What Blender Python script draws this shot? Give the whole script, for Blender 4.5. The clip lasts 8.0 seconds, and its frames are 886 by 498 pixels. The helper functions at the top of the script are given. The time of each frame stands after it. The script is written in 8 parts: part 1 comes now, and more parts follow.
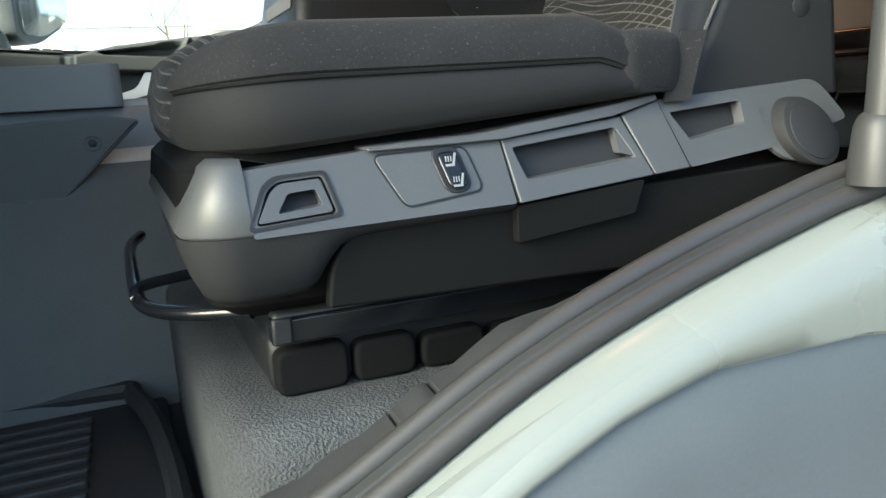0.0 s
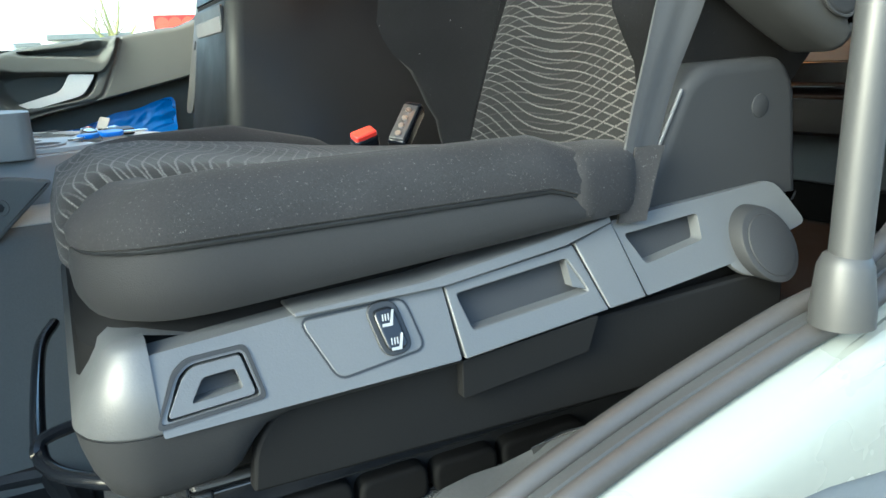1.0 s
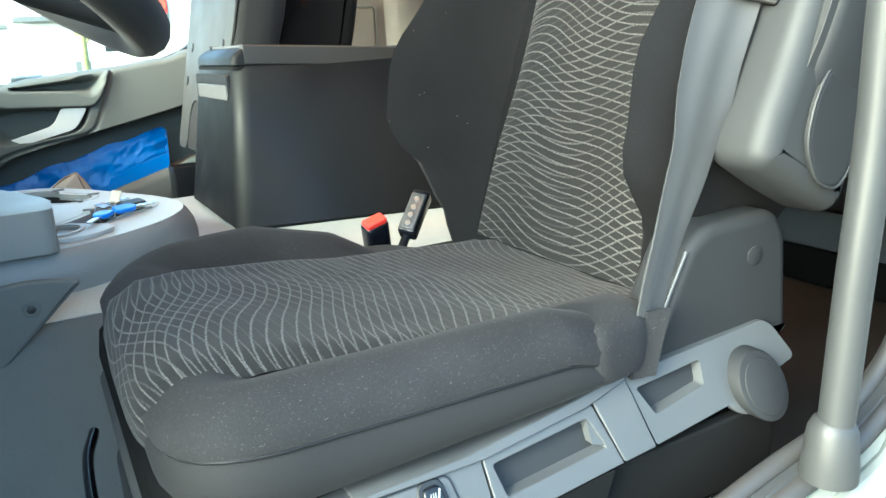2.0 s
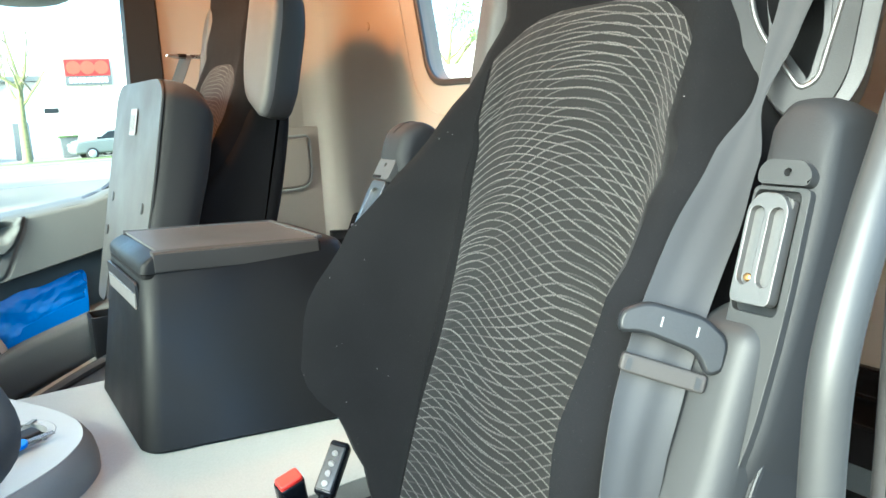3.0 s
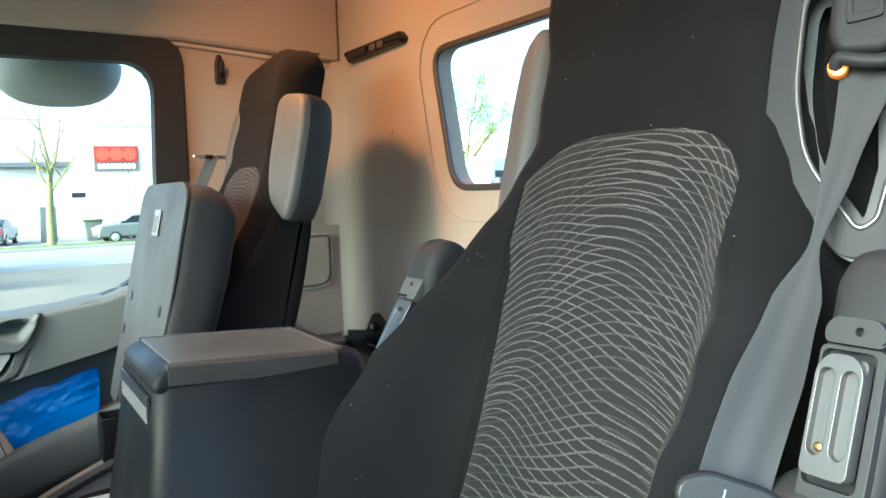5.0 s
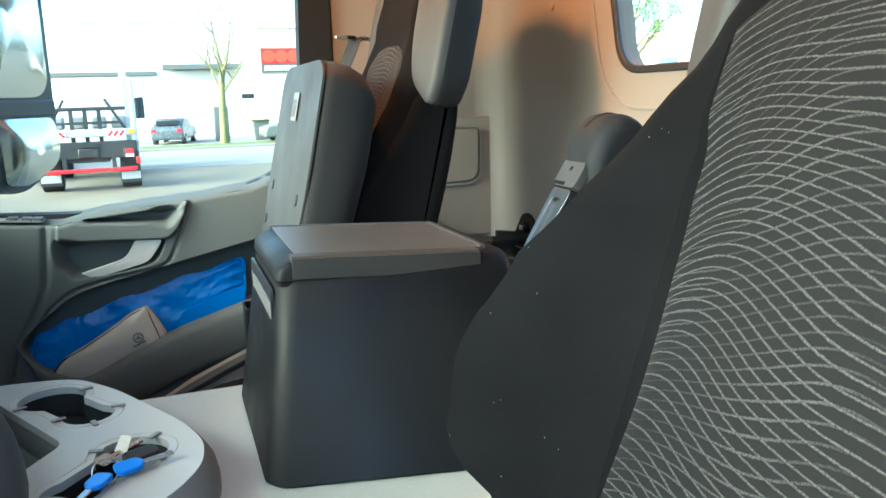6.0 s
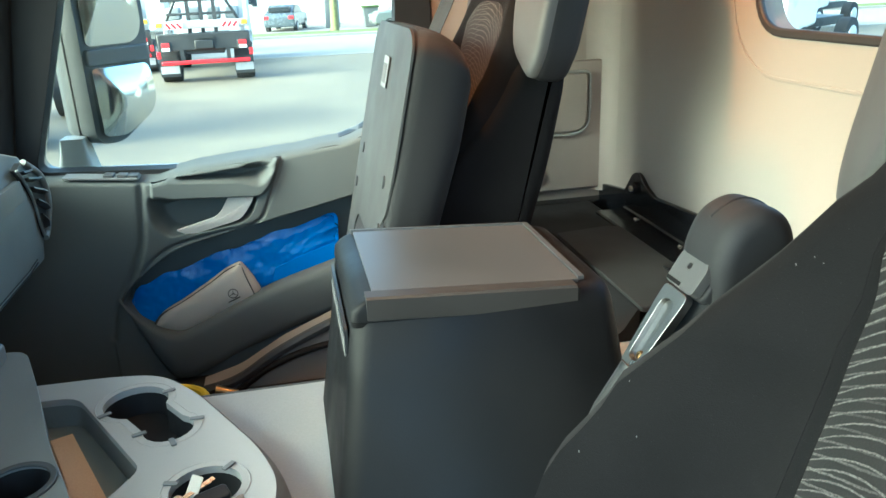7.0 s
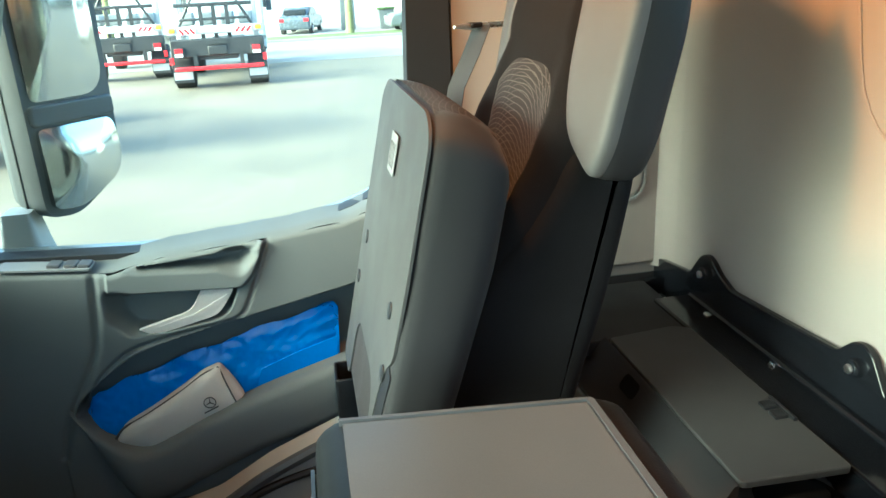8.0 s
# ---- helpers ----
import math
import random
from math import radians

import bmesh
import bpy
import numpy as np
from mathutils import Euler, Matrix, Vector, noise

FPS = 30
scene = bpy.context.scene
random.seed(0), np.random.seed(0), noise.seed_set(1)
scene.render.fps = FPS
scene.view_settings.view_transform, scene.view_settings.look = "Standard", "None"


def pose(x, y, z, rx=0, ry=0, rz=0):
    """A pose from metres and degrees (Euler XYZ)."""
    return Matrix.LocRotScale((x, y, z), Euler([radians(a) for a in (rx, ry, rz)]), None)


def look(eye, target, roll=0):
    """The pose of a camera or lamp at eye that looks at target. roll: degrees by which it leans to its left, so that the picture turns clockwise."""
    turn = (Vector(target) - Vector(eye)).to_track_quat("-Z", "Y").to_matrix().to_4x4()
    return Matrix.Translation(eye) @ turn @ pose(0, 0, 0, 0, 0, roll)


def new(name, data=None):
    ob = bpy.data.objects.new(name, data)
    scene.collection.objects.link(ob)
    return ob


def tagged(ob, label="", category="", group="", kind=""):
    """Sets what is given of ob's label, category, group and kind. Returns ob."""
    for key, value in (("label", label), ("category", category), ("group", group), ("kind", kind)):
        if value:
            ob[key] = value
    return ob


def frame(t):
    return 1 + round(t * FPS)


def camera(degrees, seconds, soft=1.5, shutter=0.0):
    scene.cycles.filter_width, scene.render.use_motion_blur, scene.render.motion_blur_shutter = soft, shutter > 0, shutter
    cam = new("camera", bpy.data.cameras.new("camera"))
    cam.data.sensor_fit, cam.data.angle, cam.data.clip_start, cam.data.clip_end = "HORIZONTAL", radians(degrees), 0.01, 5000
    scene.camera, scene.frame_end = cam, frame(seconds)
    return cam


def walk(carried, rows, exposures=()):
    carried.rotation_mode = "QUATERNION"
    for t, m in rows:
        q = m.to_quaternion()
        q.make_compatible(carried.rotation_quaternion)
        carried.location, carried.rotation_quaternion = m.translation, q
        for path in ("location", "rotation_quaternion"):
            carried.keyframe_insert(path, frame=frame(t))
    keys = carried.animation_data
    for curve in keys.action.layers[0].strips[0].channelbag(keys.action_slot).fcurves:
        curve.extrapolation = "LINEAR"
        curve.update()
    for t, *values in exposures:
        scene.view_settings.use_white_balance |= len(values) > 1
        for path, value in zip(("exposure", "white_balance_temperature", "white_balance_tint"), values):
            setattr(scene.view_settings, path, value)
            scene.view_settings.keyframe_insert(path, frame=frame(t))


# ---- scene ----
cam = camera(60.8, 8.0)
PATH = [
    (0, (0.021, 0.046, 1.727), (0.772, 1.858, 1.336), -3.6),
    (0.5, (0.015, 0.077, 1.78), (0.86, 1.845, 1.38), -3.4),
    (1, (0.062, 0.106, 1.833), (0.924, 1.845, 1.352), -3.3),
    (1.2, (0.022, 0.099, 1.865), (0.889, 1.817, 1.32), -3.2),
    (2.3, (0.023, 0.113, 2.042), (0.964, 1.803, 1.532), -3.1),
    (2.5, (0.051, 0.123, 2.093), (1.019, 1.803, 1.604), -3.1),
    (3, (0.124, 0.185, 2.212), (1.176, 1.84, 1.819), -2.9),
    (3.5, (0.149, 0.243, 2.294), (1.29, 1.862, 2.02), -2.9),
    (4, (0.148, 0.23, 2.383), (1.343, 1.828, 2.251), -2.8),
    (4.2, (0.148, 0.234, 2.408), (1.348, 1.831, 2.304), -2.8),
    (5.3, (0.134, 0.229, 2.194), (1.077, 1.98, 1.979), -1.9),
    (5.5, (0.16, 0.265, 2.184), (1.034, 2.045, 1.922), -1.9),
    (6, (0.219, 0.395, 2.204), (0.882, 2.24, 1.808), -1.7),
    (6.5, (0.258, 0.478, 2.26), (0.735, 2.34, 1.705), -1.9),
    (7, (0.295, 0.548, 2.363), (0.659, 2.398, 1.694), -2.3),
    (7.5, (0.334, 0.684, 2.372), (0.65, 2.53, 1.669), -2.3),
    (8, (0.371, 0.971, 2.442), (0.693, 2.828, 1.774), -2.8),
]
EXPOSURES = [(0, 2.8, 5700, -6), (1, 3.45, 5350, -10), (2.5, 3.86, 5250, -13), (4, 3.41, 4680, -10), (5.5, 3.2, 5050, -12), (8, 3.58, 5060, -20)]
walk(cam, [(t, look(eye, target, roll)) for t, eye, target, roll in PATH], EXPOSURES)

# ---- world, sun, exposure ----
world = bpy.data.worlds.new("world")
scene.world = world
world.use_nodes = True
wt = world.node_tree
sky = wt.nodes.new("ShaderNodeTexSky")
sky.sky_type = "NISHITA"
sky.sun_disc = False
sky.sun_elevation = radians(26)
sky.sun_rotation = radians(257)
sky.air_density, sky.dust_density, sky.ozone_density = 0.7, 5.0, 0.2
wt.nodes["Background"].inputs["Strength"].default_value = 0.15
wt.links.new(sky.outputs["Color"], wt.nodes["Background"].inputs["Color"])

sun_data = bpy.data.lights.new("sun", "SUN")
sun_data.energy = 0.07
sun_data.angle = radians(22)
sun_data.color = (1.0, 0.95, 0.89)
sun = new("sun", sun_data)
sun.matrix_world = look((-10, -1.2, 5.4), (0, 0, 0.5))

# courtesy lamps in the cab ceiling, lit while the door stands open; aimed backwards
# unseen: placed from the warm glow and the seat's shadow on the back wall
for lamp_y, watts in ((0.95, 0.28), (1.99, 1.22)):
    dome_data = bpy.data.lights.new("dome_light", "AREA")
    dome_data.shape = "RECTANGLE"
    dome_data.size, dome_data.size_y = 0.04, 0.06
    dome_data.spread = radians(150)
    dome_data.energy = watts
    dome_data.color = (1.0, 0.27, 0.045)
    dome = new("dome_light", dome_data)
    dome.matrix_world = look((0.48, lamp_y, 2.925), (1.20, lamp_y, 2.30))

# ---- materials ----


def node_mat(name):
    m = bpy.data.materials.new(name)
    m.use_nodes = True
    nt = m.node_tree
    return m, nt, nt.nodes["Principled BSDF"]


def link(nt, a, b):
    nt.links.new(a, b)


def surf(name, col, rough=0.5, metal=0.0, grain=500.0, bump=0.15, var=0.2, stain=7.0, sheen=0.0, spec=0.5, coord="Object", dist=0.0006, smudge=0.1):
    """A surface with fine grain in relief and a coarse stain in colour and gloss."""
    m, nt, b = node_mat(name)
    n = nt.nodes
    tc = n.new("ShaderNodeTexCoord")
    fine, big = n.new("ShaderNodeTexNoise"), n.new("ShaderNodeTexNoise")
    fine.inputs["Scale"].default_value, fine.inputs["Detail"].default_value = grain, 3
    big.inputs["Scale"].default_value, big.inputs["Detail"].default_value = stain, 6
    for t in (fine, big):
        link(nt, tc.outputs[coord], t.inputs["Vector"])
    both = n.new("ShaderNodeMix")
    both.data_type = "FLOAT"
    both.inputs[0].default_value = 0.6
    link(nt, fine.outputs["Fac"], both.inputs[2])
    link(nt, big.outputs["Fac"], both.inputs[3])
    ramp = n.new("ShaderNodeMapRange")
    ramp.inputs["From Min"].default_value, ramp.inputs["From Max"].default_value = 0.3, 0.7
    ramp.inputs["To Min"].default_value, ramp.inputs["To Max"].default_value = 1 - var, 1 + var
    link(nt, both.outputs[0], ramp.inputs["Value"])
    tint = n.new("ShaderNodeVectorMath")
    tint.operation = "SCALE"
    tint.inputs[0].default_value = col
    link(nt, ramp.outputs[0], tint.inputs["Scale"])
    link(nt, tint.outputs[0], b.inputs["Base Color"])
    rr = n.new("ShaderNodeMapRange")
    rr.inputs["To Min"].default_value, rr.inputs["To Max"].default_value = max(0.03, rough - smudge), min(1, rough + smudge)
    rr.inputs["From Min"].default_value, rr.inputs["From Max"].default_value = 0.25, 0.75
    link(nt, big.outputs["Fac"], rr.inputs["Value"])
    link(nt, rr.outputs[0], b.inputs["Roughness"])
    b.inputs["Metallic"].default_value = metal
    b.inputs["Specular IOR Level"].default_value = spec
    if sheen:
        b.inputs["Sheen Weight"].default_value = sheen
        b.inputs["Sheen Roughness"].default_value = 0.4
    if bump:
        bp = n.new("ShaderNodeBump")
        bp.inputs["Strength"].default_value, bp.inputs["Distance"].default_value = bump, dist
        link(nt, fine.outputs["Fac"], bp.inputs["Height"])
        link(nt, bp.outputs[0], b.inputs["Normal"])
    return m


def calc(nt, op, a, b=None):
    nd = nt.nodes.new("ShaderNodeMath")
    nd.operation = op
    for i, v in enumerate((a, b)):
        if v is None:
            continue
        if isinstance(v, (int, float)):
            nd.inputs[i].default_value = v
        else:
            link(nt, v, nd.inputs[i])
    return nd.outputs[0]


def wave_cloth(name, dark, light, period=0.0102):
    """Dark woven cloth with two families of thin pale wavy threads that cross each other."""
    m, nt, b = node_mat(name)
    n = nt.nodes
    tc = n.new("ShaderNodeTexCoord")
    sep = n.new("ShaderNodeSeparateXYZ")
    link(nt, tc.outputs["UV"], sep.inputs[0])
    u, v = sep.outputs[0], sep.outputs[1]
    low = n.new("ShaderNodeTexNoise")
    low.inputs["Scale"].default_value, low.inputs["Detail"].default_value = 6.0, 0
    link(nt, tc.outputs["UV"], low.inputs["Vector"])
    bend = calc(nt, "MULTIPLY", calc(nt, "SUBTRACT", low.outputs["Fac"], 0.5), 0.045)
    fine = n.new("ShaderNodeTexNoise")
    fine.inputs["Scale"].default_value, fine.inputs["Detail"].default_value = 210, 1
    link(nt, tc.outputs["UV"], fine.inputs["Vector"])
    # the second family fades in and out over the cloth
    slow = n.new("ShaderNodeTexNoise")
    slow.inputs["Scale"].default_value, slow.inputs["Detail"].default_value = 7.0, 1
    link(nt, tc.outputs["UV"], slow.inputs["Vector"])
    second = n.new("ShaderNodeMapRange")
    second.inputs["From Min"].default_value, second.inputs["From Max"].default_value = 0.38, 0.60
    second.inputs["To Min"].default_value, second.inputs["To Max"].default_value = 0.18, 0.95
    link(nt, slow.outputs["Fac"], second.inputs["Value"])
    lines = None
    for sign, k, ph, slope, amp in ((1, 19.0, 0.6, -0.17, 0.009), (-1, 24.0, 2.6, 0.15, 0.010)):
        w = calc(nt, "SINE", calc(nt, "ADD", calc(nt, "MULTIPLY", u, k), calc(nt, "ADD", calc(nt, "MULTIPLY", v, 9.0 * sign), ph)))
        f = calc(nt, "ADD", v, calc(nt, "ADD", calc(nt, "MULTIPLY", w, amp), calc(nt, "MULTIPLY", u, slope)))
        f = calc(nt, "ADD", f, calc(nt, "MULTIPLY", bend, sign))
        f = calc(nt, "ADD", f, calc(nt, "MULTIPLY", calc(nt, "SUBTRACT", fine.outputs["Fac"], 0.5), 0.0013))
        fr = calc(nt, "FRACT", calc(nt, "DIVIDE", f, period * (1.0 if sign > 0 else 1.08)))
        tri = calc(nt, "ABSOLUTE", calc(nt, "SUBTRACT", fr, 0.5))
        r = n.new("ShaderNodeMapRange")
        r.interpolation_type = "SMOOTHSTEP"
        r.inputs["From Min"].default_value, r.inputs["From Max"].default_value = 0.036, 0.118
        r.inputs["To Min"].default_value, r.inputs["To Max"].default_value = 1.0, 0.0
        link(nt, tri, r.inputs["Value"])
        lines = r.outputs[0] if lines is None else calc(nt, "MAXIMUM", lines, calc(nt, "MULTIPLY", r.outputs[0], second.outputs[0]))
    # the thread is broken up by the weave
    weave = n.new("ShaderNodeTexNoise")
    weave.inputs["Scale"].default_value, weave.inputs["Detail"].default_value = 520, 3
    link(nt, tc.outputs["UV"], weave.inputs["Vector"])
    wr = n.new("ShaderNodeMapRange")
    wr.inputs["From Min"].default_value, wr.inputs["From Max"].default_value = 0.3, 0.6
    link(nt, weave.outputs["Fac"], wr.inputs["Value"])
    fac = calc(nt, "MULTIPLY", lines, calc(nt, "ADD", 0.2, calc(nt, "MULTIPLY", wr.outputs[0], 0.8)))
    mix = n.new("ShaderNodeMix")
    mix.data_type = "RGBA"
    link(nt, fac, mix.inputs[0])
    mix.inputs[6].default_value, mix.inputs[7].default_value = (*dark, 1), (*light, 1)
    link(nt, mix.outputs[2], b.inputs["Base Color"])
    b.inputs["Roughness"].default_value = 0.9
    b.inputs["Sheen Weight"].default_value = 0.05
    b.inputs["Specular IOR Level"].default_value = 0.2
    bp = n.new("ShaderNodeBump")
    bp.inputs["Strength"].default_value, bp.inputs["Distance"].default_value = 0.5, 0.0008
    link(nt, calc(nt, "ADD", fac, calc(nt, "MULTIPLY", weave.outputs["Fac"], 0.5)), bp.inputs["Height"])
    link(nt, bp.outputs[0], b.inputs["Normal"])
    return m


def velvet(name, col, fluff=0.0):
    """Short-pile cloth with specks of pale lint."""
    m = surf(name, col, 0.95, grain=900, bump=0.35, var=0.3, stain=14, sheen=0.03, spec=0.06)
    nt = m.node_tree
    b = nt.nodes["Principled BSDF"]
    src = b.inputs["Base Color"].links[0].from_socket
    tc = nt.nodes.new("ShaderNodeTexCoord")
    vo = nt.nodes.new("ShaderNodeTexNoise")
    vo.inputs["Scale"].default_value, vo.inputs["Detail"].default_value, vo.inputs["Roughness"].default_value = 520, 5, 0.8
    link(nt, tc.outputs["Object"], vo.inputs["Vector"])
    r = nt.nodes.new("ShaderNodeMapRange")
    r.inputs["From Min"].default_value, r.inputs["From Max"].default_value = 0.66 - fluff, 0.80 - fluff
    r.inputs["To Max"].default_value = 0.5
    link(nt, vo.outputs["Fac"], r.inputs["Value"])
    mix = nt.nodes.new("ShaderNodeMix")
    mix.data_type = "RGBA"
    link(nt, r.outputs[0], mix.inputs[0])
    link(nt, src, mix.inputs[6])
    mix.inputs[7].default_value = (0.19, 0.19, 0.19, 1)
    link(nt, mix.outputs[2], b.inputs["Base Color"])
    return m


def belt_cloth(name, col):
    m, nt, b = node_mat(name)
    tc = nt.nodes.new("ShaderNodeTexCoord")
    wv = nt.nodes.new("ShaderNodeTexWave")
    wv.inputs["Scale"].default_value, wv.inputs["Distortion"].default_value = 60, 1.0
    wv.bands_direction = "X"
    link(nt, tc.outputs["UV"], wv.inputs["Vector"])
    r = nt.nodes.new("ShaderNodeMapRange")
    r.inputs["To Min"].default_value, r.inputs["To Max"].default_value = 0.8, 1.15
    link(nt, wv.outputs["Fac"], r.inputs["Value"])
    t = nt.nodes.new("ShaderNodeVectorMath")
    t.operation = "SCALE"
    t.inputs[0].default_value = col
    link(nt, r.outputs[0], t.inputs["Scale"])
    link(nt, t.outputs[0], b.inputs["Base Color"])
    b.inputs["Roughness"].default_value = 0.65
    b.inputs["Specular IOR Level"].default_value = 0.35
    b.inputs["Sheen Weight"].default_value = 0.12
    return m


def pane_mat(name, tint=(1, 1, 1), gloss=0.06):
    m = bpy.data.materials.new(name)
    m.use_nodes = True
    nt = m.node_tree
    nt.nodes.clear()
    out = nt.nodes.new("ShaderNodeOutputMaterial")
    tr, gl, mx = nt.nodes.new("ShaderNodeBsdfTransparent"), nt.nodes.new("ShaderNodeBsdfGlossy"), nt.nodes.new("ShaderNodeMixShader")
    tr.inputs[0].default_value = (*tint, 1)
    gl.inputs["Roughness"].default_value = 0.02
    mx.inputs[0].default_value = gloss
    link(nt, tr.outputs[0], mx.inputs[1])
    link(nt, gl.outputs[0], mx.inputs[2])
    link(nt, mx.outputs[0], out.inputs[0])
    return m



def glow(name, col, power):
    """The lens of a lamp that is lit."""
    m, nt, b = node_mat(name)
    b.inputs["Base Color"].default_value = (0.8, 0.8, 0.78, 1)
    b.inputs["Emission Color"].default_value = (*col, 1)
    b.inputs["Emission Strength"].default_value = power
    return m


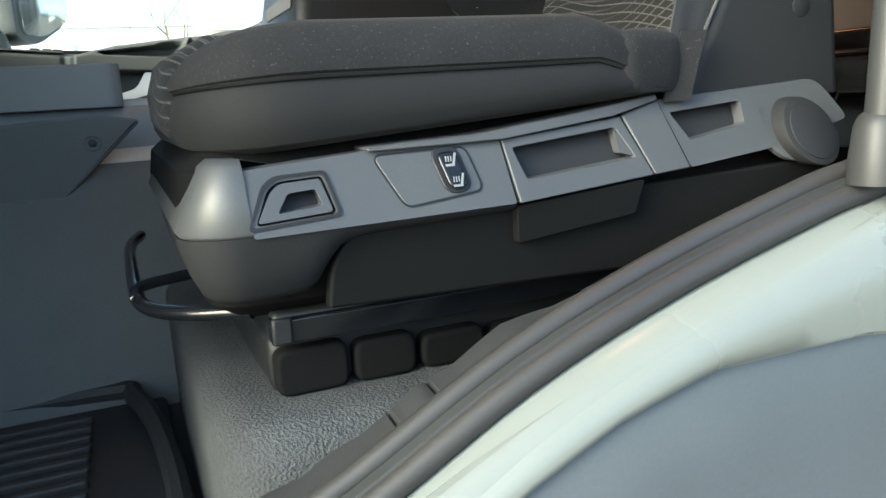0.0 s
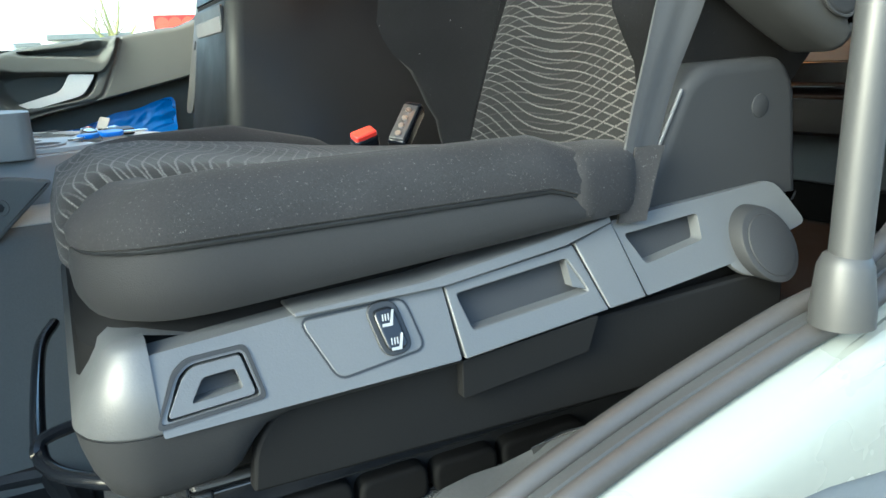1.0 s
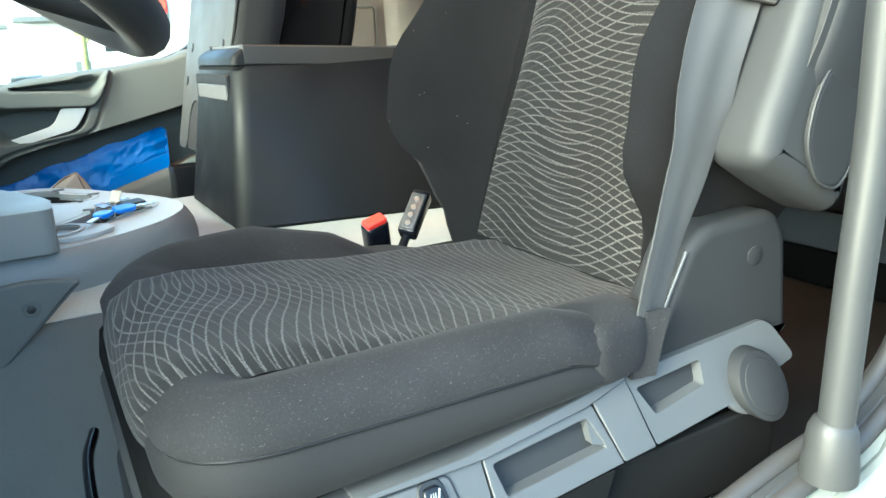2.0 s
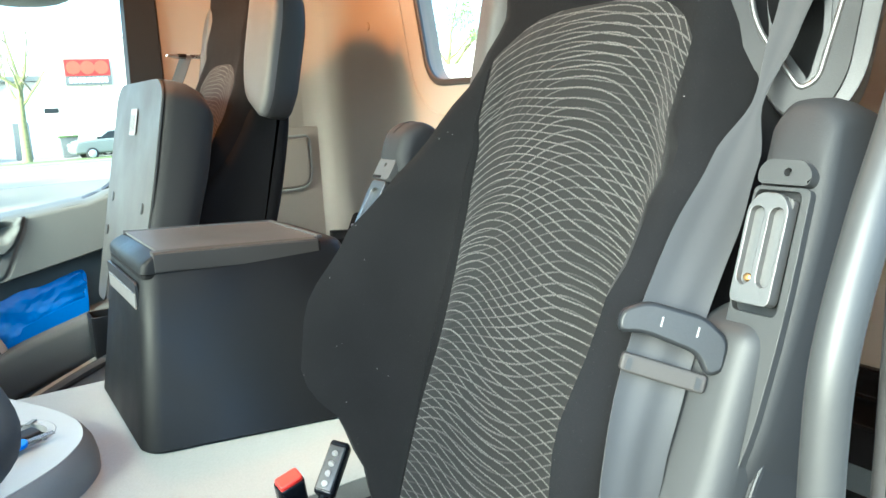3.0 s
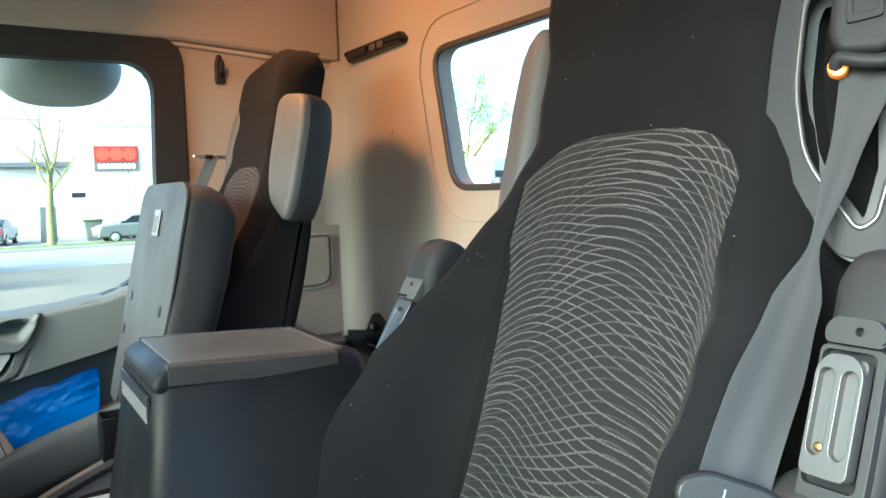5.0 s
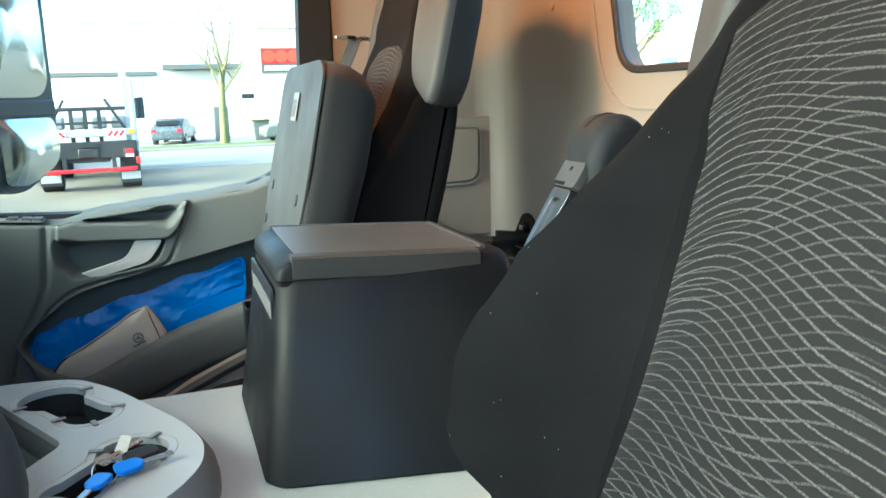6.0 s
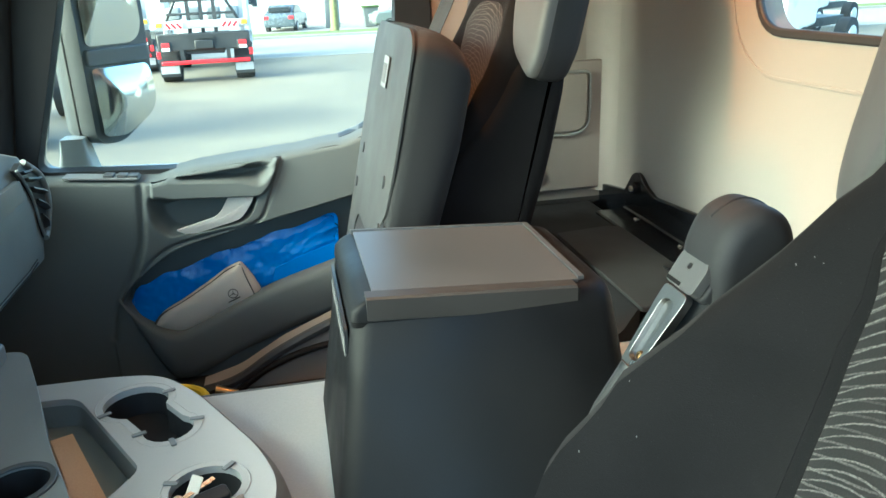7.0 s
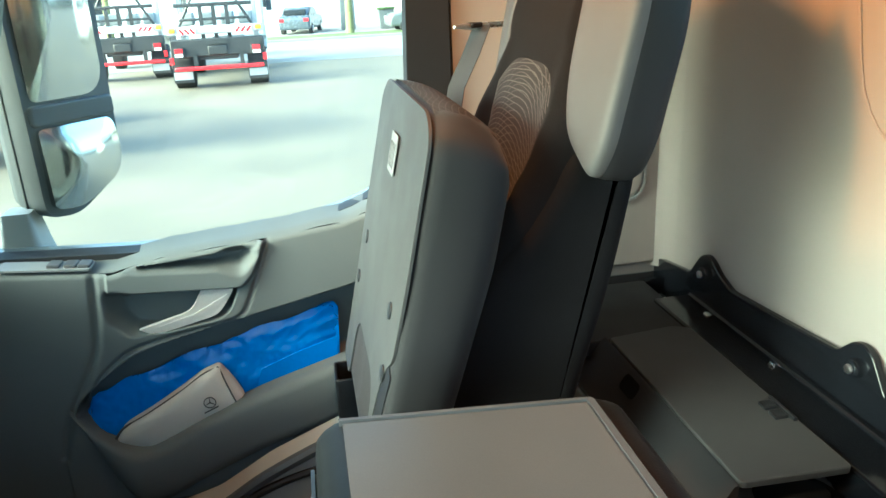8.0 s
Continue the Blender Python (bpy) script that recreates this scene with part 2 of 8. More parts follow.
M = {
    "wall": surf("beige_headliner_cloth", (0.252, 0.233, 0.212), 0.9, grain=700, bump=0.2, var=0.06, stain=3),
    "ceiling": surf("grey_headliner_cloth", (0.82, 0.80, 0.77), 0.9, grain=700, bump=0.2, var=0.06, stain=3),
    "trim_light": surf("warm_grey_trim", (0.30, 0.27, 0.24), 0.6, grain=600, bump=0.2, var=0.08),
    "tunnel": surf("light_grey_vinyl", (0.285, 0.295, 0.280), 0.55, grain=260, bump=0.5, var=0.08, dist=0.001),
    "tray_grey": surf("mid_grey_tray_plastic", (0.062, 0.063, 0.063), 0.55, grain=500, bump=0.2, var=0.1),
    # darker copy of the tunnel vinyl, with the upright sides' shade in its colour
    "tunnel_side": surf("shaded_tunnel_grey", (0.088, 0.093, 0.092), 0.7, grain=500, bump=0.3, var=0.12, spec=0.15),
    "console": surf("pale_grey_console_plastic", (0.315, 0.320, 0.308), 0.45, grain=700, bump=0.12, var=0.06),
    "console_side": surf("dark_grey_console_plastic", (0.145, 0.152, 0.150), 0.48, grain=700, bump=0.2, var=0.12),
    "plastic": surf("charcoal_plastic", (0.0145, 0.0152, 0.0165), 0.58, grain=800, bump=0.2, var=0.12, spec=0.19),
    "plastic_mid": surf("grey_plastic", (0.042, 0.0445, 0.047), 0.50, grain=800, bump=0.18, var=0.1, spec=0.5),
    "black": surf("black_plastic", (0.010, 0.011, 0.0125), 0.45, grain=600, bump=0.2, var=0.25, spec=0.3),
    "gloss_black": surf("glossy_black_lacquer", (0.006, 0.007, 0.009), 0.17, grain=200, bump=0.05, var=0.2, spec=0.35),
    # colour and gloss cut to near zero to carry the shade under the seat
    "matt_black": surf("shade_darkened_black_plastic", (0.005, 0.0052, 0.0055), 0.8, grain=600, bump=0.2, var=0.2, spec=0.08),
    "rubber": surf("black_rubber", (0.018, 0.019, 0.020), 0.65, grain=400, bump=0.25, var=0.25, spec=0.35),
    "seal": surf("grey_rubber_seal", (0.026, 0.025, 0.025), 0.5, grain=300, bump=0.15, var=0.15, spec=0.4),
    "carpet": surf("grey_needle_felt_carpet", (0.040, 0.043, 0.045), 0.95, grain=420, bump=1.0, var=0.55, stain=9, dist=0.004),
    "door": surf("dark_door_plastic", (0.102, 0.113, 0.110), 0.66, grain=700, bump=0.2, var=0.08, spec=0.25),
    "dash": surf("dark_dashboard_plastic", (0.15, 0.165, 0.162), 0.52, grain=700, bump=0.2, var=0.08, spec=0.45),
    # white paint with the doorway's shade put into its colour
    "paint": surf("dimmed_white_paint", (0.135, 0.148, 0.140), 0.22, grain=40, bump=0.0, var=0.03, stain=2),
    "stepwell": surf("blue_grey_plastic", (0.06, 0.07, 0.08), 0.6, grain=300, bump=0.2, var=0.1),
    "velvet": velvet("black_pile_cloth", (0.0065, 0.0065, 0.007), 0.015),
    "velvet_dusty": velvet("black_pile_cloth_with_lint", (0.017, 0.0172, 0.0185), 0.064),
    "vinyl": surf("black_coated_cloth", (0.014, 0.0145, 0.0155), 0.7, grain=1200, bump=0.4, var=0.15, sheen=0.06, spec=0.2),
    "vinyl_dark": surf("black_woven_side_cloth", (0.011, 0.0115, 0.0125), 0.8, grain=1200, bump=0.4, var=0.2, sheen=0.03, spec=0.15),
    "wave": wave_cloth("wave_patterned_cloth", (0.0080, 0.0079, 0.0080), (0.078, 0.0775, 0.0745)),
    "shell": surf("grey_seat_shell", (0.030, 0.028, 0.027), 0.6, grain=700, bump=0.15, var=0.1, spec=0.2),
    "board": surf("grey_seat_board", (0.036, 0.037, 0.037), 0.55, grain=700, bump=0.15, var=0.1, spec=0.3),
    "pad_grey": surf("grey_padded_vinyl", (0.058, 0.058, 0.058), 0.6, grain=900, bump=0.25, var=0.08),
    "silver": surf("satin_silver_plastic", (0.08, 0.08, 0.08), 0.38, 0.5, grain=300, bump=0.05, var=0.08),
    "silver_bright": surf("satin_silver_lacquer", (0.21, 0.21, 0.206), 0.34, 1.0, grain=300, bump=0.05, var=0.08),
    "arm_grey": surf("satin_grey_arm_plastic", (0.020, 0.0208, 0.0218), 0.55, grain=900, bump=0.1, var=0.06, spec=0.3),
    "edge_grey": surf("worn_grey_edge", (0.16, 0.165, 0.165), 0.45, grain=600, bump=0.1, var=0.1),
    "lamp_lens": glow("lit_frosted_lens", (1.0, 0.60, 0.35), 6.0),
    "lever": surf("satin_metal_lever", (0.78, 0.75, 0.68), 0.36, 0.6, grain=300, bump=0.03, var=0.06),
    "chrome": surf("brushed_chrome", (0.75, 0.74, 0.72), 0.18, 1.0, grain=300, bump=0.03, var=0.05),
    "pole": surf("silver_grey_lacquer", (0.024, 0.025, 0.026), 0.46, 0.0, grain=300, bump=0.04, var=0.05, spec=0.35),
    "belt": belt_cloth("grey_belt_webbing", (0.021, 0.022, 0.024)),
    "red": surf("red_plastic", (0.55, 0.03, 0.02), 0.4, grain=300, bump=0.05, var=0.1),
    "white_mark": surf("white_print", (0.75, 0.75, 0.75), 0.6, grain=300, bump=0.0, var=0.05),
    "blue_film": surf("blue_plastic_film", (0.012, 0.15, 0.55), 0.36, grain=90, bump=0.15, var=0.06, stain=10, dist=0.004),
    "pouch": surf("grey_beige_nylon", (0.45, 0.425, 0.365), 0.8, grain=900, bump=0.4, var=0.1),
    "pouch_edge": surf("dark_piping", (0.05, 0.05, 0.05), 0.8),
    "lid": surf("smudged_grey_lid", (0.052, 0.0515, 0.051), 0.36, grain=700, bump=0.08, var=0.18, stain=5, smudge=0.05),
    "lid_lip": surf("smooth_dark_lid_edge", (0.022, 0.021, 0.020), 0.42, grain=700, bump=0.08, var=0.1),
    "cool": surf("black_grained_box", (0.0030, 0.0034, 0.0039), 0.50, grain=450, bump=0.3, var=0.2, stain=6, spec=0.20, smudge=0.16),
    "paper": surf("tan_card", (0.55, 0.38, 0.25), 0.8, grain=300, bump=0.1, var=0.1),
    "key_blue": surf("blue_key_plastic", (0.02, 0.16, 0.62), 0.35, grain=300, bump=0.05, var=0.1),
    "steel": surf("worn_steel", (0.55, 0.55, 0.55), 0.3, 1.0, grain=200, bump=0.1, var=0.15),
    "brass": surf("brass", (0.34, 0.20, 0.08), 0.3, 1.0, grain=200, bump=0.1, var=0.1),
    "yellow": surf("yellow_hose", (0.7, 0.55, 0.03), 0.5, grain=200, bump=0.1, var=0.1),
    "bottle": surf("pale_blue_plastic", (0.45, 0.58, 0.75), 0.35, grain=200, bump=0.05, var=0.1),
    "orange": surf("orange_reflector", (0.8, 0.25, 0.04), 0.4, grain=200, bump=0.0, var=0.1),
    "mirror": surf("mirror_glass", (0.55, 0.57, 0.57), 0.03, 1.0, grain=5, bump=0.0, var=0.0),
    "mirror_case": surf("grey_mirror_housing", (0.055, 0.062, 0.066), 0.5, grain=500, bump=0.15, var=0.1),
    "kerb_case": surf("pale_grey_housing", (0.28, 0.30, 0.30), 0.5, grain=500, bump=0.1, var=0.08),
    "windscreen": pane_mat("tinted_windscreen_glass", (0.70, 0.72, 0.70), 0.02),
    "glass": pane_mat("clear_window_glass", (0.95, 0.98, 0.96), 0.018),
    "asphalt": surf("damp_asphalt", (0.125, 0.108, 0.074), 0.75, grain=60, bump=0.4, var=0.4, stain=0.35, dist=0.01),
    "road": surf("pale_concrete_road", (0.20, 0.195, 0.175), 0.8, grain=30, bump=0.3, var=0.15, stain=0.5, dist=0.01),
    "grass": surf("winter_grass", (0.10, 0.13, 0.04), 0.95, grain=20, bump=1.0, var=0.5, stain=1.5, dist=0.05),
    "render_white": surf("white_render", (0.72, 0.73, 0.72), 0.85, grain=15, bump=0.2, var=0.06, stain=0.4, dist=0.01),
    "render_cream": surf("cream_panel", (0.58, 0.54, 0.42), 0.8, grain=15, bump=0.2, var=0.06, stain=0.4, dist=0.01),
    "roller": surf("grey_white_roller_door", (0.6, 0.62, 0.62), 0.6, grain=15, bump=0.1, var=0.06, stain=0.8),
    "dark_fascia": surf("dark_metal_fascia", (0.10, 0.11, 0.11), 0.6, grain=15, bump=0.1, var=0.1),
    "sign_red": surf("red_sign_panel", (0.35, 0.02, 0.015), 0.4, grain=15, bump=0.0, var=0.08),
    "sign_orange": surf("bright_red_disc", (0.8, 0.06, 0.03), 0.4, grain=15, bump=0.0, var=0.05),
    "cab_white": surf("white_cab_paint", (0.62, 0.64, 0.63), 0.3, grain=10, bump=0.0, var=0.04, stain=0.8),
    "bark": surf("lichen_bark", (0.17, 0.17, 0.07), 0.95, grain=25, bump=1.0, var=0.4, dist=0.02),
    "twig": surf("pale_twig", (0.14, 0.12, 0.08), 0.95, grain=30, bump=0.3, var=0.3),
    "leaf": surf("fresh_leaf", (0.14, 0.20, 0.05), 0.7, grain=30, bump=0.2, var=0.4),
    "chassis": surf("black_chassis_paint", (0.02, 0.021, 0.022), 0.5, grain=20, bump=0.1, var=0.3),
    "tyre": surf("tyre_rubber", (0.02, 0.02, 0.02), 0.85, grain=60, bump=0.4, var=0.3, dist=0.005),
    "lamp_red": surf("red_lamp_lens", (0.7, 0.02, 0.03), 0.2, grain=20, bump=0.0, var=0.1),
    "lamp_amber": surf("amber_lamp_lens", (0.85, 0.45, 0.03), 0.2, grain=20, bump=0.0, var=0.1),
    "alu": surf("dull_aluminium", (0.5, 0.5, 0.5), 0.45, 0.7, grain=20, bump=0.1, var=0.1),
    "car_grey": surf("grey_car_paint", (0.10, 0.12, 0.14), 0.25, 0.3, grain=10, bump=0.0, var=0.05),
    "car_glass": surf("dark_car_glass", (0.02, 0.025, 0.03), 0.08, grain=10, bump=0.0, var=0.05),
    "hedge": surf("hedge_green", (0.06, 0.09, 0.03), 0.9, grain=10, bump=1.0, var=0.6, dist=0.05),
}

# ---- building helpers ----


def part(name, bm, material, parent=None, label="", bevel=0.0, smooth=40, seg=2):
    """Links a bmesh, given in world metres, as one mesh under a thing or part."""
    bmesh.ops.recalc_face_normals(bm, faces=bm.faces)
    me = bpy.data.meshes.new(name)
    bm.to_mesh(me)
    bm.free()
    me.materials.append(M[material])
    if smooth:
        me.shade_smooth()
        me.set_sharp_from_angle(angle=radians(smooth))
    ob = new(name, me)
    if bevel:
        md = ob.modifiers.new("bevel", "BEVEL")
        md.width, md.segments, md.limit_method, md.angle_limit = bevel, seg, "ANGLE", radians(35)
        md.harden_normals = False
    if parent is not None:
        ob.parent = parent
        if parent.type == "EMPTY":
            ob.matrix_parent_inverse = Matrix.Translation(parent.location).inverted()
    if label:
        ob["label"] = label
    return ob


def thing(name, at, label, category, group=""):
    e = new(name)
    e.empty_display_size = 0.05
    e.location = (*at, 0.0)[:3]
    return tagged(e, label, category, group)


def struct(name, bm, material, label="", category="", bevel=0.0, smooth=40):
    return tagged(part(name, bm, material, None, "", bevel, smooth), label, category or name.split("_")[0], kind="structure")


def side_m(y, extra=None):
    """Drawing plane x, z at y; height goes towards -y."""
    return Matrix.Translation((0, y, 0)) @ pose(0, 0, 0, 90, 0, 0)


def back_m(x):
    """Drawing plane (-y, z) at x; height goes towards -x."""
    return Matrix(((0, 0, -1, x), (-1, 0, 0, 0), (0, 1, 0, 0), (0, 0, 0, 1)))


def top_m(z):
    return Matrix.Translation((0, 0, z))


def prism(outer, depth, m, holes=(), bm=None):
    """A plate of the outline, with holes right through it, raised by depth from the plane of m."""
    bm = bm or bmesh.new()
    t = bmesh.new()
    edges = []
    for loop in (outer, *holes):
        vs = [t.verts.new((a, b, 0)) for a, b in loop]
        edges += [t.edges.new((vs[i], vs[(i + 1) % len(vs)])) for i in range(len(vs))]
    if holes:
        bmesh.ops.triangle_fill(t, use_beauty=True, use_dissolve=False, edges=edges)
    else:
        t.faces.new(list(t.verts))
    faces = list(t.faces)
    ext = bmesh.ops.extrude_face_region(t, geom=faces)
    bmesh.ops.translate(t, verts=[g for g in ext["geom"] if isinstance(g, bmesh.types.BMVert)], vec=(0, 0, depth))
    bmesh.ops.transform(t, matrix=m, verts=t.verts)
    return merge(bm, t)


def merge(bm, t):
    bmesh.ops.recalc_face_normals(t, faces=t.faces)
    me = bpy.data.meshes.new("tmp")
    t.to_mesh(me)
    t.free()
    bm.from_mesh(me)
    bpy.data.meshes.remove(me)
    return bm


def rrect(x0, y0, x1, y1, r, n=4):
    """A rectangle's outline with rounded corners."""
    out = []
    for cx, cy, a in ((x1 - r, y1 - r, 0), (x0 + r, y1 - r, 90), (x0 + r, y0 + r, 180), (x1 - r, y0 + r, 270)):
        for i in range(n + 1):
            t = radians(a + 90 * i / n)
            out.append((cx + r * math.cos(t), cy + r * math.sin(t)))
    return out


def rounded(pts, r, n=4):
    """A polygon with its corners rounded to r (a number, or one a corner)."""
    out = []
    k = len(pts)
    for i in range(k):
        p, a, b = Vector(pts[i]), Vector(pts[i - 1]), Vector(pts[(i + 1) % k])
        rr = r[i] if isinstance(r, (list, tuple)) else r
        u, v = (a - p), (b - p)
        d = min(rr, u.length * 0.45, v.length * 0.45)
        s, e = p + u.normalized() * d, p + v.normalized() * d
        for j in range(n + 1):
            t = j / n
            q = s * (1 - t) ** 2 + p * 2 * t * (1 - t) + e * t * t
            out.append((q.x, q.y))
    return out


def grow(pts, d):
    """An outline moved outwards by d (inwards: minus), about its own edges."""
    k = len(pts)
    area = sum(pts[i - 1][0] * pts[i][1] - pts[i][0] * pts[i - 1][1] for i in range(k))
    s = 1 if area > 0 else -1
    out = []
    for i in range(k):
        a, b = Vector(pts[i - 1]), Vector(pts[(i + 1) % k])
        t = (b - a)
        t = t.normalized() if t.length > 1e-9 else Vector((1, 0))
        out.append((pts[i][0] + s * d * t.y, pts[i][1] - s * d * t.x))
    return out


def box(x0, x1, y0, y1, z0, z1, bm=None, m=None):
    bm = bm or bmesh.new()
    t = bmesh.new()
    bmesh.ops.create_cube(t, size=1)
    bmesh.ops.transform(t, matrix=Matrix.Translation(((x0 + x1) / 2, (y0 + y1) / 2, (z0 + z1) / 2)) @ Matrix.Diagonal((x1 - x0, y1 - y0, z1 - z0, 1)), verts=t.verts)
    if m is not None:
        bmesh.ops.transform(t, matrix=m, verts=t.verts)
    return merge(bm, t)


def loft(loops, bm=None, caps=True, closed=True):
    """A skin over loops of equally many points."""
    bm = bm or bmesh.new()
    rows = [[bm.verts.new(p) for p in loop] for loop in loops]
    n = len(rows[0])
    for a, b in zip(rows, rows[1:]):
        for i in range(n if closed else n - 1):
            j = (i + 1) % n
            bm.faces.new((a[i], a[j], b[j], b[i]))
    if caps and closed:
        bm.faces.new(list(reversed(rows[0])))
        bm.faces.new(rows[-1])
    return bm


def stack(outline, layers, m=None, bm=None, tilt=None):
    """Layers (grow, height) of one outline, skinned: a moulded, rounded body."""
    loops = []
    for d, h in layers:
        loop = []
        for a, b in grow(outline, d):
            loop.append(Vector((a, b, h + (tilt(a, b, h) if tilt else 0))))
        loops.append([m @ p for p in loop] if m is not None else loop)
    return loft(loops, bm)


def soft(outline, h0, h1, r, m=None, bm=None, n=4, both=True):
    """A plate of the outline from h0 to h1 with rounded rims."""
    lay = []
    if both:
        lay += [(-r + r * math.sin(math.pi / 2 * i / n), h0 + r - r * math.cos(math.pi / 2 * i / n)) for i in range(n + 1)]
    else:
        lay += [(0, h0)]
    lay += [(-r + r * math.cos(math.pi / 2 * i / n), h1 - r + r * math.sin(math.pi / 2 * i / n)) for i in range(n + 1)]
    lay += [(-r * 1.12, h1)]
    if both:
        lay = [(-r * 1.12, h0)] + lay
    return stack(outline, lay, m, bm)


def pillow(outline, layers, m, bm=None):
    """Layers (scale, height) of one outline about its middle, skinned: a domed pad."""
    k = len(outline)
    cx, cy = sum(p[0] for p in outline) / k, sum(p[1] for p in outline) / k
    return loft([[m @ Vector((cx + (a - cx) * s, cy + (b - cy) * s, h)) for a, b in outline] for s, h in layers], bm)


def tube(path, r, n=10, bm=None, flat=1.0):
    """A round bar along a path; r is a number or one a point."""
    pts = [Vector(p) for p in path]
    loops = []
    up = Vector((0.13, 0.21, 0.97))
    for i, p in enumerate(pts):
        d = (pts[min(i + 1, len(pts) - 1)] - pts[max(i - 1, 0)]).normalized()
        a = d.cross(up).normalized()
        b = a.cross(d).normalized()
        rr = r[i] if isinstance(r, (list, tuple)) else r
        loops.append([p + a * rr * math.cos(2 * math.pi * k / n) + b * rr * flat * math.sin(2 * math.pi * k / n) for k in range(n)])
        up = b
    return loft(loops, bm)


def curve(pts, n=8):
    """A smooth line through the points."""
    p = [Vector(q) for q in pts]
    p = [2 * p[0] - p[1]] + p + [2 * p[-1] - p[-2]]
    out = []
    for i in range(1, len(p) - 2):
        for j in range(n):
            t = j / n
            a, b, c, d = p[i - 1], p[i], p[i + 1], p[i + 2]
            out.append(0.5 * ((2 * b) + (c - a) * t + (2 * a - 5 * b + 4 * c - d) * t * t + (3 * b - a - 3 * c + d) * t ** 3))
    out.append(p[-2])
    return out


def disc(c, axis, r, h, n=24, bm=None, lip=0.0):
    """A short round bar from c along axis, its rim rounded by lip."""
    t = Vector(axis).normalized()
    q = t.to_track_quat("Z", "Y").to_matrix().to_4x4()
    m = Matrix.Translation(c) @ q
    ring = [(r * math.cos(2 * math.pi * i / n), r * math.sin(2 * math.pi * i / n)) for i in range(n)]
    lay = [(0, 0), (0, h - lip), (-lip * 0.3, h - lip * 0.3), (-lip, h)] if lip else [(0, 0), (0, h)]
    return stack(ring, lay, m, bm)


def sheet(fn, nu, nv, uv=None, bm=None):
    """A grid surface fn(u, v) with its own texture measure uv(u, v)."""
    bm = bm or bmesh.new()
    lay = bm.loops.layers.uv.verify()
    vs = [[bm.verts.new(fn(i / nu, j / nv)) for j in range(nv + 1)] for i in range(nu + 1)]
    for i in range(nu):
        for j in range(nv):
            f = bm.faces.new((vs[i][j], vs[i + 1][j], vs[i + 1][j + 1], vs[i][j + 1]))
            if uv:
                for lp, (a, b) in zip(f.loops, ((i, j), (i + 1, j), (i + 1, j + 1), (i, j + 1))):
                    lp[lay].uv = uv(a / nu, b / nv)
    return bm


def ribbon(path, width, thick=0.0012, n=12):
    """A band along a path; width: a list of half-width vectors, one a point."""
    bm = bmesh.new()
    lay = bm.loops.layers.uv.verify()
    pts = [Vector(p) for p in path]
    rows, back, run = [], [], 0.0
    for i, p in enumerate(pts):
        w = Vector(width[i])
        d = (pts[min(i + 1, len(pts) - 1)] - pts[max(i - 1, 0)]).normalized()
        nn = w.cross(d).normalized() * thick
        bow = [nn.normalized() * w.length * (0.07 * math.cos(1.4 * q) + 0.035 * math.sin(5.5 * q + 9 * i / len(pts))) for q in [2 * k / n - 1 for k in range(n + 1)]]
        rows.append([bm.verts.new(p + w * (2 * k / n - 1) + bow[k] + nn * (1 - abs(2 * k / n - 1) * 0.3)) for k in range(n + 1)])
        back.append([bm.verts.new(p + w * (2 * k / n - 1) + bow[k] - nn * (1 - abs(2 * k / n - 1) * 0.3)) for k in range(n + 1)])
    for a in range(len(pts) - 1):
        step = (pts[a + 1] - pts[a]).length
        for k in range(n):
            for grid in (rows, back):
                f = bm.faces.new((grid[a][k], grid[a + 1][k], grid[a + 1][k + 1], grid[a][k + 1]))
                for lp, (q, s) in zip(f.loops, ((k, 0), (k, 1), (k + 1, 1), (k + 1, 0))):
                    lp[lay].uv = (q / n, run + s * step)
        for k in (0, n):
            bm.faces.new((rows[a][k], rows[a + 1][k], back[a + 1][k], back[a][k]))
        run += step
    return bm


def local(o, xa, ya):
    xa, ya = Vector(xa).normalized(), Vector(ya)
    ya = (ya - xa * xa.dot(ya)).normalized()
    za = xa.cross(ya)
    return Matrix(((xa.x, ya.x, za.x, o[0]), (xa.y, ya.y, za.y, o[1]), (xa.z, ya.z, za.z, o[2]), (0, 0, 0, 1)))


def lerp(a, b, t):
    return a + (b - a) * t


def table(x, rows):
    """A value read off rows of (x, value), with smooth steps between."""
    if x <= rows[0][0]:
        return rows[0][1]
    for (a, va), (b, vb) in zip(rows, rows[1:]):
        if x <= b:
            t = (x - a) / (b - a)
            return lerp(va, vb, t * t * (3 - 2 * t))
    return rows[-1][1]

# ---- outdoors: ground and distance ----
struct("ground", prism([(-400, -400), (400, -400), (400, 400), (-400, 400)], 0.02, top_m(-0.02)), "asphalt", "damp grey asphalt yard", "ground", smooth=0)
struct("road", prism([(-150, 30), (150, 27.5), (150, 38.2), (-150, 41)], 0.012, top_m(0.0)), "road", "pale concrete road beyond the yard", "road", smooth=0)
struct("kerb", prism([(-150, 41.02), (150, 38.22), (150, 38.5), (-150, 41.3)], 0.12, top_m(0.0)), "road", "pale concrete kerb along the road", "kerb", bevel=0.02)
struct("verge", prism([(-150, 41.32), (150, 38.52), (150, 41.4), (-150, 44.2)], 0.10, top_m(0.0)), "grass", "winter grass verge behind the kerb", "verge", smooth=0)
struct("pavement", prism([(-150, 44.22), (150, 41.42), (150, 60), (-150, 60)], 0.06, top_m(0.0)), "road", "pale paved forecourt of the workshops", "pavement", smooth=0)

# ---- cab shell ----
XB = 1.20      # inner face of the back wall
YR = 2.60      # inner face of the side wall behind the passenger door
ZC = 2.96      # ceiling
ZT = 1.69      # engine tunnel top

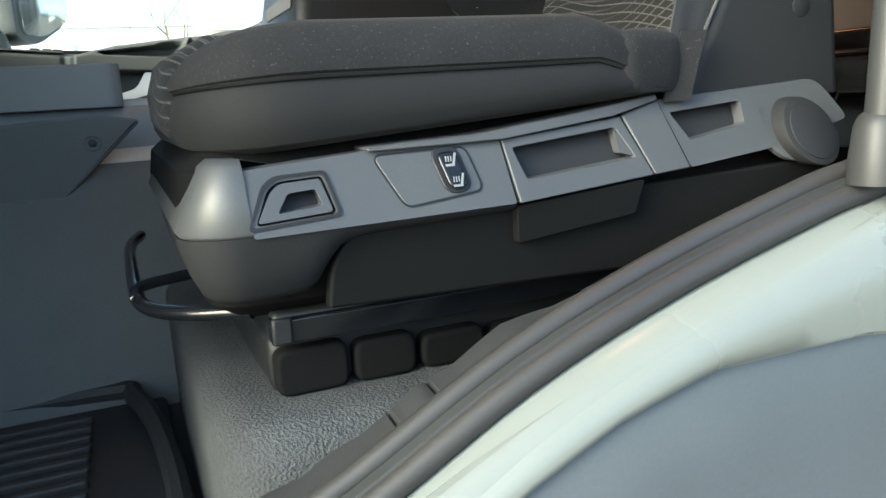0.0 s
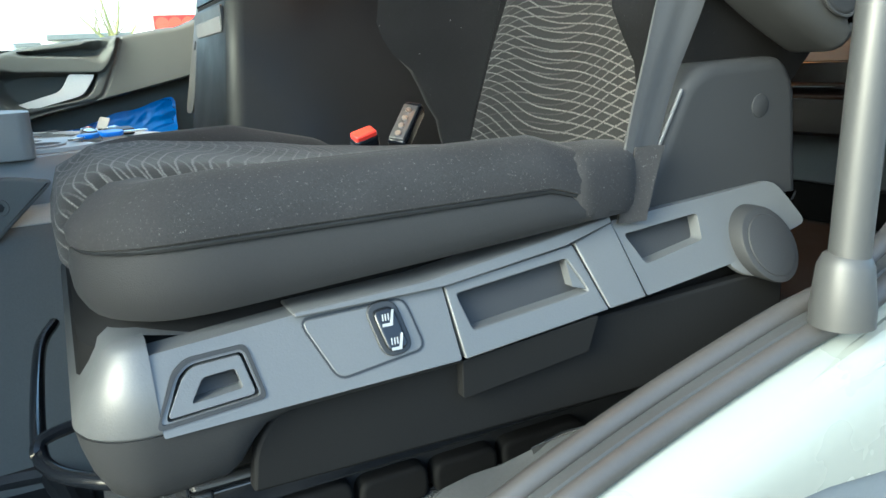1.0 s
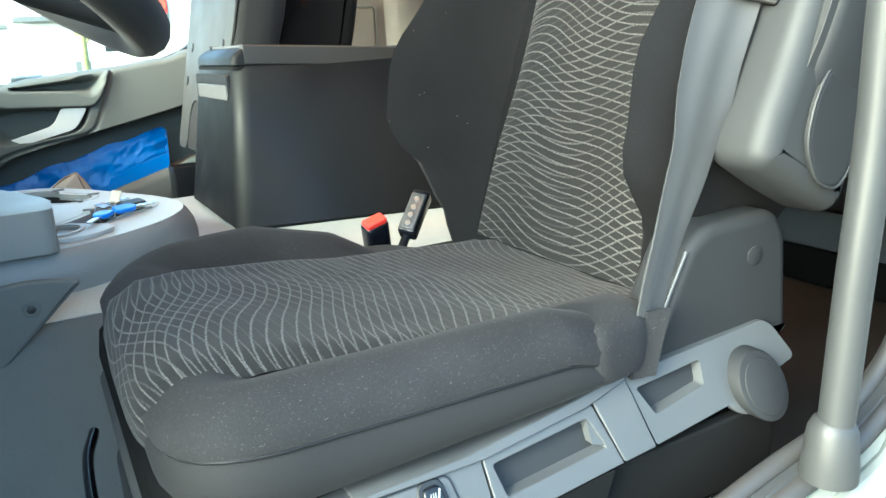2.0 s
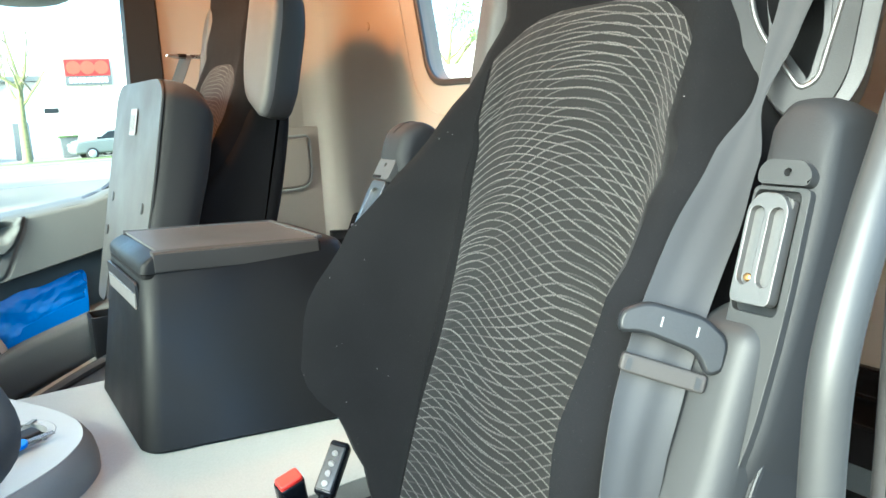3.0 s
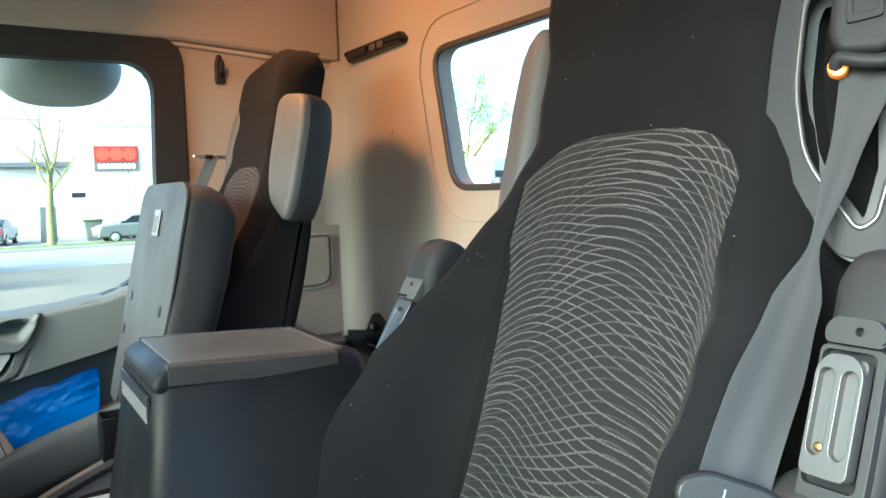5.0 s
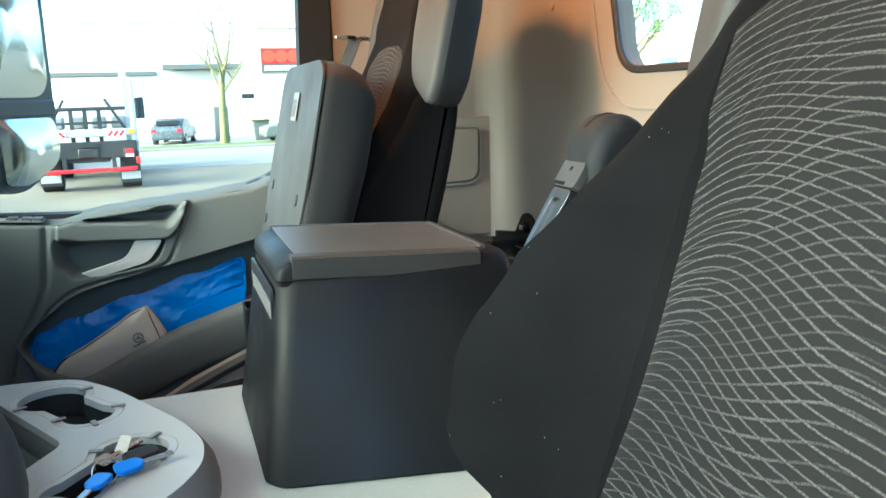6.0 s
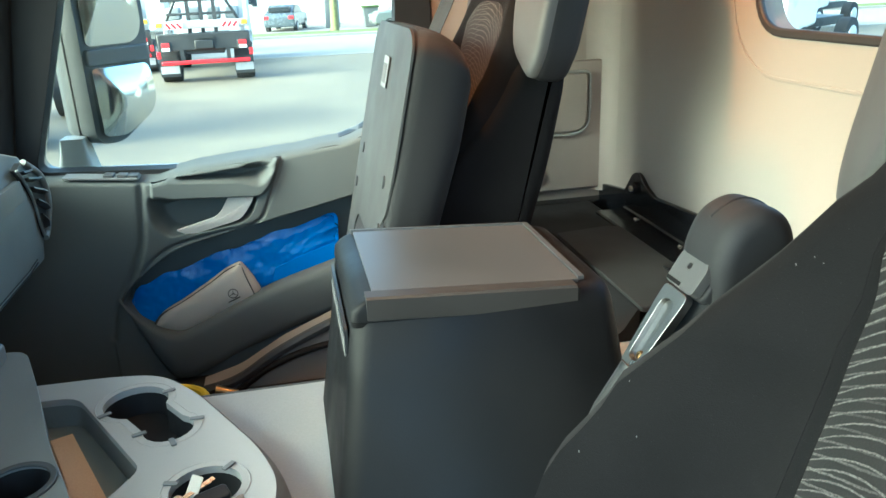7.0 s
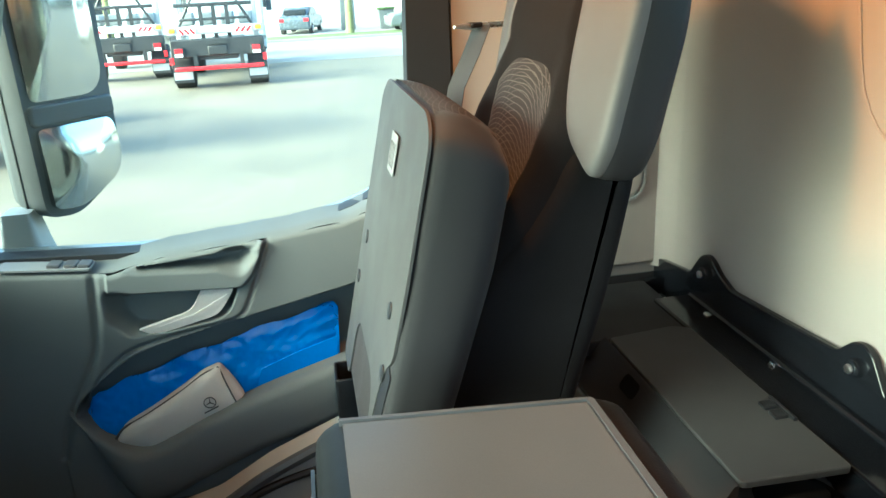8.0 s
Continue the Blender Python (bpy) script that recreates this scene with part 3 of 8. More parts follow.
win = rounded([(-1.985, 2.617), (-1.900, 2.248), (-1.10, 2.248), (-1.015, 2.617)], 0.07, 6)
back_out = [(-2.70, 1.30), (-0.36, 1.30), (-0.36, 3.02), (-2.70, 3.02)]
struct("wall_back", prism(back_out, 0.05, back_m(XB + 0.05), [win]), "wall", "beige cloth-lined cab back wall", "wall")
# pressed recess round the rear window
struct("trim_rear_window", prism(grow(win, 0.085), 0.003, back_m(XB - 0.001), [grow(win, 0.078)]), "wall", "beige pressed edge round the rear window", "trim", bevel=0.003)

door_hole = rounded([(-0.86, 1.45), (-0.1, 1.43), (0.1, 1.485), (0.227, 1.547), (0.343, 1.588), (0.467, 1.622), (0.60, 1.66), (0.66, 2.0), (0.66, 2.72), (-0.55, 2.72)], [0.1, 0.05, 0.05, 0.05, 0.05, 0.05, 0.06, 0.1, 0.12, 0.12], 5)
left_out = [(-0.95, 1.02), (1.25, 1.02), (1.25, 3.02), (-0.95, 3.02)]
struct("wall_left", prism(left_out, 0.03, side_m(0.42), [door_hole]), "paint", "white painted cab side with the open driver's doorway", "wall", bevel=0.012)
struct("wall_left_lining", prism([(0.68, 1.30), (XB, 1.30), (XB, ZC), (0.68, ZC)], 0.02, side_m(0.445)), "trim_light", "warm grey lining behind the driver's doorway", "wall")

pass_hole = rounded([(-0.34, 1.945), (0.0, 1.928), (0.27, 1.951), (0.42, 1.976), (0.50, 2.005), (0.585, 2.10), (0.605, 2.645), (-0.12, 2.645)], [0.03, 0.05, 0.05, 0.05, 0.03, 0.12, 0.09, 0.08], 6)
right_out = [(-0.95, 1.02), (1.25, 1.02), (1.25, 3.02), (-0.95, 3.02)]
struct("wall_right", prism(right_out, 0.05, side_m(2.69), [grow(pass_hole, 0.01)]), "paint", "white painted cab side with the passenger door window", "wall")
lining_out = [(0.685, 1.74), (XB, 1.74), (XB, 2.70), (0.685, 2.735)]
struct("wall_right_lining", prism(lining_out, 0.03, side_m(YR + 0.03)), "wall", "beige cloth lining behind the passenger door", "wall")
struct("wall_right_upper", prism([(-0.9, 2.74), (0.685, 2.715), (XB, 2.675), (XB, ZC), (-0.9, ZC)], 0.05, side_m(YR + 0.025)), "wall", "beige cloth lining above the passenger door", "wall", bevel=0.012)
struct("trim_header", prism([(-0.9, 2.715), (0.685, 2.70), (XB, 2.655), (XB, 2.673), (0.685, 2.713), (-0.9, 2.738)], 0.035, side_m(YR + 0.025)), "trim_light", "grey ledge under the upper lining", "trim", bevel=0.004)
low_out = [(0.685, 1.77), (1.195, 1.77), (1.195, 2.14), (0.685, 2.14)]
struct("wall_right_lower", prism(low_out, 0.012, side_m(YR - 0.003)), "trim_light", "warm grey lower lining behind the passenger door", "wall", bevel=0.004)
pocket = rounded([(0.85, 1.942), (1.130, 1.942), (1.130, 2.103), (0.85, 2.103)], [0.02, 0.05, 0.012, 0.012], 5)
cover = thing("storage_cover", (1.0, YR - 0.02, 1.96), "warm grey plastic flap with rounded corner on the lining", "cover")
part("flap", soft(pocket, 0.0, 0.008, 0.004, side_m(YR - 0.016), both=False), "trim_light", cover)
part("flap_rim", prism(grow(pocket, 0.012), 0.006, side_m(YR - 0.016), [grow(pocket, 0.004)]), "tunnel", cover, bevel=0.002)
plug = thing("trim_plug", (0.965, YR - 0.02, 1.80), "round grey trim plug in the lower lining", "plug")
part("cap", disc((0.990, YR - 0.015, 1.812), (0, -1, 0), 0.017, 0.006, 20, None, 0.003), "trim_light", plug)

struct("ceiling", prism([(-0.95, 0.36), (1.25, 0.36), (1.25, 2.70), (-0.95, 2.70)], 0.05, top_m(ZC)), "ceiling", "pale grey cloth cab ceiling", "ceiling")
# rounded corner fillets between walls and ceiling
for nm, y0 in (("trim_corner_right", YR - 0.025), ("trim_corner_left", 0.425)):
    s = -1 if y0 > 1 else 1
    loops = []
    for x in (-0.9, XB):
        loops.append([(x, y0, ZC - 0.06)] + [(x, y0 + s * (0.06 - 0.06 * math.cos(a)), ZC - 0.06 + 0.06 * math.sin(a)) for a in [math.pi / 2 * i / 6 for i in range(1, 7)]] + [(x, y0, ZC)])
    struct(nm, loft(loops), "ceiling", "rounded cloth fillet under the ceiling", "trim")
loops = []
for z in (1.76, 2.68):
    loops.append([(XB, YR, z), (XB - 0.07, YR, z)] + [(XB - 0.07 + 0.07 * math.sin(a), YR - 0.07 + 0.07 * math.cos(a), z) for a in [math.pi / 2 * i / 6 for i in range(1, 6)]] + [(XB, YR - 0.07, z)])
struct("trim_corner_rear", loft(loops), "wall", "rounded lining corner beside the back wall", "trim")

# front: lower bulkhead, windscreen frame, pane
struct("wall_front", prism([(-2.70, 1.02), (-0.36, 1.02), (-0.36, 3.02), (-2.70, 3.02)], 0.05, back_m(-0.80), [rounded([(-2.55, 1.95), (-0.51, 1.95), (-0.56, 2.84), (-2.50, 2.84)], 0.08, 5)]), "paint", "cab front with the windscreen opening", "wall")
ws = struct("window_windscreen", prism(rounded([(-2.55, 1.95), (-0.51, 1.95), (-0.56, 2.84), (-2.50, 2.84)], 0.08, 5), 0.006, back_m(-0.822)), "windscreen", "clear windscreen pane", "window")
ws.visible_shadow = False

# floor, tunnel, driver's platform
struct("floor", box(-0.92, XB, 0.41, 2.64, 1.30, 1.36), "rubber", "black rubber cab floor", "floor")
plat = rounded([(0.050, 0.494), (XB, 0.494), (XB, 1.2), (0.050, 1.2)], 0.06, 6)
struct("floor_platform", soft(plat, 1.34, 1.527, 0.028, both=False), "carpet", "grey felt carpet on the raised seat platform", "floor")

# black sheet laid over the carpet to darken the shaded space behind the seat
struct("floor_rear_mat", soft(rrect(0.66, 0.50, 1.192, 1.08, 0.02), 1.526, 1.535, 0.003, both=False), "rubber", "black sheet added on the platform for shade behind the seat", "mat")
struct("wall_back_lower", prism([(-1.10, 1.60), (-0.455, 1.60), (-0.455, 1.688), (-1.10, 1.688)], 0.02, back_m(1.202)), "stepwell", "blue-grey plastic panel low on the back wall", "panel", bevel=0.004)
# black strip continues that shade up the foot of the wall
struct("wall_back_kick", prism([(-1.10, 1.535), (-0.455, 1.535), (-0.455, 1.599), (-1.10, 1.599)], 0.016, back_m(1.202)), "matt_black", "black strip for the shade at the foot of the back wall", "panel", bevel=0.003)

yl, yr = 1.09, 1.80
sec = [(yl - 0.05, 1.35), (yl - 0.04, 1.52), (yl + 0.030, 1.672), (yl + 0.037, 1.6765), (yl + 0.055, ZT - 0.007), (yl + 0.12, ZT), (yr - 0.03, ZT), (yr - 0.008, ZT - 0.008), (yr, ZT - 0.03), (yr + 0.02, 1.35)]
struct("floor_tunnel", loft([[(x, y, z) for y, z in sec[2:8] + [(yr, 1.5), (yl + 0.05, 1.5)]] for x in (-0.88, -0.3, 0.2, 0.6, 0.93)]), "tunnel", "light grey grained vinyl engine tunnel", "tunnel", smooth=60)

# same vinyl as the tunnel top, coloured darker as the shaded side
side_sec = sec[:2] + [(yl - 0.010, 1.605), (yl + 0.010, 1.648), (yl + 0.0305, 1.671), (yl + 0.06, 1.671), (yl + 0.06, 1.35)]
struct("floor_tunnel_side", loft([[(x, y, z) for y, z in side_sec] for x in (-0.88, -0.3, 0.2, 0.6, 0.93)]), "tunnel_side", "driver's side of the vinyl tunnel, coloured darker for shade", "tunnel", smooth=60)
struct("floor_tunnel_far", prism([(-0.88, 1.35), (0.93, 1.35), (0.93, ZT - 0.012), (-0.88, ZT - 0.012)], 0.04, side_m(yr + 0.012)), "tunnel_side", "passenger side of the vinyl tunnel, coloured darker for shade", "tunnel", bevel=0.006)

# painted doorway edge: seal, sill trims, step well
arc = curve([(-0.25, 0, 1.44), (-0.02, 0, 1.452), (0.1, 0, 1.497), (0.227, 0, 1.563), (0.343, 0, 1.606), (0.467, 0, 1.640), (0.56, 0, 1.662), (0.63, 0, 1.72), (0.655, 0, 1.85), (0.66, 0, 2.3), (0.655, 0, 2.66)], 6)
seal = struct("door_seal", tube([(p.x, 0.424, p.z - 0.004) for p in arc], 0.0085, 10), "seal", "grey rubber door seal along the doorway edge", "seal")
struct("door_seal_lip", tube([(p.x, 0.442, p.z + 0.008) for p in arc], 0.008, 10), "seal", "inner lip of the grey rubber door seal", "seal")
struct("door_seal_base", tube([(p.x, 0.432, p.z - 0.002) for p in arc], 0.009, 8), "rubber", "black channel between the two seal lips", "seal")
# rounded white flange under the seal
WELL = [(-0.25, 1.40), (0.0, 1.412), (0.1, 1.452), (0.208, 1.512), (0.267, 1.538), (0.34, 1.557), (0.467, 1.556), (0.7, 1.53)]


def wz(x):
    for (a, va), (b, vb) in zip(WELL, WELL[1:]):
        if x <= b:
            return lerp(va, vb, (x - a) / (b - a))
    return WELL[-1][1]


flange = []
for p in arc[:46]:
    flange.append([(p.x, 0.425, p.z - 0.012), (p.x, 0.412, p.z - 0.013), (p.x, 0.398, p.z - 0.020), (p.x, 0.388, p.z - 0.028), (p.x, 0.383, lerp(p.z - 0.028, wz(p.x), 0.6)), (p.x, 0.385, wz(p.x) - 0.001), (p.x, 0.392, wz(p.x) - 0.004), (p.x, 0.425, wz(p.x) - 0.004)])
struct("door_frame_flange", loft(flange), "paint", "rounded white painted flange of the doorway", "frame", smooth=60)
low = []
for p in arc[:46]:
    zz = wz(p.x)
    low.append([(p.x, 0.41, zz + 0.004), (p.x, 0.391, zz - 0.002), (p.x, 0.388, zz - 0.010), (p.x, 0.382, zz - 0.06), (p.x, 0.375, 1.05), (p.x, 0.41, 1.05)])
struct("step_well", loft(low), "stepwell", "blue-grey plastic step well below the doorway", "step", smooth=50)

sill = thing("sill_trim", (0.2, 0.47, 1.5), "charcoal plastic sill trim in three clipped pieces", "sill trim")
for a, b, dz in ((0.0, 0.158, 0.0), (0.1595, 0.186, 0.002), (0.188, 0.335, 0.0035)):
    strip = []
    for i in range(9):
        x = lerp(a, b, i / 8)
        z = table(x, [(-0.02, 1.456), (0.088, 1.493), (0.128, 1.511), (0.158, 1.526), (0.182, 1.539), (0.261, 1.572), (0.343, 1.604), (0.467, 1.64)]) + dz
        zi = z + 0.002
        yi = 0.497 - 0.040 * max(0.0, (x - 0.25) / 0.085) ** 1.5
        strip.append([(x, 0.448, z - 0.03), (x, 0.448, z - 0.004), (x, 0.453, z), (x, min(0.470, yi - 0.002), z + 0.001), (x, yi - 0.008, zi + 0.001), (x, yi - 0.001, zi - 0.005), (x, yi, zi - 0.05)])
    part("trim_piece", loft(strip), "rubber", sill, bevel=0.0015)
part("clip_slot", prism(rounded([(0.195, 1.546), (0.213, 1.556), (0.213, 1.560), (0.195, 1.550)], 0.001, 2), 0.006, side_m(0.4575)), "black", sill)

# window panes and frames
pane = struct("window_passenger", prism(grow(pass_hole, 0.008), 0.004, side_m(2.665)), "glass", "clear passenger door window", "window")
pane.visible_shadow = False
rear = struct("window_rear", prism(grow(win, 0.004), 0.004, back_m(XB + 0.03)), "glass", "clear rear window of the cab", "window")
rear.visible_shadow = False
part("window_frame", prism(grow(win, 0.007), 0.012, back_m(XB + 0.006), [grow(win, -0.010)]), "seal", rear, "black rubber window frame", bevel=0.004)
dframe_out = rounded([(-0.50, 1.90), (0.55, 1.90), (0.685, 2.05), (0.69, 2.725), (-0.22, 2.735)], [0.03, 0.03, 0.05, 0.09, 0.08], 6)
part("window_frame", prism(dframe_out, 0.055, side_m(2.635), [pass_hole]), "plastic", pane, "charcoal door window frame", bevel=0.008)
part("window_seal", prism(grow(dframe_out, 0.012), 0.02, side_m(2.62), [grow(dframe_out, -0.004)]), "rubber", pane, "black rubber door seal", bevel=0.004)


# frame and front wheels that carry the cab
under = thing("cab_underframe", (0.2, 1.5, 0.0), "black steel frame with two front wheels under the cab", "underframe")
for y in (1.08, 1.92):
    part("frame_rail", prism([(-0.9, 0.72), (3.6, 0.72), (3.6, 0.98), (-0.9, 0.98)], 0.08, side_m(y + 0.04)), "chassis", under, bevel=0.01)
for x in (-0.75, 0.1, 1.1, 2.2, 3.4):
    part("cross_member", box(x - 0.06, x + 0.06, 1.12, 1.88, 0.78, 0.92), "chassis", under, bevel=0.01)
part("cab_mount", box(-0.85, 1.2, 0.95, 2.05, 0.98, 1.32), "chassis", under, bevel=0.02)
part("bumper", soft(rrect(-0.98, 0.45, -0.80, 2.60, 0.06), 0.45, 1.04, 0.03), "paint", under)
part("axle", tube([(0.2, 0.75, 0.50), (0.2, 2.25, 0.50)], 0.07, 12), "chassis", under)
for x in (0.05, 0.35):
    for y in (1.08, 1.92):
        part("spring", box(x - 0.03, x + 0.03, y - 0.04, y + 0.04, 0.48, 0.74), "chassis", under, bevel=0.005)
for y, d in ((0.72, -1), (2.28, 1)):
    wl = part("wheel", disc((0.2, y, 0.50), (0, d, 0), 0.29, 0.20, 32, None, 0.02), "alu", under)
    part("tyre", tube([(0.2 + 0.39 * math.cos(a), y + 0.12 * d, 0.50 + 0.39 * math.sin(a)) for a in [2 * math.pi * i / 40 for i in range(41)]], 0.11, 14), "tyre", wl, smooth=60)

# ---- rear of the cab: black rail, shelf, fittings ----
rail = thing("rear_rail", (1.17, 1.5, 1.68), "glossy black steel rail bolted along the back wall", "rail")
lugs = [(-2.43, 1.69), (-0.55, 1.69), (-0.55, 1.80), (-1.72, 1.80), (-1.83, 1.82), (-1.865, 1.872), (-1.885, 1.882), (-1.91, 1.878), (-1.945, 1.845), (-2.26, 1.822), (-2.31, 1.84), (-2.335, 1.858), (-2.36, 1.866), (-2.385, 1.856), (-2.43, 1.80), (-2.62, 1.775), (-2.62, 1.70)]
part("rail_plate", prism(rounded(lugs, 0.012, 3), 0.014, back_m(1.196)), "gloss_black", rail, bevel=0.003)
part("rail_foot", box(1.094, 1.185, 0.56, 2.42, 1.69, 1.752), "gloss_black", rail, bevel=0.006)
part("rail_ledge", box(1.165, 1.183, 0.58, 2.40, 1.752, 1.766), "gloss_black", rail, bevel=0.006)
for y, z in ((2.36, 1.822), (1.895, 1.838)):
    part("bush", disc((1.184, y, z), (-1, 0, 0), 0.016, 0.012, 20, None, 0.004), "gloss_black", rail)
    part("bolt", disc((1.171, y, z), (-1, 0, 0), 0.008, 0.006, 6, None, 0.001), "steel", rail)
for y, z in ((2.306, 1.747), (2.071, 1.75), (1.85, 1.70)):
    part("bolt", disc((1.166, y, z), (-1, 0, 0.3), 0.009, 0.010, 6, None, 0.001), "steel", rail)

deck = thing("rear_deck", (1.0, 2.1, 1.70), "flat black-grey storage lid behind the seats", "storage lid")
part("lid_panel", prism(rounded([(0.918, 1.772), (1.090, 1.766), (1.091, 2.245), (1.06, 2.262), (0.918, 2.245)], 0.010, 3), 0.012, top_m(1.748)), "board", deck, bevel=0.002)
part("end_panel", prism(rounded([(0.80, 2.262), (1.125, 2.266), (1.125, 2.54), (0.80, 2.54)], 0.010, 3), 0.03, top_m(1.715)), "plastic", deck, bevel=0.003)
part("skirt", loft([[(x0, y, 1.697), (0.8855, y, 1.716), (0.910, y, 1.752), (0.9165, y, 1.7545), (0.9165, y, 1.69), (x0, y, 1.69)] for y, x0 in ((1.774, 0.86), (1.95, 0.85), (2.10, 0.84), (2.26, 0.82))]), "plastic", deck, "sloped charcoal skirt beside the lid", smooth=50)
part("grip_recess", prism(rrect(-0.028, -0.016, 0.028, 0.016, 0.010), 0.003, local((0.8965, 2.10, 1.7345), (0, 1, 0), (0.57, 0, 0.82))), "matt_black", deck)
for yy in (1.90, 1.93):
    part("hinge", box(1.055, 1.078, yy, yy + 0.022, 1.759, 1.766), "black", deck, bevel=0.002)
part("hinge_pin", tube([(1.083, 1.89, 1.763), (1.083, 1.96, 1.763)], 0.004, 8), "black", deck)
part("base", box(0.80, 1.19, 1.80, 2.59, 1.36, 1.69), "black", deck, bevel=0.01)
part("side_ledge", box(0.70, 1.19, 2.54, 2.598, 1.70, 1.742), "gloss_black", deck, bevel=0.008)

tray_hole = [(1.03 + 0.066 * math.cos(2 * math.pi * i / 28), 1.79 + 0.070 * math.sin(2 * math.pi * i / 28)) for i in range(28)]
rt = thing("rear_tray", (1.0, 1.5, 1.69), "grey plastic tray with a round cut-out behind the tunnel", "tray")
part("plate", prism(rounded([(0.932, 1.10), (1.19, 1.10), (1.19, 1.90), (0.85, 1.90), (0.85, 1.81), (0.932, 1.81)], 0.006, 3), 0.008, top_m(1.692), [tray_hole]), "tray_grey", rt, bevel=0.002)
well = bmesh.new()
loft([[(a, b, h) for a, b in grow(tray_hole, d)] for d, h in ((0.001, 1.695), (-0.004, 1.69), (-0.006, 1.60))], well, caps=False)
part("well", well, "matt_black", rt)
part("support", box(0.935, 1.185, 1.12, 1.79, 1.36, 1.60), "matt_black", rt)


def coat_hook(x, y, z, axis):
    h = thing("coat_hook", (x, y, z), "black plastic coat hook screwed to the lining", "hook", "coat hooks")
    m = side_m(y) if axis == "y" else back_m(x)
    a = x if axis == "y" else -y
    o = rounded([(a - 0.016, z - 0.045), (a + 0.016, z - 0.045), (a + 0.014, z + 0.02), (a + 0.006, z + 0.045), (a - 0.006, z + 0.045), (a - 0.014, z + 0.02)], 0.01, 4)
    part("plate", soft(o, 0.0, 0.010, 0.005, m, both=False), "black", h)
    part("prong", tube([m @ Vector((a, z + 0.0, 0.006)), m @ Vector((a, z - 0.012, 0.024)), m @ Vector((a, z + 0.002, 0.036)), m @ Vector((a, z + 0.02, 0.038))], [0.009, 0.008, 0.007, 0.006], 8), "black", h)
    return h


coat_hook(0.803, YR, 2.638, "y")
coat_hook(XB, 1.805, 2.803, "x")
coat_hook(XB, 1.289, 2.803, "x")


def reading_lamp(flip):
    """A slim lamp bar at the top of the back wall; flip mirrors it about the cab's middle."""
    mir = (lambda a: a) if flip > 0 else (lambda a: -3.02 - a)
    lamp = thing("reading_lamp", (XB, 2.31 if flip > 0 else 0.71, 2.67), "slim black reading lamp with two small switches", "lamp", "reading lamps")
    lo = [(mir(a), b) for a, b in ((-2.507, 2.690), (-2.472, 2.657), (-2.12, 2.661), (-2.108, 2.672), (-2.135, 2.697), (-2.495, 2.698))]
    part("body", soft(rounded(lo if flip > 0 else lo[::-1], 0.008, 4), 0.0, 0.022, 0.008, back_m(XB), both=False), "gloss_black", lamp)
    for a in (mir(-2.24), mir(-2.29)):
        part("switch", prism(rrect(a - 0.018, 2.668, a + 0.018, 2.686, 0.003), 0.004, back_m(XB - 0.0225)), "plastic_mid", lamp, bevel=0.001)
    a = mir(-2.40)
    part("lens", prism(rrect(a - 0.06, 2.668, a + 0.06, 2.687, 0.004), 0.003, back_m(XB - 0.0225)), "black", lamp)
    return lamp


reading_lamp(1)
reading_lamp(-1)

for y, z in ((2.227, 2.427), (2.34, 2.865)):
    c = thing("trim_clip", (XB, y, z), "small round beige trim clip on the back wall", "clip", "wall clips")
    part("button", disc((XB + 0.001, y, z), (-1, 0, 0), 0.012, 0.005, 18, None, 0.003), "wall", c)


# ---- passenger door ----
door = thing("door_passenger", (0.0, 2.5, 1.34), "closed charcoal plastic passenger door lining with open pocket", "door")
door["kind"] = "structure"
def smooth01(t):
    t = np.clip(t, 0, 1)
    return t * t * (3 - 2 * t)


def poly_dist(px, pz, poly, closed=True):
    """Distance of points from an outline, negative inside a closed one."""
    d = np.full(px.shape, 9.0)
    inside = np.zeros(px.shape, bool)
    n = len(poly)
    for i in range(n if closed else n - 1):
        (ax, az), (bx, bz) = poly[i], poly[(i + 1) % n]
        t = np.clip(((px - ax) * (bx - ax) + (pz - az) * (bz - az)) / ((bx - ax) ** 2 + (bz - az) ** 2), 0, 1)
        d = np.minimum(d, np.hypot(px - ax - t * (bx - ax), pz - az - t * (bz - az)))
        if closed and az != bz:
            inside ^= ((az > pz) != (bz > pz)) & (px < (bx - ax) * (pz - az) / (bz - az) + ax)
    return np.where(inside, -d, d)


LEDGE = [(-0.5, 1.945), (-0.26, 1.931), (-0.09, 1.916), (-0.05, 1.915), (0.0, 1.927), (0.06, 1.938), (0.19, 1.949), (0.27, 1.957), (0.42, 1.974), (0.50, 1.998), (0.60, 2.046), (0.66, 2.07)]
pocket_hole = rounded([(-0.185, 1.60), (-0.150, 1.535), (-0.095, 1.505), (-0.044, 1.482), (0.006, 1.505), (0.084, 1.542), (0.177, 1.58), (0.355, 1.635), (0.60, 1.71), (0.60, 1.880), (0.428, 1.832), (0.258, 1.796), (0.139, 1.771), (0.036, 1.750), (-0.038, 1.727), (-0.094, 1.690), (-0.15, 1.645)], 0.03, 4)
recess = rounded([(-0.066, 1.864), (0.04, 1.862), (0.196, 1.855), (0.178, 1.812), (0.160, 1.793), (0.13, 1.784), (0.03, 1.771), (-0.03, 1.776), (-0.062, 1.81)], 0.012, 4)
cup = rounded([(0.0, 1.921), (0.016, 1.911), (0.17, 1.900), (0.205, 1.898), (0.233, 1.928), (0.216, 1.935), (0.188, 1.934), (0.06, 1.923)], 0.005, 4)
arm_band = rounded([(-0.064, 1.868), (-0.058, 1.93), (0.0, 1.912), (0.195, 1.899), (0.236, 1.934), (0.262, 1.962), (0.252, 1.925), (0.230, 1.882), (0.206, 1.858), (0.187, 1.856), (0.04, 1.864)], 0.010, 3)
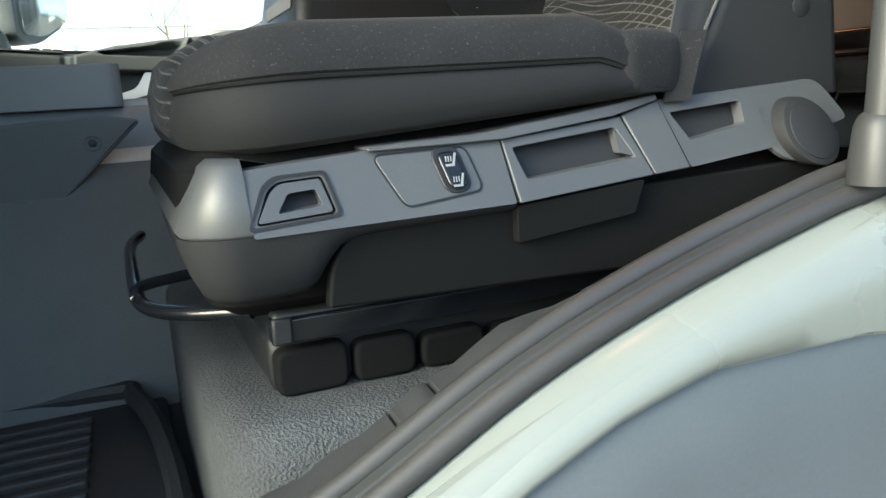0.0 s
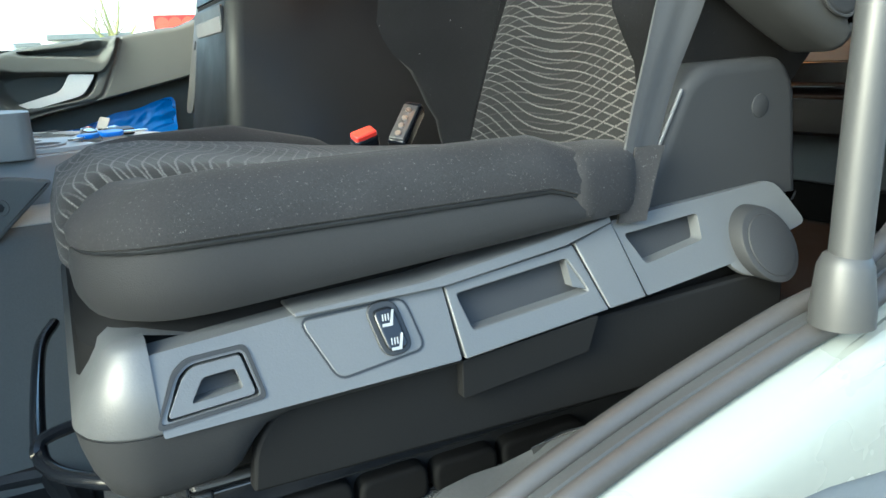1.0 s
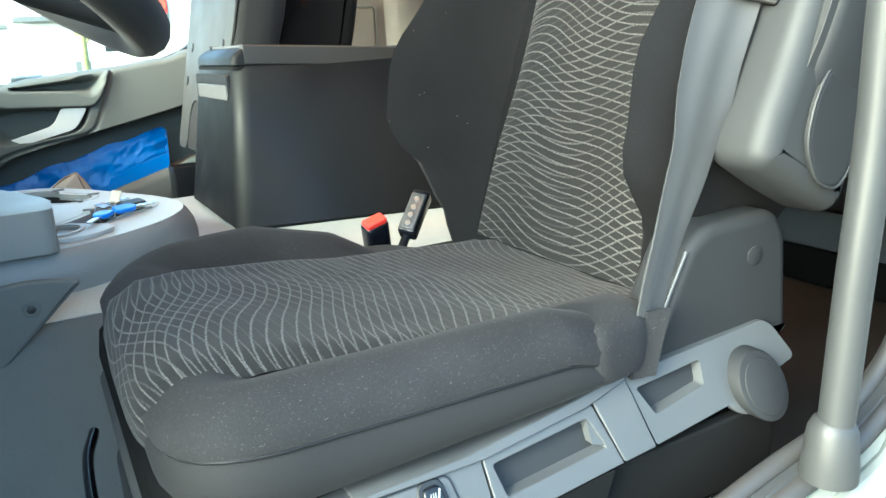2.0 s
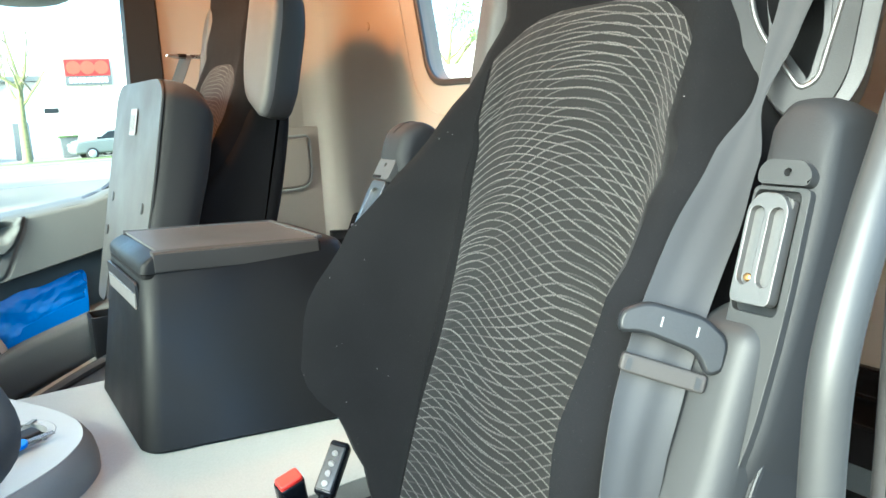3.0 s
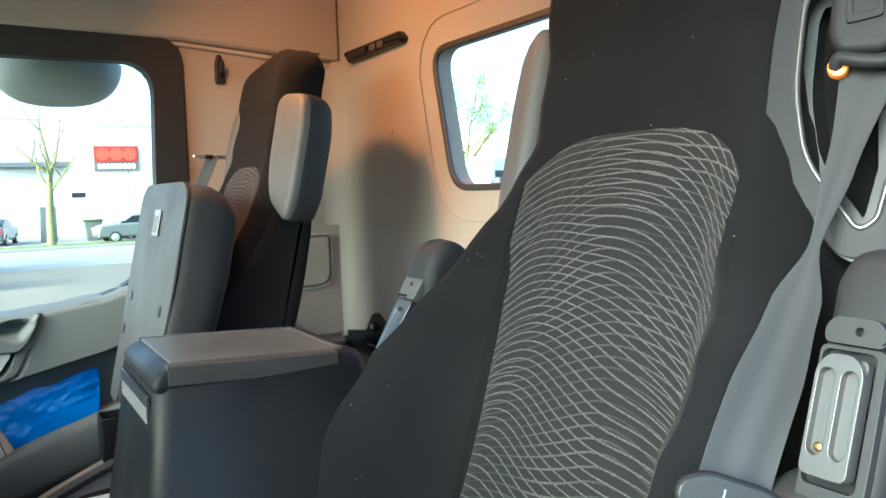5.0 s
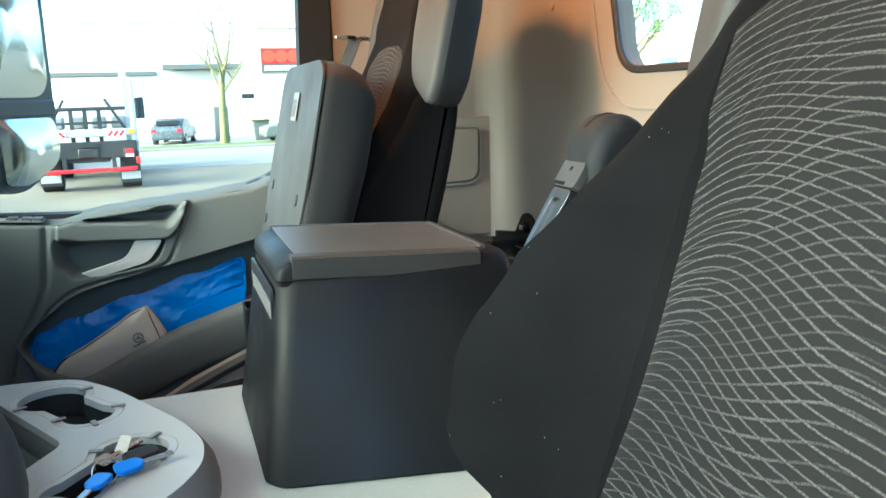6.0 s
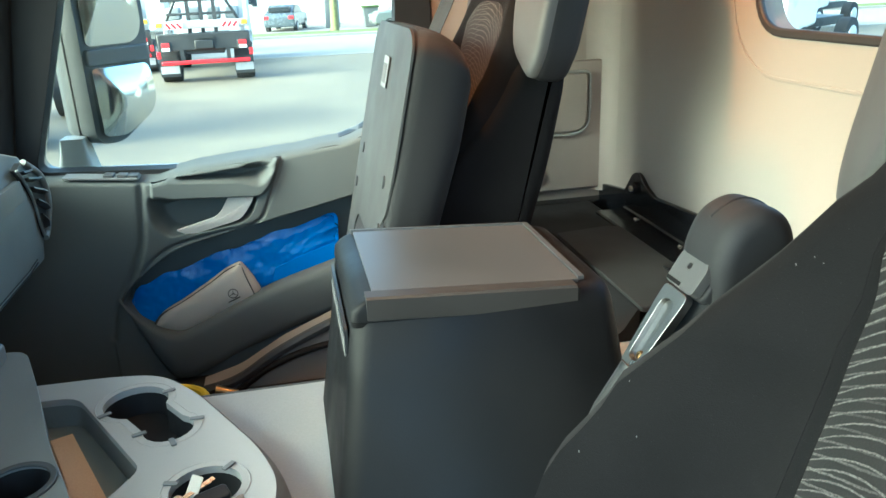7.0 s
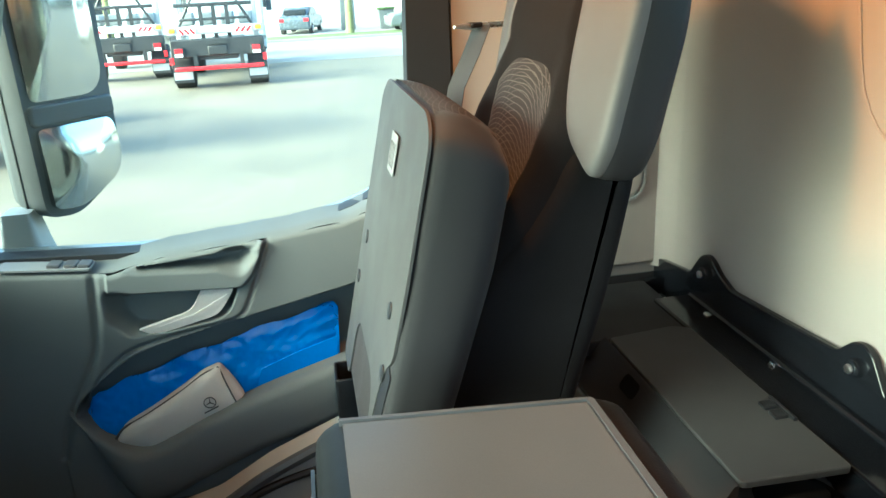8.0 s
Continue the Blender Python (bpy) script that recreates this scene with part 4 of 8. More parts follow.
seam_line = curve([(0.271, 1.965, 0), (0.247, 1.898, 0), (0.207, 1.808, 0), (0.186, 1.786, 0), (0.154, 1.776, 0), (0.051, 1.760, 0), (-0.037, 1.739, 0), (-0.092, 1.702, 0), (-0.120, 1.672, 0)], 4)
crease = curve([(-0.086, 1.93, 0), (-0.094, 1.860, 0), (-0.101, 1.800, 0), (-0.112, 1.745, 0), (-0.154, 1.660, 0), (-0.195, 1.584, 0), (-0.22, 1.50, 0)], 4)
gx = np.linspace(-0.5, 0.66, 420)
top_z = np.interp(gx, *zip(*LEDGE)) - 0.003
gv = np.linspace(0, 1, 270)
px = np.repeat(gx[:, None], 270, 1)
pz = 1.33 + gv[None, :] * (top_z[:, None] - 1.33)
py = np.full(px.shape, 2.508)
d_cr = poly_dist(px, pz, [(p[0], p[1]) for p in crease], False)
front = px < np.interp(-pz, *zip(*sorted((-p[1], p[0]) for p in crease)))
py += 0.007 * np.exp(-(d_cr / 0.007) ** 2) - np.where(front, 0, 0.005 * smooth01(d_cr / 0.02))
py -= 0.014 * smooth01(0.5 - poly_dist(px, pz, arm_band) / 0.008)
py += 0.050 * smooth01(0.5 - (poly_dist(px, pz, recess) + 0.003) / (0.009 + 0.035 * smooth01((0.02 - px) / 0.08)))
py += 0.052 * smooth01(0.5 - (poly_dist(px, pz, cup) + 0.002) / (0.008 + 0.030 * smooth01((px - 0.15) / 0.05)))
py += 0.007 * np.exp(-(poly_dist(px, pz, [(p[0], p[1]) for p in seam_line], False) / 0.0042) ** 2)
py += 0.088 * smooth01(0.5 - (poly_dist(px, pz, pocket_hole) + 0.004) / 0.009)
edge = np.clip(1 - (top_z[:, None] - pz) / 0.010, 0, 1)
py += 0.010 * (1 - np.sqrt(1 - edge ** 2))
bm = bmesh.new()
vs = [[bm.verts.new((px[i, j], py[i, j], pz[i, j])) for j in range(270)] for i in range(420)]
for i in range(419):
    for j in range(269):
        bm.faces.new((vs[i][j], vs[i + 1][j], vs[i + 1][j + 1], vs[i][j + 1]))
part("lining", bm, "door", door, smooth=80)
part("lining_back", prism([(-0.5, 1.33), (0.66, 1.33), (0.66, 1.90), (-0.5, 1.90)], 0.01, side_m(2.618)), "black", door)
# ledge at the window's foot, seen from above
ledge = []
for x in [-0.5 + 0.025 * i for i in range(46)]:
    z = table(x, LEDGE)
    ledge.append([(x, 2.524, z - 0.007), (x, 2.518, z - 0.004), (x, 2.530, z + 0.001), (x, 2.552, z + 0.003), (x, 2.632, z + 0.005), (x, 2.632, z - 0.03)])
part("window_ledge", loft(ledge), "door", door, smooth=60)
# lower pocket lip
lip = []
for p in curve([(-0.188, 1.612, 0), (-0.170, 1.580, 0), (-0.140, 1.546, 0), (-0.095, 1.517, 0), (-0.044, 1.503, 0), (0.006, 1.520, 0), (0.084, 1.556, 0), (0.177, 1.593, 0), (0.239, 1.615, 0), (0.355, 1.649, 0), (0.60, 1.72, 0)], 8):
    x, z = p[0], p[1]
    k = min(1.0, max(0.0, (x + 0.188) / 0.12))
    k = k * k * (3 - 2 * k)
    out = 0.004 + 0.028 * k
    h = 0.006 + 0.136 * k
    lip.append([(x, 2.53, z - 0.002), (x, 2.508 - out * 0.6, z + 0.001), (x, 2.507 - out, z - 0.003), (x, 2.505 - out * 1.15, z - 0.004 - h * 0.12), (x, 2.506 - out * 1.1, z - h * 0.75), (x, 2.508 - out * 0.7, z - h * 0.95), (x, 2.53, z - h - 0.008)])
part("pocket_lip", loft(lip), "door", door, smooth=70)
blade = rounded([(-0.018, 1.782), (0.012, 1.766), (0.148, 1.797), (0.180, 1.842), (0.184, 1.853), (0.120, 1.857), (0.092, 1.811)], [0.002, 0.006, 0.02, 0.01, 0.003, 0.006, 0.02], 4)
hd = part("door_handle", prism(blade, 0.011, side_m(2.516)), "lever", door, "satin metal door opener in a dark recess", bevel=0.005, seg=3)
part("handle_crease", prism(rounded([(0.02, 1.784), (0.10, 1.806), (0.176, 1.844), (0.176, 1.838), (0.11, 1.796)], 0.002, 3), 0.002, side_m(2.506)), "lever", hd, bevel=0.001)
sm = pose(-0.18, 2.540, 1.9285, 0, 5.2, 0)
sw = part("switch_plate", prism(rrect(-0.088, -0.026, 0.090, 0.028, 0.006), 0.004, sm), "console_side", door)
for x, mt in ((0.018, "plastic_mid"), (0.050, "silver"), (0.076, "plastic_mid")):
    part("switch", soft(rrect(x - 0.013, -0.016, x + 0.011, 0.020, 0.003), 0.003, 0.010, 0.002, sm, both=False), mt, sw)

# blue film-wrapped pack and pouch in the pocket
pack = thing("wrapped_pack", (0.1, 2.54, 1.50), "folded bright blue plastic film pack in the door pocket", "plastic pack")


def blue_fn(side):
    def fn(u, v):
        x = lerp(-0.168, 0.392, u)
        lo = table(x, [(-0.168, 1.52), (-0.06, 1.48), (0.13, 1.535), (0.392, 1.645)])
        hi = table(x, [(-0.168, 1.585), (-0.150, 1.617), (-0.137, 1.626), (-0.054, 1.657), (0.099, 1.702), (0.253, 1.744), (0.384, 1.776), (0.392, 1.762)])
        z = lerp(lo - 0.02, hi, v)
        r = x * 0.27 - z
        w = 0.009 * abs(noise.noise((x * 9, r * 16, 3))) + 0.006 * abs(noise.noise((x * 22 + 4, r * 30, 7))) + 0.0035 * abs(noise.noise((x * 60, z * 50, 1)))
        th = 0.010 * min(1, 12 * u * (1 - u) + 0.15) * min(1, 9 * v * (1 - v) + 0.2)
        return (x + 0.007 * v * u, 2.553 - 0.010 * (1 - v) + side * th + (w if side < 0 else 0), z + 0.002 * noise.noise((x * 30, 0, 5)))
    return fn


bm = sheet(blue_fn(-1), 110, 44)
sheet(blue_fn(1), 110, 44, None, bm)
bmesh.ops.remove_doubles(bm, verts=bm.verts, dist=0.0004)
part("film", bm, "blue_film", pack, smooth=40)
part("film_fold", prism(rounded([(0.195, 1.565), (0.388, 1.645), (0.393, 1.700), (0.30, 1.672), (0.215, 1.640)], 0.008, 3), 0.002, side_m(2.539)), "blue_film", pack, bevel=0.001)

pouch = thing("first_aid_pouch", (0.05, 2.51, 1.5), "grey-beige nylon zip pouch with small round emblem", "pouch")
po = rounded([(-0.118, 1.512), (-0.092, 1.554), (-0.037, 1.581), (0.044, 1.629), (0.092, 1.662), (0.130, 1.675), (0.154, 1.638), (0.176, 1.588), (0.156, 1.558), (-0.050, 1.478)], [0.012, 0.03, 0.06, 0.06, 0.03, 0.008, 0.03, 0.012, 0.03, 0.03], 5)
bm = pillow(po, [(0.95, -0.004), (0.99, 0.0), (1.0, 0.006), (0.985, 0.013), (0.95, 0.020), (0.87, 0.0265), (0.74, 0.031), (0.5, 0.0345), (0.2, 0.036)], side_m(2.532))
part("body", bm, "pouch", pouch, smooth=70)
zip_line = curve([(-0.114, 2.516, 1.522), (-0.089, 2.514, 1.552), (-0.037, 2.512, 1.578), (0.044, 2.511, 1.625), (0.092, 2.512, 1.657), (0.128, 2.516, 1.669)], 6)
part("zip", tube(zip_line, 0.0028, 6), "pouch_edge", pouch, "dark zip along the top edge")
part("gusset_seam", tube(curve([(0.130, 2.514, 1.664), (0.139, 2.505, 1.636), (0.153, 2.503, 1.592), (0.159, 2.506, 1.566)], 6), 0.0016, 6), "tray_grey", pouch)
ring = [(0.101 + 0.0135 * math.cos(a), 1.596 + 0.0135 * math.sin(a)) for a in [2 * math.pi * i / 24 for i in range(24)]]
em = part("emblem", prism(ring, 0.002, side_m(2.4955), [grow(ring, -0.0018)]), "pouch_edge", pouch, "small dark round emblem")
part("emblem_bar", prism([(0.086, 1.570), (0.118, 1.583), (0.118, 1.586), (0.086, 1.573)], 0.001, side_m(2.4955)), "pouch_edge", em)
for a in (90, 210, 330):
    ca, sa = math.cos(radians(a)), math.sin(radians(a))
    part("emblem_ray", prism([(0.101 + 0.012 * ca, 1.596 + 0.012 * sa), (0.101 - 0.0013 * sa, 1.596 + 0.0013 * ca), (0.101 + 0.0013 * sa, 1.596 - 0.0013 * ca)], 0.002, side_m(2.4955)), "pouch_edge", em)

# dark bin at the pocket's rear, by the passenger seat
bin_ = thing("door_bin", (0.40, 2.45, 1.5), "small black open bin at the rear of the door", "bin")
part("shell", prism(rrect(0.375, 2.38, 0.47, 2.47, 0.008), 0.12, top_m(1.55), [rrect(0.381, 2.386, 0.464, 2.464, 0.006)]), "black", bin_, bevel=0.002)
part("base", box(0.380, 0.465, 2.385, 2.465, 1.552, 1.558), "black", bin_)

# passenger step trims and loose things in the footwell
st = thing("passenger_step_trim", (0.25, 2.35, 1.36), "grey plastic entry step trim below the passenger door", "step trim")
part("tread", prism(rounded([(0.0, 1.372), (0.10, 1.40), (0.22, 1.47), (0.40, 1.545), (0.62, 1.60), (0.62, 1.365), (0.0, 1.362)], 0.02, 4), 0.10, side_m(2.472)), "trim_light", st, bevel=0.01)
part("tread_cap", tube(curve([(0.0, 2.372, 1.38), (0.10, 2.372, 1.405), (0.22, 2.372, 1.475), (0.40, 2.372, 1.55), (0.62, 2.372, 1.605)], 6), 0.014, 8), "plastic_mid", st)
part("arch_rib", tube(curve([(0.09, 2.366, 1.37), (0.18, 2.366, 1.43), (0.30, 2.366, 1.47), (0.45, 2.366, 1.485)], 6), 0.009, 8), "plastic", st)
part("kick_bar", box(-0.05, 0.6, 2.30, 2.37, 1.36, 1.378), "black", st, bevel=0.005)

hose = thing("air_hose", (-0.03, 2.2, 1.36), "coiled black air hose with yellow stripe and brass coupling", "hose")
part("coil", tube([(-0.04 + (0.12 - 0.002 * i) * math.cos(i * 0.30), 2.17 + (0.085 - 0.001 * i) * math.sin(i * 0.30), 1.375 + 0.0022 * i) for i in range(44)], 0.012, 10), "black", hose)
part("stripe", tube([(-0.06 + 0.10 * math.cos(a), 2.17 + 0.075 * math.sin(a), 1.470) for a in [-0.9 + 0.12 * i for i in range(20)]], 0.010, 8), "yellow", hose)
part("coupling", tube([(0.06, 2.21, 1.468), (0.085, 2.205, 1.462), (0.11, 2.20, 1.458)], [0.013, 0.011, 0.008], 10), "brass", hose)
bt = thing("plastic_bottle", (-0.05, 2.15, 1.40), "pale blue plastic spray bottle lying on the hose", "bottle")
part("body", tube([(-0.13, 2.11, 1.482), (-0.12, 2.115, 1.484), (-0.03, 2.16, 1.487), (-0.01, 2.17, 1.487), (0.0, 2.175, 1.487)], [0.012, 0.020, 0.020, 0.012, 0.006], 12), "bottle", bt)

# rubber mat in the driver's footwell
mat = thing("rubber_mat", (-0.2, 0.8, 1.36), "black ribbed rubber floor mat in the driver's footwell", "floor mat")
part("mat_sheet", soft(rrect(-0.6, 0.47, 0.035, 1.06, 0.03), 1.361, 1.372, 0.004, both=False), "rubber", mat)
part("mat_rim", tube(curve([(0.03, 0.50, 1.382), (0.028, 0.8, 1.384), (0.0, 1.0, 1.39), (-0.06, 1.05, 1.39), (-0.5, 1.055, 1.39)], 6), 0.012, 8), "rubber", mat)
for i in range(18):
    y = 0.50 + 0.029 * i
    for j in range(3):
        x0 = -0.56 + 0.19 * j
        part("rib", soft(rrect(x0, y, x0 + (0.17 if j < 2 else 0.13), y + 0.012, 0.005), 1.371, 1.381, 0.003, both=False), "rubber", mat)

# ---- centre console ----
con = thing("centre_console", (0.05, 1.5, ZT), "pale grey plastic cup-holder console on the engine tunnel", "console")
con_out = rounded([(-0.55, 1.195), (0.04, 1.195), (0.125, 1.235), (0.190, 1.295), (0.226, 1.36), (0.231, 1.43), (0.205, 1.51), (0.10, 1.70), (0.035, 1.778), (-0.05, 1.792), (-0.55, 1.80)], [0.01, 0.06, 0.08, 0.08, 0.05, 0.05, 0.08, 0.06, 0.04, 0.04, 0.01], 6)


def circ(cx, cy, r, n=22, a0=0, a1=360):
    return [(cx + r * math.cos(radians(lerp(a0, a1, i / n))), cy + r * math.sin(radians(lerp(a0, a1, i / n)))) for i in range(n)]


def keyhole(cx, cy, r, dx, dy, r2):
    """A round cup with a smaller lobe beside it, as one outline."""
    ang = math.degrees(math.atan2(dy, dx))
    big = [(cx + r * math.cos(radians(ang + a)), cy + r * math.sin(radians(ang + a))) for a in range(40, 321, 14)]
    small = [(cx + dx + r2 * math.cos(radians(ang + a)), cy + dy + r2 * math.sin(radians(ang + a))) for a in range(-120, 121, 20)]
    return big + small


cup_a = keyhole(0.008, 1.692, 0.050, 0.062, -0.094, 0.037)
cup_b = keyhole(0.137, 1.435, 0.047, -0.066, -0.090, 0.036)
tray = rounded([(-0.16, 1.735), (-0.09, 1.735), (0.045, 1.50), (-0.01, 1.405), (-0.16, 1.39)], [0.01, 0.03, 0.02, 0.03, 0.01], 4)
part("console_top", prism(con_out, 0.012, top_m(1.733), [cup_a, cup_b, tray]), "console", con, bevel=0.004)
side = bmesh.new()
loops = [[(a, b, h) for a, b in grow(con_out, d)] for d, h in ((0.018, ZT - 0.03), (0.018, 1.705), (0.014, 1.724), (0.006, 1.738), (0.0, 1.7435))]
loft(loops, side, caps=False)
part("console_skirt", side, "console_side", con, smooth=60)
for hole, nm in ((cup_a, "cup_well"), (cup_b, "cup_well"), (tray, "tray_well")):
    w = bmesh.new()
    loft([[(a, b, h) for a, b in grow(hole, d)] for d, h in ((0.001, 1.736), (-0.002, 1.70), (-0.006, 1.672))], w, caps=False)
    part(nm, w, "plastic" if nm == "cup_well" else "dash", con)
    part("well_floor", prism(grow(hole, 0.004), 0.003, top_m(1.6925)), "plastic" if nm == "cup_well" else "dash", con)
for cup in (cup_a, cup_b):
    part("cup_rim", prism(grow(cup, 0.0125), 0.0018, top_m(1.7440), [grow(cup, 0.0100)]), "console", con, bevel=0.0015)
for x, y, a in ((0.058, 1.712, 20), (0.112, 1.612, 0), (0.082, 1.552, -70), (-0.034, 1.658, 215), (0.028, 1.588, 200), (0.166, 1.474, 50), (0.172, 1.396, -40), (0.090, 1.452, 165), (0.112, 1.350, -20)):
    m = pose(x, y, 1.746, 0, 0, a)
    part("cup_tab", prism(rrect(-0.012, -0.004, 0.009, 0.004, 0.002), 0.0025, m), "console_side", con, bevel=0.0008)
# flat coin dish at the driver's end
dish = rounded([(-0.03, 1.228), (0.075, 1.226), (0.112, 1.262), (0.105, 1.292), (0.055, 1.334), (-0.03, 1.345)], 0.02, 4)
part("dish_plate", prism(dish, 0.006, top_m(1.745), [circ(0.030, 1.284, 0.036)]), "console", con, bevel=0.002)
part("dish_cup", disc((0.030, 1.284, 1.744), (0, 0, 1), 0.034, 0.003, 24), "console_side", con)
part("dish_ring", prism(circ(0.030, 1.284, 0.043), 0.003, top_m(1.751), [circ(0.030, 1.284, 0.037)]), "console", con, bevel=0.001)
# side cheek with its seam and screws
cheek = rounded([(-0.5, 1.601), (-0.085, 1.597), (-0.050, 1.630), (0.052, 1.724), (0.0, 1.734), (-0.10, 1.728), (-0.5, 1.70)], [0.01, 0.03, 0.02, 0.01, 0.03, 0.05, 0.01], 5)
part("cheek", soft(cheek, 0.0, 0.010, 0.004, Matrix.Translation((0, 0, 0)) @ side_m(1.104), both=False), "tunnel_side", con)
for x, z in ((-0.009, 1.699), (-0.098, 1.626)):
    part("screw_cup", prism(circ(x, z, 0.0105), 0.002, side_m(1.0945), [circ(x, z, 0.008)]), "tunnel_side", con, bevel=0.0008)
    part("screw_head", disc((x, 1.0945, z), (0, -1, 0), 0.0055, 0.0015, 6, None, 0.0005), "black", con)

card = thing("folded_card", (-0.05, 1.5, 1.70), "tan folded card lying in the console tray", "card")
part("leaf", prism([(-0.066, 1.44), (0.012, 1.455), (-0.010, 1.512), (-0.098, 1.700), (-0.135, 1.684), (-0.080, 1.545)], 0.0015, pose(0, 0, 1.6975)), "paper", card)
part("leaf", prism([(-0.060, 1.43), (-0.010, 1.44), (-0.030, 1.53), (-0.100, 1.672), (-0.118, 1.664), (-0.066, 1.54)], 0.0015, pose(0, 0, 1.701, 0, 1.5, 0)), "paper", card)

unit = thing("switch_unit", (-0.10, 1.25, 1.74), "dark grey control unit with a round socket on the console", "control unit")
uo = rounded([(-0.40, 1.18), (0.035, 1.18), (0.035, 1.27), (-0.015, 1.397), (-0.061, 1.50), (-0.126, 1.684), (-0.18, 1.82), (-0.40, 1.82)], [0.02, 0.02, 0.03, 0.1, 0.1, 0.1, 0.03, 0.02], 5)
ring_c = [(-0.078 + 0.040 * math.cos(2 * math.pi * i / 32), 1.418 + 0.040 * math.sin(2 * math.pi * i / 32)) for i in range(32)]
part("housing", prism(uo, 0.058, top_m(1.743), [ring_c]), "console_side", unit, bevel=0.008, seg=3)
part("socket_ring", prism(grow(ring_c, 0.007), 0.004, top_m(1.800), [grow(ring_c, -0.002)]), "plastic_mid", unit, "grey ring round the cup", bevel=0.0015)
cupw = bmesh.new()
loft([[(a, b, h) for a, b in grow(ring_c, d)] for d, h in ((0.0005, 1.800), (-0.004, 1.77), (-0.006, 1.745))], cupw, caps=False)
part("cup", cupw, "black", unit)
part("cup_floor", prism(grow(ring_c, 0.002), 0.003, top_m(1.7445)), "matt_black", unit)
part("switch_bank", soft(rrect(-0.36, 1.60, -0.20, 1.80, 0.012), 0.0, 0.03, 0.006, pose(0, 0, 1.80)), "console_side", unit)
for k in range(3):
    part("switch", soft(rrect(-0.345, 1.615 + 0.06 * k, -0.215, 1.662 + 0.06 * k, 0.006), 0.0, 0.006, 0.003, pose(0, 0, 1.829), both=False), "black", unit)

keys = thing("key_bunch", (0.1, 1.40, 1.746), "bunch of keys with blue plastic key heads", "keys")
ring_m = pose(0.108, 1.372, 1.752, 70, 10, 20)
part("key_ring", tube([ring_m @ Vector((0.016 * math.cos(a), 0.016 * math.sin(a), 0)) for a in [2 * math.pi * i / 20 for i in range(21)]], 0.0012, 6), "steel", keys)
for x, y, a, tilt in ((0.103, 1.340, 245, 0), (0.135, 1.366, 20, 8)):
    m = pose(x, y, 1.756, tilt, 0, a)
    k = part("key_head", soft(rounded([(-0.016, -0.013), (0.014, -0.012), (0.022, 0), (0.014, 0.012), (-0.016, 0.013)], 0.009, 4), -0.0035, 0.0035, 0.002, m), "key_blue", keys, "blue plastic key head")
    part("key_blade", box(0.02, 0.058, -0.004, 0.004, -0.0012, 0.0012, None, m), "steel", k)
m = pose(0.108, 1.385, 1.762, 15, 0, 45)
k = part("key_bow", soft(rrect(-0.012, -0.010, 0.012, 0.010, 0.006), -0.0012, 0.0012, 0.0006, m), "steel", keys)
part("key_blade", box(0.012, 0.06, -0.003, 0.003, -0.001, 0.001, None, m), "steel", k)
part("key_tag", soft(rrect(-0.008, -0.018, 0.008, 0.018, 0.002), -0.001, 0.001, 0.0008, pose(0.127, 1.405, 1.764, 50, 10, -25)), "pouch", keys, "pale card key tag")
part("fob", soft(rrect(-0.022, -0.012, 0.022, 0.012, 0.006), -0.005, 0.005, 0.003, pose(0.150, 1.395, 1.756, 10, 0, 25)), "black", keys, "black key fob")

# ---- cool box ----
cb = thing("cool_box", (0.5, 1.53, ZT), "black grained cool box with a smudged grey lid", "cool box")


def cool_loop(t, d=0.0):
    x0, x1 = lerp(0.303, 0.348, t), lerp(0.712, 0.700, t)
    y0, y1 = lerp(1.350, 1.4215, t), lerp(1.735, 1.715, t)
    return rrect(x0 - d, y0 - d, x1 + d, y1 + d, 0.028, 5)


lays = [(0, -0.006, ZT), (0, 0, ZT + 0.006), (0.3, 0, 1.775), (0.7, 0, 1.887), (0.93, 0, 1.951), (0.97, -0.002, 1.962), (0.985, -0.006, 1.9685), (1, -0.013, 1.972), (1, -0.022, 1.973)]
part("body", loft([[(a, b - 0.20 * (a - 0.31) * (1 - t) * max(0.0, min(1.0, (1.60 - b) / 0.25)), h) for a, b in cool_loop(t, d)] for t, d, h in lays]), "cool", cb, smooth=50)
lid_out = rounded([(0.3435, 1.4190), (0.645, 1.4190), (0.645, 1.452), (0.690, 1.452), (0.690, 1.7165), (0.3435, 1.7165)], [0.012, 0.001, 0.001, 0.010, 0.026, 0.026], 5)


def lid_loop(d, h, cut):
    """The lid's outline at one height: upright along its lip, sloped at the front, sinking a little to the back."""
    out = []
    for (a, b), (c, e) in zip(grow(lid_out, d), lid_out):
        if e < 1.4535 and c > 0.37:
            a, b = (c, e) if e < 1.43 else (c if c < 0.66 else a, e)
        out.append((a + cut * max(0.0, min(1.0, (0.41 - a) / 0.06)), b, h + 0.0035 - 0.060 * (a - 0.40)))
    return out


lid = part("lid", loft([lid_loop(d, h, c) for d, h, c in ((0, 1.9545, 0.0), (0, 1.9665, 0.002), (-0.001, 1.973, 0.007), (-0.0035, 1.9785, 0.013), (-0.007, 1.9822, 0.019), (-0.012, 1.9842, 0.024), (-0.018, 1.9846, 0.027))]), "cool", cb, "black moulded lid edge", smooth=40)
part("lid_lip", loft([[(x, y, z + 0.0035 - 0.060 * (x - 0.40)) for y, z in ((1.4180, 1.9560), (1.4165, 1.9575), (1.4165, 1.9860), (1.4195, 1.9888), (1.440, 1.9892), (1.440, 1.9560))] for x in (0.366, 0.40, 0.52, 0.6455)]), "lid_lip", lid, "smooth dark lip along the lid", smooth=30)
part("lid_gap", prism(grow(lid_out, -0.002), 0.006, top_m(1.9530)), "matt_black", lid)
